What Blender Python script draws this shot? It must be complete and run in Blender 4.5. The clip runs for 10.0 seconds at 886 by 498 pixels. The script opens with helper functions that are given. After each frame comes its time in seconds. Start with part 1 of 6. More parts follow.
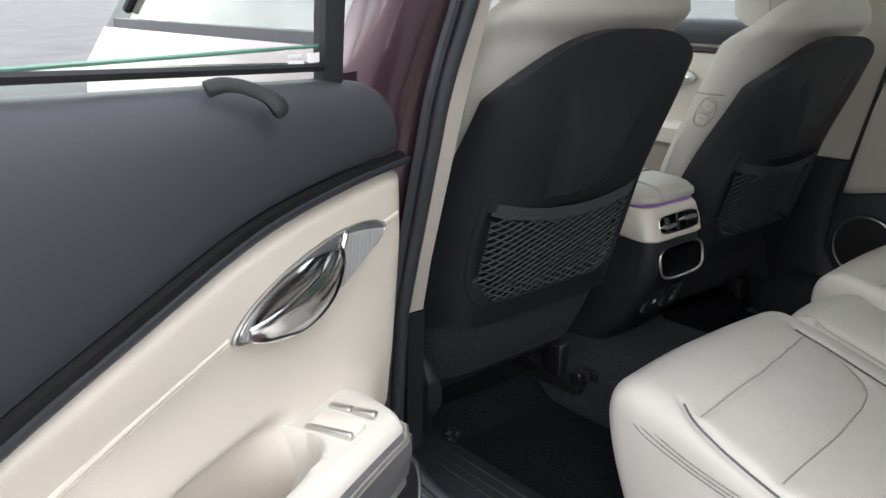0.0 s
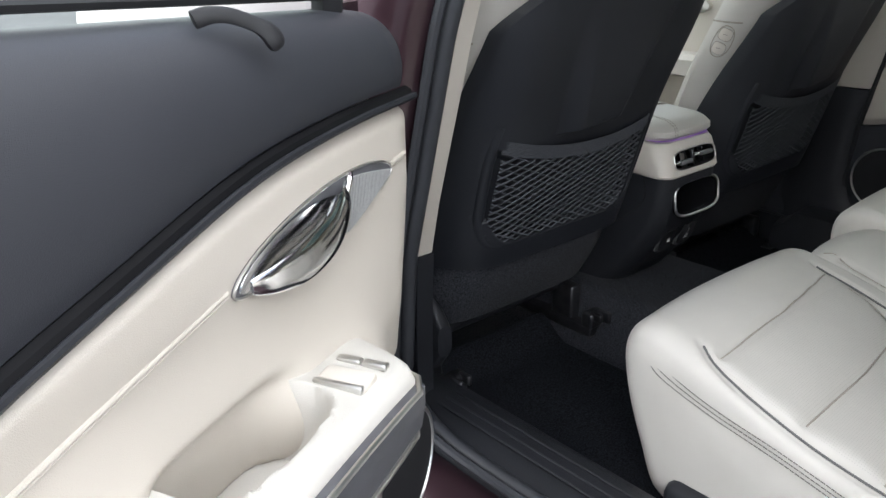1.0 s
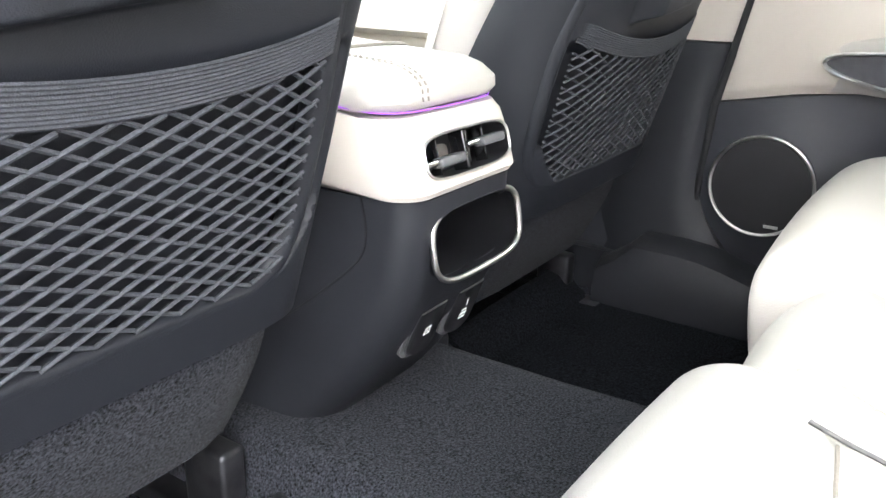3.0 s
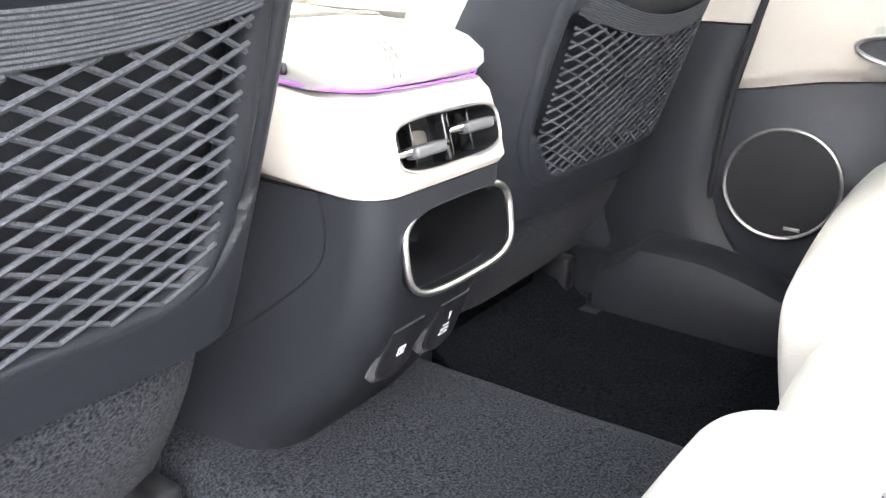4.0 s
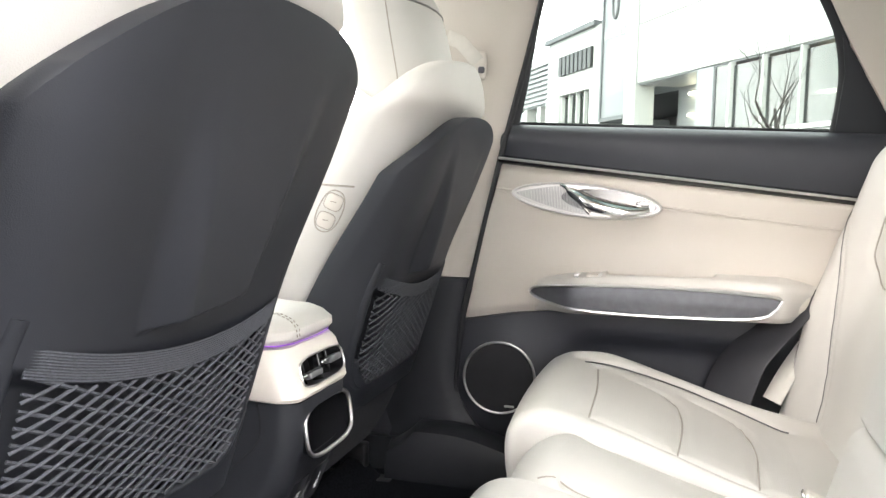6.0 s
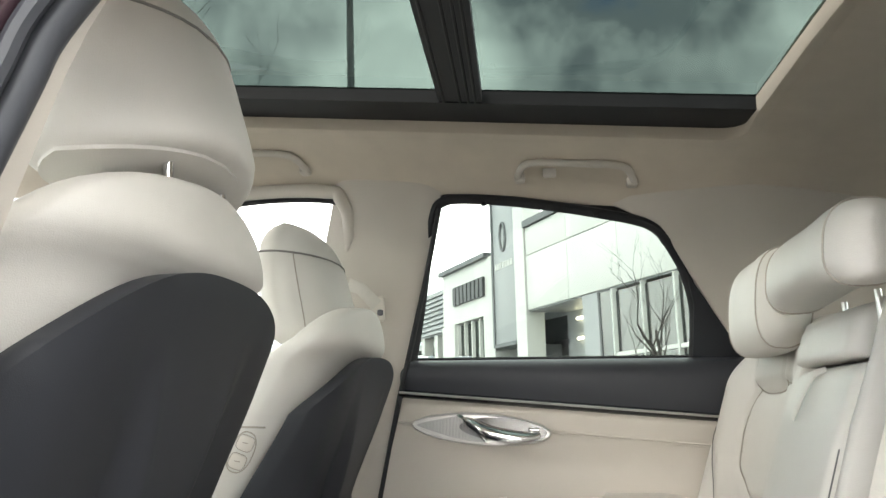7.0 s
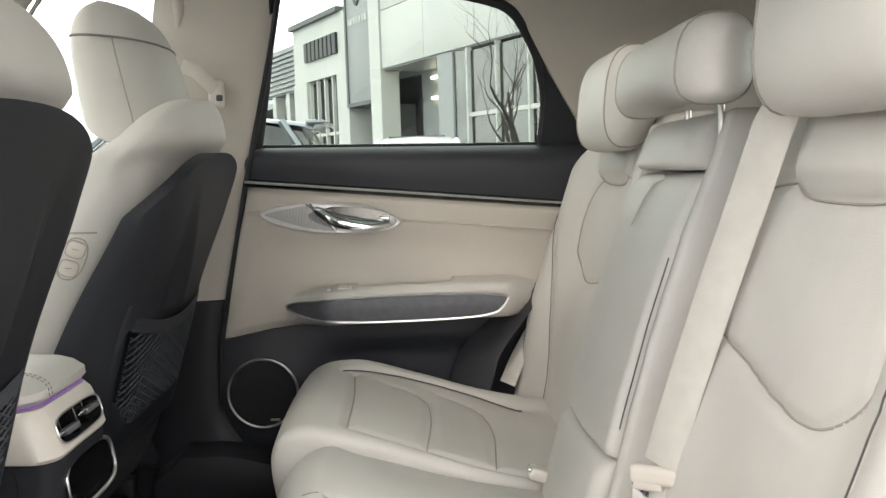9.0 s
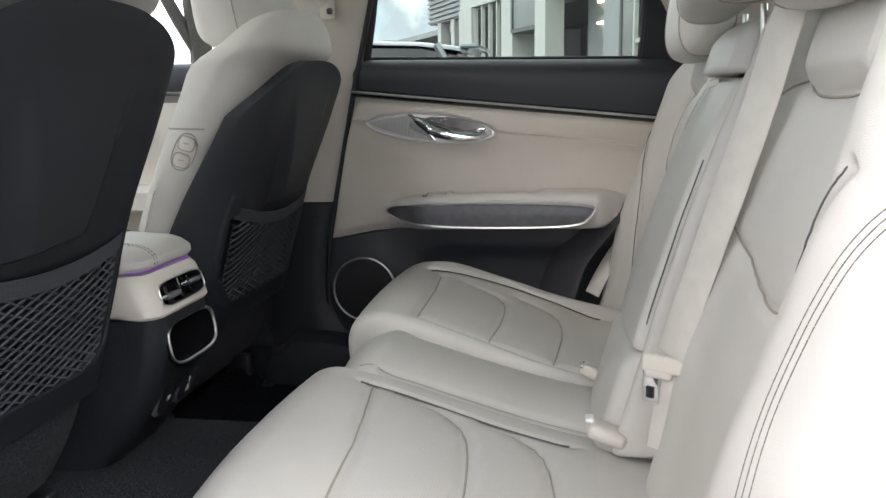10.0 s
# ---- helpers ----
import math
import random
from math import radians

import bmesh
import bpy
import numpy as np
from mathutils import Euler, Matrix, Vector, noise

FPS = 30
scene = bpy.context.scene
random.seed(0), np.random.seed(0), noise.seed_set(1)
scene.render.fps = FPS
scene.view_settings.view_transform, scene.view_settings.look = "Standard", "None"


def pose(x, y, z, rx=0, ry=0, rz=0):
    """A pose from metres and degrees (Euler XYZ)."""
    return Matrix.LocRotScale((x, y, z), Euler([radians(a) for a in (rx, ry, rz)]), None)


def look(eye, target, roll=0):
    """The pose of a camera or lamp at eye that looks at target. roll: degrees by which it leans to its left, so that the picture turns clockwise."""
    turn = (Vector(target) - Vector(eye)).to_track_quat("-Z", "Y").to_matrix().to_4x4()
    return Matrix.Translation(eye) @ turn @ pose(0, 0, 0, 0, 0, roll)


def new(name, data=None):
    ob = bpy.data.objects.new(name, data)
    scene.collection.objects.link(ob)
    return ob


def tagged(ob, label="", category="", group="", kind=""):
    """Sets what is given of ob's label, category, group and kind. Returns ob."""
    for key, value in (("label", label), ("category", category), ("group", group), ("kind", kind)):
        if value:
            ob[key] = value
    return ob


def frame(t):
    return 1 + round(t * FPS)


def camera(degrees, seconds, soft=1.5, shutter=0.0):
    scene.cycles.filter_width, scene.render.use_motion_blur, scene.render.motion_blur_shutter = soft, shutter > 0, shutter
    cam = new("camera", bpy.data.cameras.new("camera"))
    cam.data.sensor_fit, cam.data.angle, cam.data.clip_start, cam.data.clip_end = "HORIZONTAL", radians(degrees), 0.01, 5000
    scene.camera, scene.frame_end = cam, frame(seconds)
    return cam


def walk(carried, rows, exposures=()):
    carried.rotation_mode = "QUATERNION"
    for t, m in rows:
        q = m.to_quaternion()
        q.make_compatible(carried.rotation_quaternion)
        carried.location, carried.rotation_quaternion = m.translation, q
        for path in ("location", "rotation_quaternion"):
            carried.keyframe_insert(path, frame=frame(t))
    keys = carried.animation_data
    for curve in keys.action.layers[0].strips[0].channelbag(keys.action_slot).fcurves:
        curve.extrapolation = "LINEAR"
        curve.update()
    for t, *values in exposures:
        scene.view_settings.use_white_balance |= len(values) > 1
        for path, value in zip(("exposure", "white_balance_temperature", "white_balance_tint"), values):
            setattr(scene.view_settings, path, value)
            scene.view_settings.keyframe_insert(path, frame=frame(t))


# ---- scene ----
cam = camera(57.4, 10.0)
PATH = [
    (0, (-1.48, -0.959, 1.155), (-0.23, 0.484, 0.56), 0.5),
    (0.5, (-1.449, -0.935, 1.141), (-0.262, 0.519, 0.453), -0.3),
    (1, (-1.454, -0.919, 1.142), (-0.245, 0.495, 0.407), -0.6),
    (1.5, (-1.375, -0.896, 1.111), (-0.089, 0.446, 0.37), -2.9),
    (2, (-1.093, -0.712, 1.053), (0.365, 0.458, 0.342), -4.0),
    (2.5, (-0.797, -0.507, 0.954), (0.78, 0.532, 0.298), 0.5),
    (2.7, (-0.724, -0.464, 0.913), (0.846, 0.57, 0.24), 1.4),
    (3.8, (-0.524, -0.357, 0.813), (1.055, 0.682, 0.159), 1.2),
    (4, (-0.527, -0.366, 0.833), (1.044, 0.666, 0.15), 1.9),
    (4.5, (-0.571, -0.393, 0.856), (1.027, 0.623, 0.214), 2.1),
    (5, (-0.726, -0.434, 0.922), (0.942, 0.528, 0.384), 2.1),
    (5.5, (-0.922, -0.469, 0.967), (0.883, 0.295, 0.569), 1.0),
    (5.7, (-0.98, -0.473, 0.963), (0.885, 0.175, 0.64), 0.9),
    (6.8, (-1.18, -0.502, 0.958), (0.779, -0.224, 1.251), -0.7),
    (7, (-1.194, -0.506, 0.967), (0.746, -0.233, 1.37), -1.2),
    (7.5, (-1.227, -0.509, 1.0), (0.651, -0.214, 1.621), -1.6),
    (8, (-1.207, -0.495, 0.973), (0.713, -0.187, 1.438), -0.3),
    (8.5, (-1.189, -0.47, 0.987), (0.803, -0.297, 1.014), -0.5),
    (9, (-1.146, -0.516, 1.038), (0.844, -0.576, 0.84), -1.8),
    (9.5, (-1.144, -0.565, 1.035), (0.831, -0.667, 0.738), -2.3),
    (10, (-1.222, -0.676, 0.997), (0.717, -0.341, 0.637), -0.9),
]
EXPOSURES = [(0.0, 2.03, 6450, 11), (1.0, 2.1, 6250, 10), (1.5, 2.2, 6200, 9), (2.0, 2.72, 6150, 8), (2.7, 3.95, 6350, 11), (3.8, 5.0, 6450, 13),
             (4.6, 5.0, 6500, 13), (5.2, 4.55, 6550, 15), (5.7, 4.1, 6600, 14), (6.8, 3.0, 6700, 10), (8.0, 2.9, 6800, 4), (8.5, 2.8, 6850, 9), (9.2, 2.6, 6700, 11), (10.0, 2.33, 6400, 12)]
walk(cam, [(t, look(eye, target, roll)) for t, eye, target, roll in PATH], EXPOSURES)

# ---- world and light ----
SUN_ELEVATION, SUN_ROTATION = radians(42), radians(320)
world = bpy.data.worlds.new("overcast_sky")
scene.world = world
world.use_nodes = True


def build_world():
    nt = world.node_tree
    nt.nodes.clear()
    out = nt.nodes.new("ShaderNodeOutputWorld")
    bg = nt.nodes.new("ShaderNodeBackground")
    sky = nt.nodes.new("ShaderNodeTexSky")
    sky.sky_type = "NISHITA"
    sky.sun_disc = False
    sky.sun_elevation, sky.sun_rotation = SUN_ELEVATION, SUN_ROTATION
    co = nt.nodes.new("ShaderNodeTexCoord")
    big = nt.nodes.new("ShaderNodeTexNoise")
    big.inputs["Scale"].default_value = 2.6
    big.inputs["Detail"].default_value = 8.0
    big.inputs["Roughness"].default_value = 0.55
    ramp = nt.nodes.new("ShaderNodeValToRGB")
    ramp.color_ramp.elements[0].position, ramp.color_ramp.elements[0].color = 0.36, (0, 0, 0, 1)
    ramp.color_ramp.elements[1].position, ramp.color_ramp.elements[1].color = 0.43, (1, 1, 1, 1)
    tone = nt.nodes.new("ShaderNodeValToRGB")
    tone.color_ramp.elements[0].position, tone.color_ramp.elements[0].color = 0.44, (0.24, 0.26, 0.285, 1)
    tone.color_ramp.elements[1].position, tone.color_ramp.elements[1].color = 0.60, (1.25, 1.25, 1.23, 1)
    lift = nt.nodes.new("ShaderNodeVectorMath")
    lift.operation = "SCALE"
    lift.inputs["Scale"].default_value = 11.0
    mix = nt.nodes.new("ShaderNodeMixRGB")
    link = nt.links.new
    link(co.outputs["Generated"], big.inputs["Vector"])
    link(big.outputs["Fac"], ramp.inputs["Fac"])
    link(big.outputs["Fac"], tone.inputs["Fac"])
    link(tone.outputs["Color"], lift.inputs[0])
    link(ramp.outputs["Color"], mix.inputs["Fac"])
    link(sky.outputs["Color"], mix.inputs["Color1"])
    link(lift.outputs["Vector"], mix.inputs["Color2"])
    link(mix.outputs["Color"], bg.inputs["Color"])
    bg.inputs["Strength"].default_value = 0.13
    link(bg.outputs["Background"], out.inputs["Surface"])


build_world()
sun_data = bpy.data.lights.new("sun", "SUN")
sun_data.energy, sun_data.angle, sun_data.color = 0.30, radians(35), (1.0, 0.96, 0.9)
sun = new("sun", sun_data)
sun.matrix_world = look((-5, 6, 7.8), (0, 0, 0.8))


# ---- materials ----
def mat(name, color, rough=0.5, metal=0.0, var=0.06, var_scale=6.0, bump=0.0, bump_scale=300.0, coat=0.0, spec=0.5,
        kind="noise", bump2=0.0, bump2_scale=20.0, sheen=0.0, emit=None, rand=0.0):
    m = bpy.data.materials.new(name)
    m.use_nodes = True
    nt = m.node_tree
    link = nt.links.new
    b = nt.nodes["Principled BSDF"]
    b.inputs["Roughness"].default_value = rough
    b.inputs["Metallic"].default_value = metal
    b.inputs["Coat Weight"].default_value = coat
    b.inputs["Coat Roughness"].default_value = 0.08
    b.inputs["Specular IOR Level"].default_value = spec
    b.inputs["Sheen Weight"].default_value = sheen
    co = nt.nodes.new("ShaderNodeTexCoord")
    n1 = nt.nodes.new("ShaderNodeTexNoise")
    n1.inputs["Scale"].default_value = var_scale
    n1.inputs["Detail"].default_value = 5.0
    link(co.outputs["Object"], n1.inputs["Vector"])
    r = nt.nodes.new("ShaderNodeValToRGB")
    lo = [max(0.0, c * (1 - var)) for c in color]
    hi = [min(1.0, c * (1 + var)) for c in color]
    r.color_ramp.elements[0].position, r.color_ramp.elements[0].color = 0.3, (*lo, 1)
    r.color_ramp.elements[1].position, r.color_ramp.elements[1].color = 0.7, (*hi, 1)
    link(n1.outputs["Fac"], r.inputs["Fac"])
    tint = r.outputs["Color"]
    if rand:
        info = nt.nodes.new("ShaderNodeObjectInfo")
        hsv = nt.nodes.new("ShaderNodeHueSaturation")
        mr = nt.nodes.new("ShaderNodeMapRange")
        mr.inputs["To Min"].default_value, mr.inputs["To Max"].default_value = 1 - rand, 1 + rand
        link(info.outputs["Random"], mr.inputs["Value"])
        link(mr.outputs["Result"], hsv.inputs["Value"])
        link(tint, hsv.inputs["Color"])
        tint = hsv.outputs["Color"]
    rr = nt.nodes.new("ShaderNodeMapRange")
    rr.inputs["To Min"].default_value, rr.inputs["To Max"].default_value = max(0.0, rough - 0.06), min(1.0, rough + 0.06)
    link(n1.outputs["Fac"], rr.inputs["Value"])
    link(rr.outputs["Result"], b.inputs["Roughness"])
    if bump:
        if kind == "cells":
            n2 = nt.nodes.new("ShaderNodeTexVoronoi")
            h = n2.outputs["Distance"]
        elif kind == "perforated":
            n2 = nt.nodes.new("ShaderNodeTexVoronoi")
            n2.inputs["Randomness"].default_value = 0.0
            n2.voronoi_dimensions = "2D"
            dots = nt.nodes.new("ShaderNodeMapRange")
            dots.inputs["From Min"].default_value, dots.inputs["From Max"].default_value = 0.14, 0.24
            link(n2.outputs["Distance"], dots.inputs["Value"])
            mx = nt.nodes.new("ShaderNodeMixRGB")
            mx.inputs["Color1"].default_value = (*[c * 0.84 for c in color], 1)
            link(dots.outputs["Result"], mx.inputs["Fac"])
            link(tint, mx.inputs["Color2"])
            tint = mx.outputs["Color"]
            h = dots.outputs["Result"]
        else:
            n2 = nt.nodes.new("ShaderNodeTexNoise")
            n2.inputs["Detail"].default_value = 3.0
            h = n2.outputs["Fac"]
        n2.inputs["Scale"].default_value = bump_scale
        link(co.outputs["Object"], n2.inputs["Vector"])
        bp = nt.nodes.new("ShaderNodeBump")
        bp.inputs["Strength"].default_value = bump
        bp.inputs["Distance"].default_value = 0.001
        link(h, bp.inputs["Height"])
        last = bp
        if bump2:
            n3 = nt.nodes.new("ShaderNodeTexNoise")
            n3.inputs["Scale"].default_value = bump2_scale
            n3.inputs["Detail"].default_value = 4.0
            link(co.outputs["Object"], n3.inputs["Vector"])
            bq = nt.nodes.new("ShaderNodeBump")
            bq.inputs["Strength"].default_value = bump2
            bq.inputs["Distance"].default_value = 0.004
            link(n3.outputs["Fac"], bq.inputs["Height"])
            link(bp.outputs["Normal"], bq.inputs["Normal"])
            last = bq
        link(last.outputs["Normal"], b.inputs["Normal"])
    link(tint, b.inputs["Base Color"])
    if emit:
        b.inputs["Emission Color"].default_value = (*emit[0], 1)
        b.inputs["Emission Strength"].default_value = emit[1]
    return m


def glass(name, tint, gloss=0.06, shine=1.0):
    """A thin pane: light passes straight, with a Fresnel gloss on top."""
    m = bpy.data.materials.new(name)
    m.use_nodes = True
    nt = m.node_tree
    nt.nodes.clear()
    link = nt.links.new
    out = nt.nodes.new("ShaderNodeOutputMaterial")
    tr = nt.nodes.new("ShaderNodeBsdfTransparent")
    tr.inputs["Color"].default_value = (*tint, 1)
    gl = nt.nodes.new("ShaderNodeBsdfGlossy")
    gl.inputs["Roughness"].default_value = gloss
    lw = nt.nodes.new("ShaderNodeLayerWeight")
    lw.inputs["Blend"].default_value = 0.5
    po = nt.nodes.new("ShaderNodeMath")
    po.operation = "POWER"
    po.inputs[1].default_value = 5.0
    fr = nt.nodes.new("ShaderNodeMath")
    fr.operation = "MULTIPLY_ADD"
    fr.inputs[1].default_value, fr.inputs[2].default_value = 0.92, 0.06
    link(lw.outputs["Facing"], po.inputs[0])
    link(po.outputs["Value"], fr.inputs[0])
    mx = nt.nodes.new("ShaderNodeMixShader")
    weak = nt.nodes.new("ShaderNodeMath")
    weak.operation = "MULTIPLY"
    weak.inputs[1].default_value = shine
    link(fr.outputs["Value"], weak.inputs[0])
    link(weak.outputs["Value"], mx.inputs["Fac"])
    link(tr.outputs["BSDF"], mx.inputs[1])
    link(gl.outputs["BSDF"], mx.inputs[2])
    link(mx.outputs["Shader"], out.inputs["Surface"])
    return m


CREAM = (0.53, 0.506, 0.470)
leather = mat("cream_leather", CREAM, 0.46, var=0.04, var_scale=9, bump=0.26, bump_scale=900, kind="cells", bump2=0.20, bump2_scale=34)
perforated = mat("perforated_cream_leather", CREAM, 0.48, var=0.04, var_scale=9, bump=0.16, bump_scale=300, kind="perforated", bump2=0.20, bump2_scale=34)
cream_trim = mat("cream_soft_trim", (0.475, 0.435, 0.385), 0.52, var=0.03, var_scale=5, bump=0.18, bump_scale=1100, kind="cells")
cream_plastic = mat("cream_plastic", (0.60, 0.555, 0.50), 0.42, var=0.02, var_scale=5, bump=0.08, bump_scale=1400)
liner = mat("headliner_fabric", (0.49, 0.43, 0.35), 0.92, var=0.05, var_scale=14, bump=0.4, bump_scale=1500, sheen=0.2)
# thread, also darkening seam outlines where the creases are shaded
thread_and_shade = mat("pale_thread_and_seam_shade", (0.33, 0.30, 0.26), 0.8, var=0.15, var_scale=600)
# contrast piping, and the painted shade of the gap beside the centre armrest
piping_and_gap = mat("dark_piping_and_gap_shade", (0.09, 0.088, 0.088), 0.5, var=0.2, var_scale=200)
mesh_grey = mat("grey_speaker_mesh", (0.30, 0.30, 0.30), 0.5, var=0.1, var_scale=300)
# stitching, and the painted shade in the front headrests' seam groove
sewing_and_shade = mat("grey_thread_and_groove_shade", (0.17, 0.16, 0.15), 0.8, var=0.2, var_scale=500)
dark_soft = mat("charcoal_soft_touch", (0.0135, 0.0148, 0.019), 0.50, var=0.10, var_scale=7, bump=0.16, bump_scale=1000, kind="cells", spec=0.34)
dark_hard = mat("charcoal_hard_plastic", (0.017, 0.018, 0.022), 0.48, var=0.10, var_scale=8, bump=0.2, bump_scale=1300, kind="cells", spec=0.28)
dark_door = mat("charcoal_door_vinyl", (0.026, 0.0275, 0.034), 0.52, var=0.08, var_scale=5, bump=0.18, bump_scale=1100, kind="cells", spec=0.42)
rubber = mat("black_rubber", (0.013, 0.013, 0.015), 0.58, var=0.15, var_scale=20, bump=0.1, bump_scale=600, spec=0.3)
piano = mat("gloss_black", (0.008, 0.008, 0.009), 0.12, var=0.2, var_scale=30, coat=0.6)
chrome = mat("chrome", (0.78, 0.78, 0.78), 0.12, metal=1.0, var=0.03, var_scale=40)
cup_metal = mat("polished_grey_metal", (0.46, 0.46, 0.47), 0.14, metal=1.0, var=0.08, var_scale=30)
socket_grey = mat("grey_socket_edge", (0.10, 0.10, 0.105), 0.35, var=0.05)
satin = mat("satin_metal", (0.64, 0.63, 0.61), 0.32, metal=1.0, var=0.04, var_scale=40)
steel = mat("dark_steel", (0.10, 0.10, 0.11), 0.35, metal=0.9, var=0.2, var_scale=40, bump=0.2, bump_scale=300)
carpet = mat("black_carpet", (0.026, 0.0272, 0.033), 0.97, var=1.1, var_scale=420, bump=1.0, bump_scale=500, sheen=0.03, spec=0.1)
mat_weave = mat("charcoal_floor_mat", (0.010, 0.0108, 0.0135), 0.95, var=1.2, var_scale=320, bump=1.0, bump_scale=700, spec=0.05)
seal_rubber = mat("grey_seal_rubber", (0.034, 0.036, 0.042), 0.50, var=0.12, var_scale=12, bump=0.1, bump_scale=600, spec=0.4)
# duller copy of gloss_black for the open door, so no sky shows in it
reveal_no_glare = mat("black_reveal_without_glare", (0.006, 0.006, 0.007), 0.40, var=0.1, var_scale=20, spec=0.12)
net_cord = mat("grey_net_cord", (0.043, 0.046, 0.055), 0.75, var=0.35, var_scale=500, bump=0.8, bump_scale=1200)
inlay = mat("grey_metal_inlay", (0.110, 0.110, 0.122), 0.42, metal=0.35, var=0.15, var_scale=60, bump=0.2, bump_scale=800)
wine = mat("burgundy_paint", (0.055, 0.027, 0.036), 0.36, metal=0.55, var=0.03, var_scale=4, coat=1.0)
violet_led = mat("violet_light_strip", (0.3, 0.1, 0.5), 0.4, var=0.02, emit=((0.36, 0.05, 0.90), 0.08))
webbing = mat("cream_seat_belt_webbing", (0.55, 0.522, 0.475), 0.6, var=0.05, var_scale=40, bump=0.5, bump_scale=700)
dark_web = mat("dark_seat_belt_webbing", (0.03, 0.03, 0.035), 0.6, var=0.1, var_scale=40, bump=0.5, bump_scale=700)
green_edge = mat("green_glass_edge", (0.10, 0.22, 0.17), 0.15, var=0.1, var_scale=30)
clear_glass = glass("clear_window_glass", (0.86, 0.91, 0.88), 0.01)
privacy_glass = glass("grey_green_window_glass", (0.38, 0.43, 0.40), 0.01, 0.6)
roof_glass = glass("tinted_roof_glass", (0.030, 0.041, 0.037), 0.02, 0.3)
print_white = mat("white_print", (0.75, 0.75, 0.76), 0.6)
led_dark = mat("smoked_plastic", (0.013, 0.013, 0.015), 0.35, var=0.1)


# ---- mesh tools ----
INVERSE = {}
BASE = Matrix.Identity(4)


def thing(name, label, category, at=(0, 0, 0), group="", kind=""):
    e = new(name)
    e.empty_display_size = 0.05
    e.matrix_basis = Matrix.Translation(BASE @ Vector(at))
    INVERSE[e.name] = e.matrix_basis.inverted()
    return tagged(e, label, category, group, kind)


def finish(bm, material, name, sharp=42.0, flip=False):
    bmesh.ops.recalc_face_normals(bm, faces=bm.faces)
    lim = radians(sharp)
    for f in bm.faces:
        f.smooth = True
    for e in bm.edges:
        if len(e.link_faces) == 2 and e.calc_face_angle(0.0) > lim:
            e.smooth = False
    me = bpy.data.meshes.new(name)
    bm.to_mesh(me)
    bm.free()
    me.materials.append(material)
    return me


def part(name, bm, material, parent, label="", sharp=42.0):
    """Links a bmesh, given in the place's own coordinates, as one mesh under a thing or a part."""
    inv = INVERSE[parent.name]
    bm.transform(inv @ BASE)
    ob = new(name, finish(bm, material, name, sharp))
    ob.parent = parent
    INVERSE[ob.name] = inv
    return tagged(ob, label)


def solo(name, bm, material, label, category, group="", kind="", sharp=42.0):
    """A top-level thing that is one mesh."""
    bm.transform(BASE)
    ob = new(name, finish(bm, material, name, sharp))
    INVERSE[ob.name] = Matrix.Identity(4)
    return tagged(ob, label, category, group, kind)


def grid(P, cu=False, cv=False, bm=None):
    """A sheet from an array of points."""
    P = np.asarray(P, float)
    nu, nv = P.shape[:2]
    bm = bm or bmesh.new()
    vs = [[bm.verts.new(P[i, j]) for j in range(nv)] for i in range(nu)]
    for i in range(nu if cu else nu - 1):
        for j in range(nv if cv else nv - 1):
            a, b = (i + 1) % nu, (j + 1) % nv
            bm.faces.new((vs[i][j], vs[a][j], vs[a][b], vs[i][b]))
    return bm


def loft(rings, cap=True, bm=None, closed=False):
    """A skin over closed rings of equal count."""
    bm = bm or bmesh.new()
    R = [[bm.verts.new(p) for p in r] for r in rings]
    n = len(R[0])
    for i in range(len(R) if closed else len(R) - 1):
        a, b = R[i], R[(i + 1) % len(R)]
        for j in range(n):
            k = (j + 1) % n
            bm.faces.new((a[j], a[k], b[k], b[j]))
    if cap and not closed:
        bm.faces.new(R[0])
        bm.faces.new(list(reversed(R[-1])))
    return bm


def slab(F, B, bm=None):
    """A closed plate between a front and a back array of points."""
    F, B = np.asarray(F, float), np.asarray(B, float)
    nu, nv = F.shape[:2]
    bm = bm or bmesh.new()
    f = [[bm.verts.new(F[i, j]) for j in range(nv)] for i in range(nu)]
    b = [[bm.verts.new(B[i, j]) for j in range(nv)] for i in range(nu)]
    for i in range(nu - 1):
        for j in range(nv - 1):
            bm.faces.new((f[i][j], f[i + 1][j], f[i + 1][j + 1], f[i][j + 1]))
            bm.faces.new((b[i][j], b[i][j + 1], b[i + 1][j + 1], b[i + 1][j]))
    for i in range(nu - 1):
        for j in (0, nv - 1):
            bm.faces.new((f[i][j], f[i + 1][j], b[i + 1][j], b[i][j]))
    for j in range(nv - 1):
        for i in (0, nu - 1):
            bm.faces.new((f[i][j], f[i][j + 1], b[i][j + 1], b[i][j]))
    return bm


def rbox(c, size, r=0.005, seg=3, turn=None, bm=None):
    """A box with rounded edges."""
    out = bmesh.new()
    bmesh.ops.create_cube(out, size=1.0)
    bmesh.ops.scale(out, vec=size, verts=out.verts)
    if r > 0:
        bmesh.ops.bevel(out, geom=out.edges[:] + out.verts[:], offset=min(r, 0.49 * min(size)), segments=seg, affect="EDGES", profile=0.5)
    m = Matrix.Translation(c) @ (turn.to_4x4() if turn else Matrix.Identity(4))
    out.transform(m)
    return join(bm, out)


def join(bm, more):
    if bm is None:
        return more
    me = bpy.data.meshes.new("tmp")
    more.to_mesh(me)
    more.free()
    bm.from_mesh(me)
    bpy.data.meshes.remove(me)
    return bm


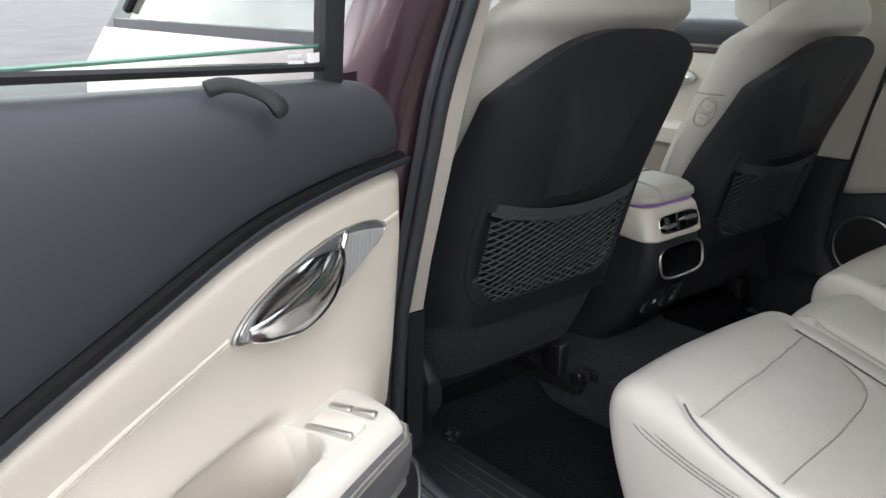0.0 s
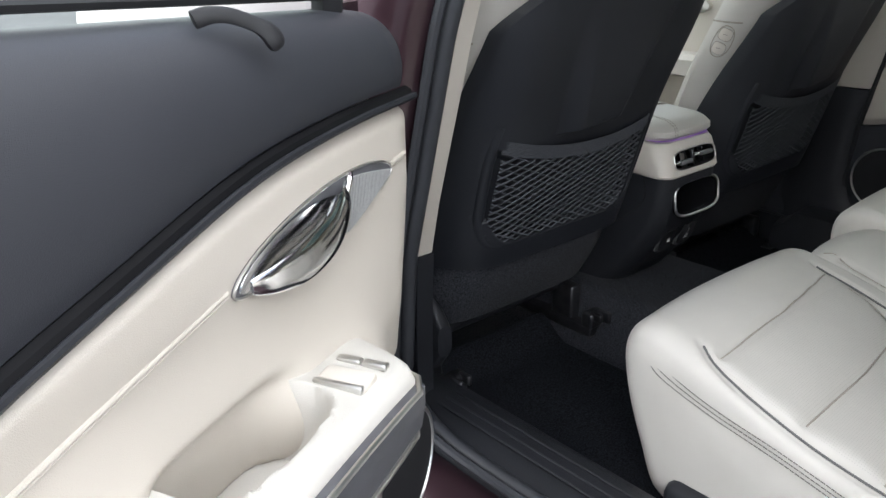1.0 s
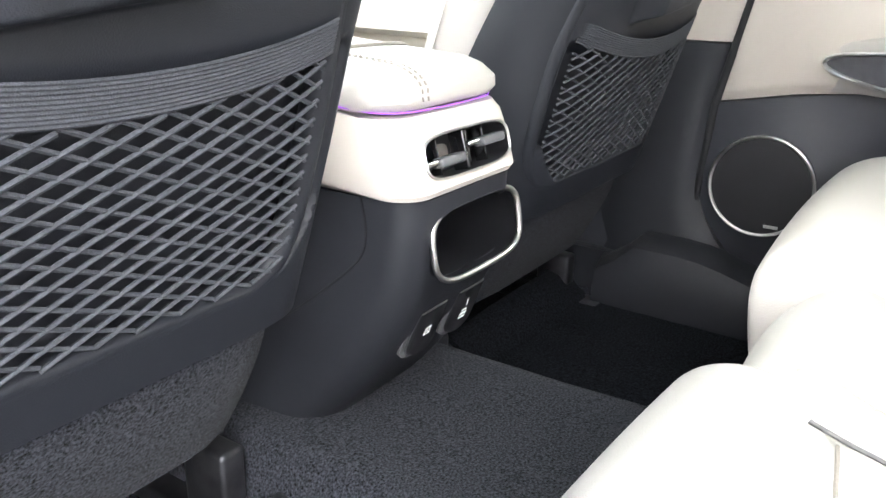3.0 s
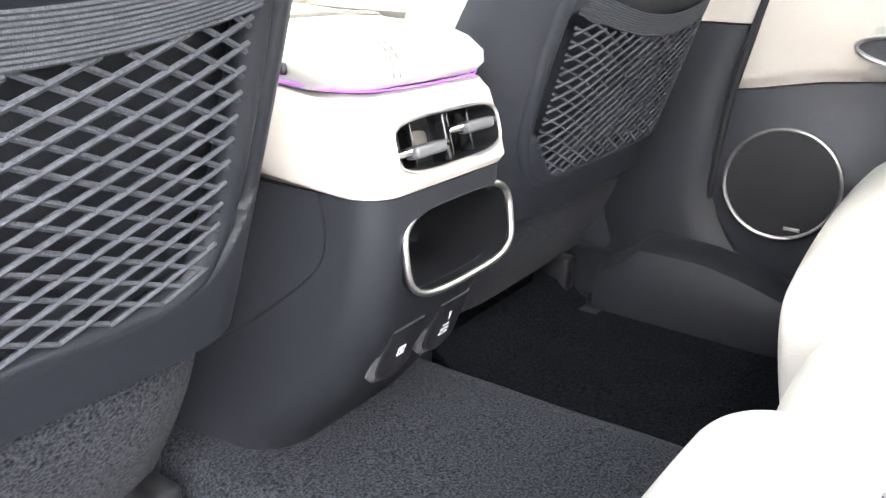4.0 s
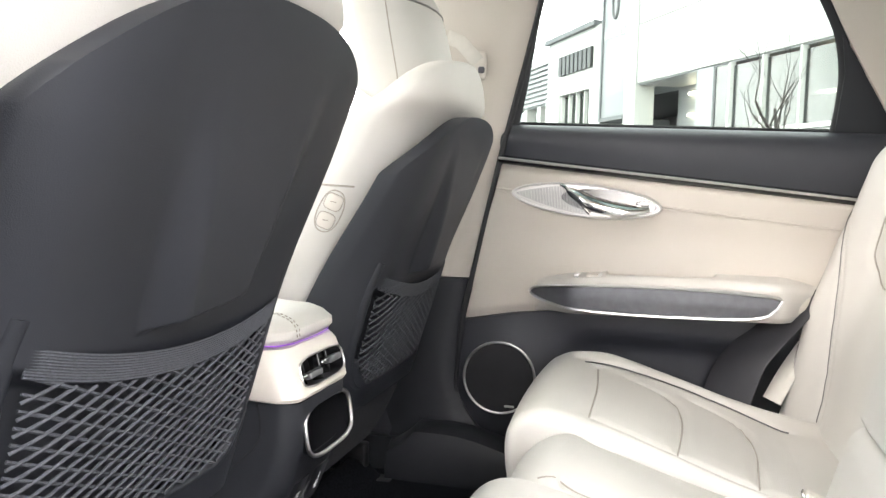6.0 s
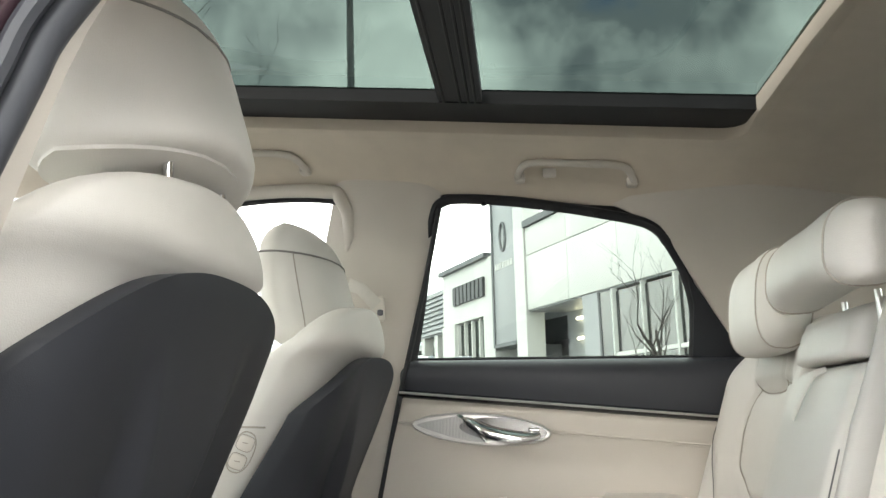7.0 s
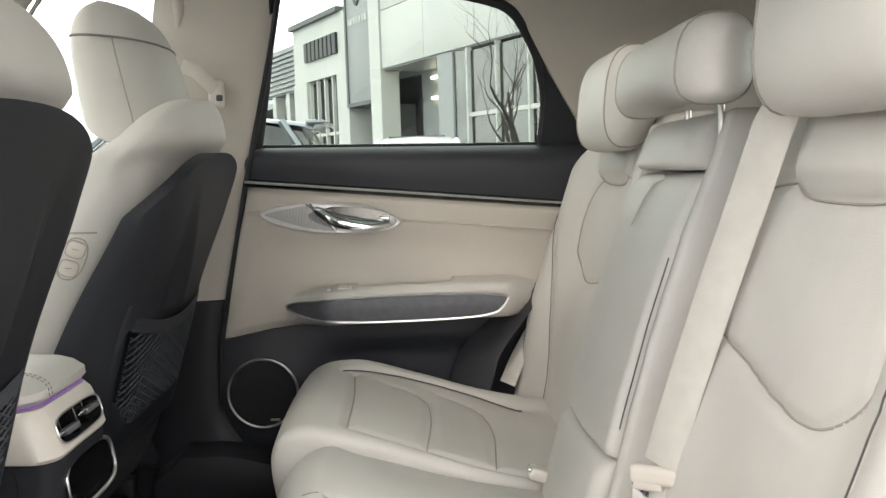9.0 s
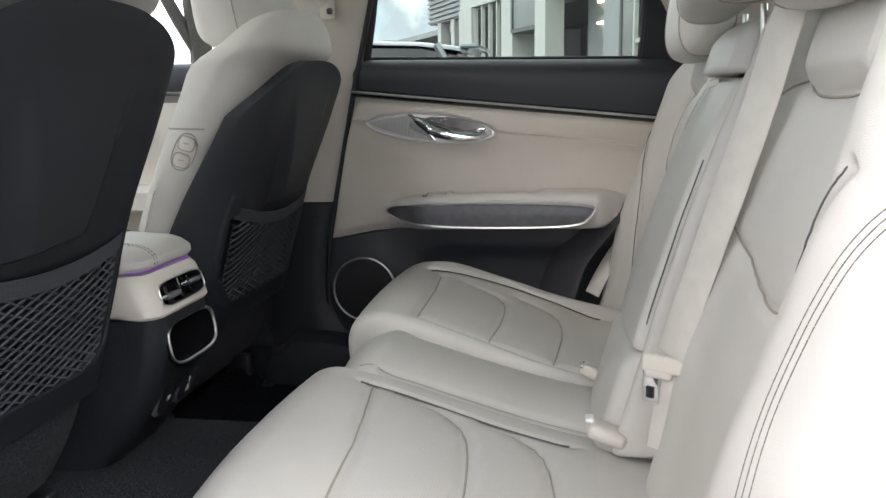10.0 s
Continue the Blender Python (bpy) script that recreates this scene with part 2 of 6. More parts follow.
def carve(bm, cutter):
    """Cuts one closed mesh out of another."""
    pair = []
    for k in (bm, cutter):
        bmesh.ops.recalc_face_normals(k, faces=k.faces)
        if k.calc_volume(signed=True) < 0:
            bmesh.ops.reverse_faces(k, faces=k.faces)
        me = bpy.data.meshes.new("carve_tmp")
        k.to_mesh(me)
        k.free()
        ob = bpy.data.objects.new("carve_tmp", me)
        scene.collection.objects.link(ob)
        pair.append(ob)
    cut = pair[0].modifiers.new("cut", "BOOLEAN")
    cut.operation, cut.object, cut.solver = "DIFFERENCE", pair[1], "EXACT"
    me = bpy.data.meshes.new_from_object(pair[0].evaluated_get(bpy.context.evaluated_depsgraph_get()))
    out = bmesh.new()
    out.from_mesh(me)
    bpy.data.meshes.remove(me)
    for ob in pair:
        old = ob.data
        bpy.data.objects.remove(ob)
        bpy.data.meshes.remove(old)
    return out


def tube(pts, r, n=8, closed=False, bm=None, flat=1.0, up=None):
    """A round cord along points; r may vary."""
    pts = [Vector(p) for p in pts]
    rs = r if hasattr(r, "__len__") else [r] * len(pts)
    rings = []
    nrm = None
    for i, p in enumerate(pts):
        a = pts[i - 1] if (i or closed) else p
        b = pts[(i + 1) % len(pts)] if (i < len(pts) - 1 or closed) else p
        t = (b - a).normalized()
        if up is not None:
            nrm = (Vector(up) - t * t.dot(Vector(up))).normalized()
        elif nrm is None:
            nrm = t.orthogonal().normalized()
        else:
            nrm = (nrm - t * t.dot(nrm)).normalized()
        o = t.cross(nrm)
        rings.append([p + rs[i] * (math.cos(2 * math.pi * k / n) * nrm * flat + math.sin(2 * math.pi * k / n) * o) for k in range(n)])
    return loft(rings, True, bm, closed)


def ribbon(pts, width, thick, across, bm=None):
    """A flat strap along points; across is its breadth direction at each point or one for all."""
    pts = [Vector(p) for p in pts]
    rings = []
    for i, p in enumerate(pts):
        t = (pts[min(i + 1, len(pts) - 1)] - pts[max(i - 1, 0)]).normalized()
        a = Vector(across[i] if hasattr(across[0], "__len__") else across).normalized()
        a = (a - t * t.dot(a)).normalized()
        n = t.cross(a)
        w, h = width / 2, thick / 2
        rings.append([p + a * w + n * h * 0.4, p + a * (w - h) + n * h, p - a * (w - h) + n * h, p - a * w + n * h * 0.4,
                      p - a * w - n * h * 0.4, p - a * (w - h) - n * h, p + a * (w - h) - n * h, p + a * w - n * h * 0.4])
    return loft(rings, True, bm)


def smooth(pts, n=40, closed=False):
    """Catmull-Rom points through a few."""
    p = [Vector(q) for q in pts]
    m = len(p)
    spans = m if closed else m - 1
    out = []
    for k in range(n):
        s = k / (n if closed else n - 1) * spans
        i = min(int(s), spans - 1)
        f = s - i
        if closed:
            a, b, c, d = p[(i - 1) % m], p[i % m], p[(i + 1) % m], p[(i + 2) % m]
        else:
            a, b, c, d = p[max(i - 1, 0)], p[i], p[i + 1], p[min(i + 2, m - 1)]
        out.append(0.5 * ((2 * b) + (c - a) * f + (2 * a - 5 * b + 4 * c - d) * f * f + (3 * b - a - 3 * c + d) * f ** 3))
    return out


def ring(cx, cy, a, b, n=2.5, count=40):
    """Points of a rounded oblong."""
    out = []
    for k in range(count):
        t = 2 * math.pi * k / count
        c, s = math.cos(t), math.sin(t)
        out.append((cx + a * math.copysign(abs(c) ** (2 / n), c), cy + b * math.copysign(abs(s) ** (2 / n), s)))
    return out


def interp(x, table):
    xs, ys = zip(*sorted(table))
    return np.interp(x, xs, ys)


def soft(x, table):
    """A smooth curve through a table of pairs."""
    xs, ys = map(np.array, zip(*sorted(table)))
    x = np.clip(x, xs[0], xs[-1])
    i = np.clip(np.searchsorted(xs, x) - 1, 0, len(xs) - 2)
    m = np.gradient(ys, xs)
    h = xs[i + 1] - xs[i]
    f = (x - xs[i]) / h
    return ((2 * f ** 3 - 3 * f ** 2 + 1) * ys[i] + (f ** 3 - 2 * f ** 2 + f) * h * m[i] + (-2 * f ** 3 + 3 * f ** 2) * ys[i + 1] + (f ** 3 - f ** 2) * h * m[i + 1])


def away(X, Y, line):
    """Distance of points from a broken line."""
    best = np.full(np.shape(X), 9.0)
    for (ax, ay), (bx, by) in zip(line[:-1], line[1:]):
        dx, dy = bx - ax, by - ay
        k = np.clip(((X - ax) * dx + (Y - ay) * dy) / (dx * dx + dy * dy + 1e-12), 0, 1)
        best = np.minimum(best, np.hypot(X - ax - k * dx, Y - ay - k * dy))
    return best


def seam_depth(X, Y, lines, deep=0.007, wide=0.006):
    out = np.zeros(np.shape(X))
    for l in lines:
        d = away(X, Y, l)
        out = np.maximum(out, deep * np.exp(-(d / wide) ** 2) + 0.35 * deep * np.exp(-(d / (4.5 * wide)) ** 2))
    return out


def step(x, a, b):
    t = np.clip((x - a) / (b - a), 0, 1)
    return t * t * (3 - 2 * t)


def stitches(pts, r, bm=None, length=0.004, gap=0.003):
    """Short threads in a row along a curve."""
    pts = [Vector(p) for p in pts]
    bm = bm or bmesh.new()
    d, on = 0.0, True
    run = [pts[0]]
    for a, b in zip(pts[:-1], pts[1:]):
        left = (b - a).length
        pos = a
        while left > 1e-6:
            need = (length if on else gap) - d
            s = min(need, left)
            pos = pos + (b - a).normalized() * s
            left -= s
            d += s
            if on:
                run.append(pos)
            if d >= (length if on else gap) - 1e-7:
                if on and len(run) > 1:
                    tube([run[0], run[-1]], r, 4, bm=bm)
                on, d, run = not on, 0.0, [pos]
    return bm


# ---- car shell: floor, pillars, roof ----
PILLAR = [(0.20, -0.02), (0.40, -0.034), (0.66, -0.053), (0.764, -0.075), (1.01, -0.127), (1.32, -0.205), (1.50, -0.245)]


def pillar_y(z):
    """Rear edge of the middle pillar, which leans back."""
    return float(interp(z, PILLAR))


def post_y(z, s):
    """The same edge on either side; the driver's post stands a little further forward below."""
    return pillar_y(z) + (0.0 if s > 0 else float(interp(z, [(0.2, 0.085), (0.65, 0.080), (1.06, 0.056), (1.23, 0.03), (1.34, 0.0)])))


def roof_z(x, y):
    """Underside of the roof lining."""
    base = interp(abs(x), [(0, 1.60), (0.36, 1.592), (0.46, 1.575), (0.54, 1.548), (0.60, 1.52), (0.645, 1.492), (0.675, 1.462)])
    return base + 0.10 * y - 0.03 * max(0.0, -y - 0.95) ** 1.2 * 4 + 0.06 * x - 0.10 * max(0.0, y - 0.45)


def build_floor():
    # carpeted floor pan with the raised middle tunnel
    xs = np.linspace(-0.72, 0.72, 97)
    ys = np.linspace(-0.62, 1.5, 60)
    top = np.zeros((len(xs), len(ys), 3))
    for i, x in enumerate(xs):
        for j, y in enumerate(ys):
            t = 1 - step(abs(x), 0.135, 0.235)
            z = 0.285 + 0.125 * t + 0.02 * step(-y, 0.25, 0.5)
            z += 0.06 * step(abs(x), 0.62, 0.70) + 0.004 * noise.noise((x * 9, y * 9, 0))
            top[i, j] = (x, y, z)
    low = top.copy()
    low[:, :, 2] = 0.20
    solo("floor", slab(top, low), carpet, "black carpeted car floor with a raised centre tunnel", "car floor", kind="structure")
    # loose mats in the rear footwells
    for s, name in ((1, "floor_mat"), (-1, "floor_mat")):
        n, m = 24, 24
        F = np.zeros((n, m, 3))
        for i in range(n):
            for j in range(m):
                a, b = i / (n - 1), j / (m - 1)
                x = s * (0.25 + 0.36 * a)
                y = -0.36 + 0.52 * b
                edge = min(a, 1 - a, b, 1 - b)
                F[i, j] = (x, y, 0.309 + 0.006 * step(edge, 0, 0.04) + 0.05 * step(b, 0.86, 1.0) + 0.003 * noise.noise((x * 14, y * 14, 3)))
        B = F.copy()
        B[:, :, 2] -= 0.010
        solo(name, slab(F, B), mat_weave, "black fabric floor mat on the rear footwell carpet", "floor mat", group="rear floor mats")


def build_sill(s):
    """Plastic sill trim, rubber seal foot and painted outer sill on one side."""
    t = thing("sill_trim", "charcoal plastic door sill trim along the floor edge", "sill trim", (s * 0.7, -0.3, 0.3), kind="structure")
    ys = sorted(list(np.linspace(-0.85, 1.2, 60)) + [0.080, 0.083, 0.086, 0.089])
    prof = [(0.585, 0.285), (0.59, 0.345), (0.60, 0.372), (0.625, 0.385), (0.665, 0.385), (0.70, 0.378), (0.735, 0.365), (0.745, 0.34), (0.745, 0.25), (0.60, 0.24)]
    rings = []
    for y in ys:
        bend = 0.05 * step(-y, 0.45, 0.85)
        slim = 0.07 * step(y, 0.082, 0.088)
        rings.append([(s * (max(x, 0.585 + slim)), y, z + bend * 0.9 + (0.050 if s > 0 else 0.0) * step(-y, -0.075, -0.02) * (1 - step(-y, 0.05, 0.30)) * (x < 0.70) * (z > 0.30)) for x, z in prof])
    part("sill_cover", loft(rings), dark_hard, t)
    ribs = bmesh.new()
    for k in range(3):
        tube([(s * (0.64 + 0.022 * k), -0.5, 0.3865), (s * (0.64 + 0.022 * k), 0.0, 0.3865)], 0.0022, 6, bm=ribs)
    part("sill_rib", ribs, dark_hard, t)
    outer = [(0.745, 0.345), (0.775, 0.352), (0.83, 0.345), (0.87, 0.32), (0.885, 0.27), (0.87, 0.22), (0.745, 0.20)]
    part("painted_sill", loft([[(s * x, y, z) for x, z in outer] for y in ys]), wine, t, "burgundy painted outer sill")
    return t


def build_pillar(s):
    """Middle pillar: cream trim above, charcoal foot below, painted outside."""
    side = "centre pillar of the car body, cream trim over a charcoal foot"
    t = thing("pillar", side, "car pillar", (s * 0.7, 0, 0.3), kind="structure", group="centre pillars")
    STEP = 0.755 if s > 0 else 0.657

    def skin(z0, z1, n, push, wide):
        rows = []
        for k in range(n):
            z = z0 + (z1 - z0) * k / (n - 1)
            yr = post_y(z, s) - (0.012 if s < 0 else 0.0) - (0.085 * float(np.clip((0.56 - z) / 0.16, 0, 1)) ** 2.2 if s > 0 and wide else 0.0)
            yf = yr + 0.135 + (0.10 * step(z, 1.0, 1.4) + 0.03 * (z > 1.05) if s > 0 else 0.0) + wide * step(0.62 - z, 0, 0.3) * 0.10
            xo = interp(z, [(0.2, 0.665), (0.5, 0.685), (0.75, 0.695), (1.0, 0.69), (1.25, 0.672), (1.45, 0.652), (1.55, 0.635)]) + push - (0.028 if s < 0 else 0.0) * (1 - step(z, 1.0, 1.3))
            row = []
            for q in range(13):
                a = q / 12
                y = yr + (yf - yr) * a
                bulge = 0.016 * (1 - abs(2 * a - 1) ** 4)
                row.append((s * (xo + 0.016 - bulge), y, z))
            back = [(s * (xo + 0.05), yr + (yf - yr) * (12 - q) / 12, z) for q in range(13)]
            rows.append(row + back)
        return loft(rows)

    part("upper_trim", skin(STEP, 1.56, 30, 0.0, 0), cream_trim, t, "cream moulded upper pillar trim")
    part("lower_trim", skin(0.27, STEP - 0.003, 24, -0.004, 1), dark_hard, t, "charcoal plastic lower pillar trim")
    # painted post behind the trim
    rows = []
    for k in range(26):
        z = 0.25 + (1.27 if s > 0 else 1.16) * k / 25
        yr = post_y(z, s)
        lean = interp(z, [(0.2, 0.0), (0.75, 0.0), (1.05, -0.015), (1.3, -0.06), (1.52, -0.12)]) * (1 if s < 0 else 0.35)
        row = [(0.735, yr + 0.012), (0.765, yr + 0.004), (0.80, yr + 0.010), (0.825, yr + 0.03), (0.845, yr + 0.06), (0.85, yr + 0.12), (0.735, yr + 0.14)]
        rows.append([(s * (x + lean), y, z) for x, y in row])
    part("painted_post", loft(rows), wine, t, "burgundy painted metal post")
    # belt loop on the trim
    lp = part("belt_anchor", rbox((s * 0.655, -0.088, 1.215), (0.018, 0.034, 0.06), 0.008), cream_plastic, t)
    part("belt_webbing", ribbon([(s * 0.645, -0.088, 1.222), (s * 0.638, -0.052, 1.262), (s * 0.642, -0.02, 1.275)], 0.03, 0.002, (0, -0.5, 0.8)), webbing, lp)
    part("anchor_bolt", rbox((s * 0.646, -0.096, 1.205), (0.010, 0.014, 0.014), 0.004), steel, lp)
    return t


def build_seal(s):
    """Rubber seal round the rear door opening."""
    path = []
    for z in np.linspace(0.42, 1.24, 22):
        path.append((s * interp(z, [(0.4, 0.722), (1.0, 0.722), (1.24, 0.712)]), post_y(z, s) - 0.008, z))
    path += [(s * 0.707, -0.218, 1.31), (s * 0.697, -0.262, 1.362), (s * 0.688, -0.325, 1.385), (s * 0.685, -0.42, 1.382), (s * 0.685, -0.55, 1.366), (s * 0.688, -0.70, 1.338), (s * 0.70, -0.82, 1.285),
             (s * 0.715, -0.93, 1.17), (s * 0.725, -0.985, 1.02), (s * 0.73, -0.985, 0.86), (s * 0.735, -0.94, 0.72), (s * 0.737, -0.87, 0.60), (s * 0.737, -0.80, 0.50), (s * 0.737, -0.70, 0.425), (s * 0.737, -0.5, 0.385), (s * 0.737, -0.2, 0.375), (s * 0.735, -0.06, 0.385)]
    if s > 0:
        path = [(x, y, z + 0.085 * float(step(z, 1.05, 1.33))) for x, y, z in path]
    pts = smooth(path, 160, closed=True)
    t = thing("door_seal", "black rubber seal round the rear door opening", "door seal", (s * 0.72, -0.4, 0.375), group="door seals")
    if s > 0:
        part("seal_bulb", tube([(float(interp(z, [(0.4, 0.700), (1.0, 0.694), (1.25, 0.680), (1.46, 0.655)])), pillar_y(z) - 0.004, z) for z in np.linspace(0.40, 1.45, 30)], 0.0065, 10), rubber, t)
        return
    part("seal_bulb", tube(pts, 0.0125, 10, closed=True), seal_rubber, t)
    pts2 = [(p[0] + s * 0.020, p[1] + 0.004, p[2] + 0.004) for p in pts]
    part("seal_lip", tube(pts2, 0.008, 8, closed=True), seal_rubber, t)


def build_roof_side(s):
    """Side rail above the doors: painted outside, with the rear pillar trim."""
    t = thing("roof_rail", "burgundy painted roof rail over the doors", "roof rail", (s * 0.7, -0.4, 1.4), kind="structure")
    ys = np.linspace(-0.98, 0.10 if s > 0 else 1.0, 60)
    rows = []
    for y in ys:
        zt = interp(y, [(-0.98, 1.20), (-0.86, 1.285), (-0.75, 1.345), (-0.62, 1.378), (-0.45, 1.402), (-0.3, 1.41), (0.0, 1.415), (0.4, 1.40), (1.0, 1.25)])
        xo = interp(y, [(-0.98, 0.715), (-0.5, 0.69), (0.2, 0.685), (1.0, 0.68)])
        zt += 0.150 if s > 0 else 0.0
        xo += 0.085 if s > 0 else 0.0
        prof = [(xo - 0.01, zt + 0.012), (xo + 0.02, zt - 0.004), (xo + 0.05, zt + 0.004), (xo + 0.068, zt + 0.03), (xo + 0.06, zt + 0.065), (xo + 0.02, zt + 0.11), (xo - 0.06, zt + 0.16), (xo - 0.07, zt + 0.13)]
        rows.append([(s * x, y, z) for x, z in prof])
    part("painted_rail", loft(rows), wine, t)
    return t


def build_rear_pillar(s):
    """Cream trim behind the rear door glass, down to the seat."""
    n, m = 26, 16
    F = np.zeros((n, m, 3))
    for i in range(n):
        z = 0.86 + (1.545 - 0.86) * i / (n - 1)
        y0 = float(interp(z, [(0.86, -0.98), (1.0, -0.955), (1.11, -0.905), (1.19, -0.856), (1.28, -0.806), (1.36, -0.764), (1.42, -0.690), (1.475, -0.57), (1.545, -0.40)] if s > 0 else [(0.86, -1.00), (1.0, -0.985), (1.11, -0.945), (1.19, -0.905), (1.28, -0.855), (1.36, -0.78), (1.42, -0.66), (1.475, -0.50), (1.545, -0.40)]))
        y1 = -1.62
        for j in range(m):
            a = j / (m - 1)
            y = y0 + (y1 - y0) * a
            x = interp(z, [(0.86, 0.715), (1.1, 0.70), (1.3, 0.675), (1.42, 0.662), (1.475, 0.655), (1.545, 0.62)]) - 0.05 * step(a, 0, 0.4) + 0.012 * (1 - step(a, 0, 0.06))
            F[i, j] = (s * x, y, z)
    B = F.copy()
    B[:, :, 0] += s * 0.03
    solo("rear_pillar_trim", slab(F, B), cream_trim, "cream moulded trim on the rear roof pillar", "pillar trim", kind="structure")


SX0, SX1, SRY0, SRY1 = -0.335, 0.47, -0.905, 0.52


def build_ceiling():
    """Roof lining with the long opening for the glass roof."""
    bm = bmesh.new()
    cols = [-0.675, -0.645, -0.62, -0.59, -0.56, -0.53, -0.50, -0.47, -0.44, -0.41, -0.37, SX0, SX1, 0.50, 0.53, 0.56, 0.59, 0.62, 0.645, 0.675]
    rows = list(np.linspace(-1.75, SRY0 - 0.03, 14)) + [SRY0] + list(np.linspace(SRY0 + 0.05, SRY1 - 0.05, 24)) + [SRY1] + list(np.linspace(SRY1 + 0.04, 0.95, 8))
    inner = list(np.linspace(SX0, SX1, 14))[1:-1]
    cols = sorted(cols + inner)

    def v(x, y, up=0.0):
        return bm.verts.new((x, y, roof_z(x, y) + up))

    for up in (0.0, 0.012):
        g = [[v(x, y, up) for y in rows] for x in cols]
        for i in range(len(cols) - 1):
            for j in range(len(rows) - 1):
                xm, ym = (cols[i] + cols[i + 1]) / 2, (rows[j] + rows[j + 1]) / 2
                if SX0 < xm < SX1 and SRY0 < ym < SRY1:
                    continue
                bm.faces.new((g[i][j], g[i + 1][j], g[i + 1][j + 1], g[i][j + 1]))
    # rolled lip of the opening
    lip = []
    R = 0.05
    loop = []
    for cx, cy, a0 in ((SX1 - R, SRY1 - R, 0), (SX0 + R, SRY1 - R, 90), (SX0 + R, SRY0 + R, 180), (SX1 - R, SRY0 + R, 270)):
        for k in range(7):
            a = radians(a0 + 15 * k)
            loop.append((cx + R * math.cos(a), cy + R * math.sin(a)))
    # points along the straight runs follow the roof's camber
    loop = [(p[0] + (q[0] - p[0]) * f / 10, p[1] + (q[1] - p[1]) * f / 10) for p, q in zip(loop, loop[1:] + loop[:1]) for f in range(10 if math.dist(p, q) > 0.1 else 1)]
    for off, dz in ((0.03, 0.002), (0.008, -0.003), (-0.002, -0.002), (-0.005, 0.006), (-0.004, 0.030)):
        ringp = []
        for (x, y), k in zip(loop, range(len(loop))):
            nx = 1 if x > SX1 - R * 0.8 else -1 if x < SX0 + R * 0.8 else 0
            ny = (1 if y > 0 else -1) if (y > SRY1 - R * 0.8 or y < SRY0 + R * 0.8) else 0
            px, py = x + nx * off, y + ny * off
            ringp.append((px, py, roof_z(px, py) + dz))
        lip.append(ringp)
    loft(lip, cap=False, bm=bm)
    solo("ceiling", bm, liner, "beige woven fabric roof lining with a glass roof opening", "ceiling", kind="structure")


def build_glass_roof():
    t = thing("glass_roof", "dark tinted panoramic glass roof with black frame", "glass roof", (0, -0.2, 1.6), kind="structure")

    def z(x, y, up):
        return 1.592 + 0.10 * y + 0.06 * x + up

    def bar(x0, x1, y0, y1, up0, up1, bm=None):
        xs, ys = np.linspace(x0, x1, 9), np.linspace(y0, y1, 9)
        F = [[(x, y, z(x, y, up0)) for y in ys] for x in xs]
        B = [[(x, y, z(x, y, up1)) for y in ys] for x in xs]
        return slab(F, B, bm)

    G0, G1 = SX0 - 0.01, 0.335
    part("side_frame", bar(G1, SX1 + 0.04, SRY0 - 0.003, SRY1 + 0.03, 0.004, 0.034), rubber, t)
    part("side_frame", bar(SX0 - 0.05, G0, SRY0 - 0.003, SRY1 + 0.03, 0.004, 0.034), rubber, t)
    part("end_frame", bar(G0, G1, SRY0 - 0.003, SRY0 + 0.004, 0.013, 0.034), rubber, t)
    part("end_frame", bar(G0, G1, SRY1 - 0.03, SRY1 + 0.03, 0.004, 0.034), rubber, t)
    skew = lambda x: 0.055 * (x - 0.1)
    xs = np.linspace(G0, G1, 9)
    F = [[(x, y + skew(x), z(x, y, 0.008)) for y in (-0.389, -0.36, -0.33, -0.301)] for x in xs]
    cross = part("cross_bar", slab(F, [[(p[0], p[1], p[2] + 0.026) for p in r] for r in F]), dark_hard, t, "black cross bar between the panes")
    rib = bmesh.new()
    for y in (-0.376, -0.362, -0.345, -0.312):
        tube([(x, y + skew(x), z(x, y, 0.007)) for x in xs], 0.003, 6, bm=rib)
    part("bar_rib", rib, rubber, cross)
    for y0, y1 in ((SRY0, -0.36), (-0.33, SRY1 - 0.03)):
        gx, gy = np.linspace(G0 - 0.004, G1 + 0.004, 9), np.linspace(y0 - 0.004, y1 + 0.004, 9)
        ob = part("pane", grid([[(x, y, z(x, y, 0.030)) for y in gy] for x in gx]), roof_glass, t, "dark green tinted roof pane")
        ob.visible_shadow = False


def build_grab_handle(y0, y1, s):
    t = thing("grab_handle", "beige folded grab handle on the roof lining", "grab handle", (s * 0.6, (y0 + y1) / 2, 1.5), group="grab handles")
    path = [(0.612, y0), (0.596, y0 + 0.003), (0.575, y0 + 0.010), (0.560, y0 + 0.022), (0.553, y0 + 0.042)]
    path += [(0.5515, y0 + 0.042 + (y1 - y0 - 0.084) * k / 8) for k in range(1, 8)]
    path += [(x, y0 + y1 - y) for x, y in path[4::-1]]
    part("grip", tube(smooth([(s * x, y, roof_z(s * x, y) - 0.011) for x, y in path], 48), 0.0085, 10), cream_trim, t)
    for y in (y0 + 0.004, y1 - 0.004):
        part("mount", rbox((s * 0.612, y, roof_z(s * 0.612, y) - 0.006), (0.030, 0.024, 0.022), 0.006), cream_trim, t)
    yh = y0 + (y1 - y0) * 0.72
    part("coat_hook", rbox((s * 0.590, yh, roof_z(s * 0.590, yh) - 0.008), (0.016, 0.030, 0.022), 0.005), cream_plastic, t)


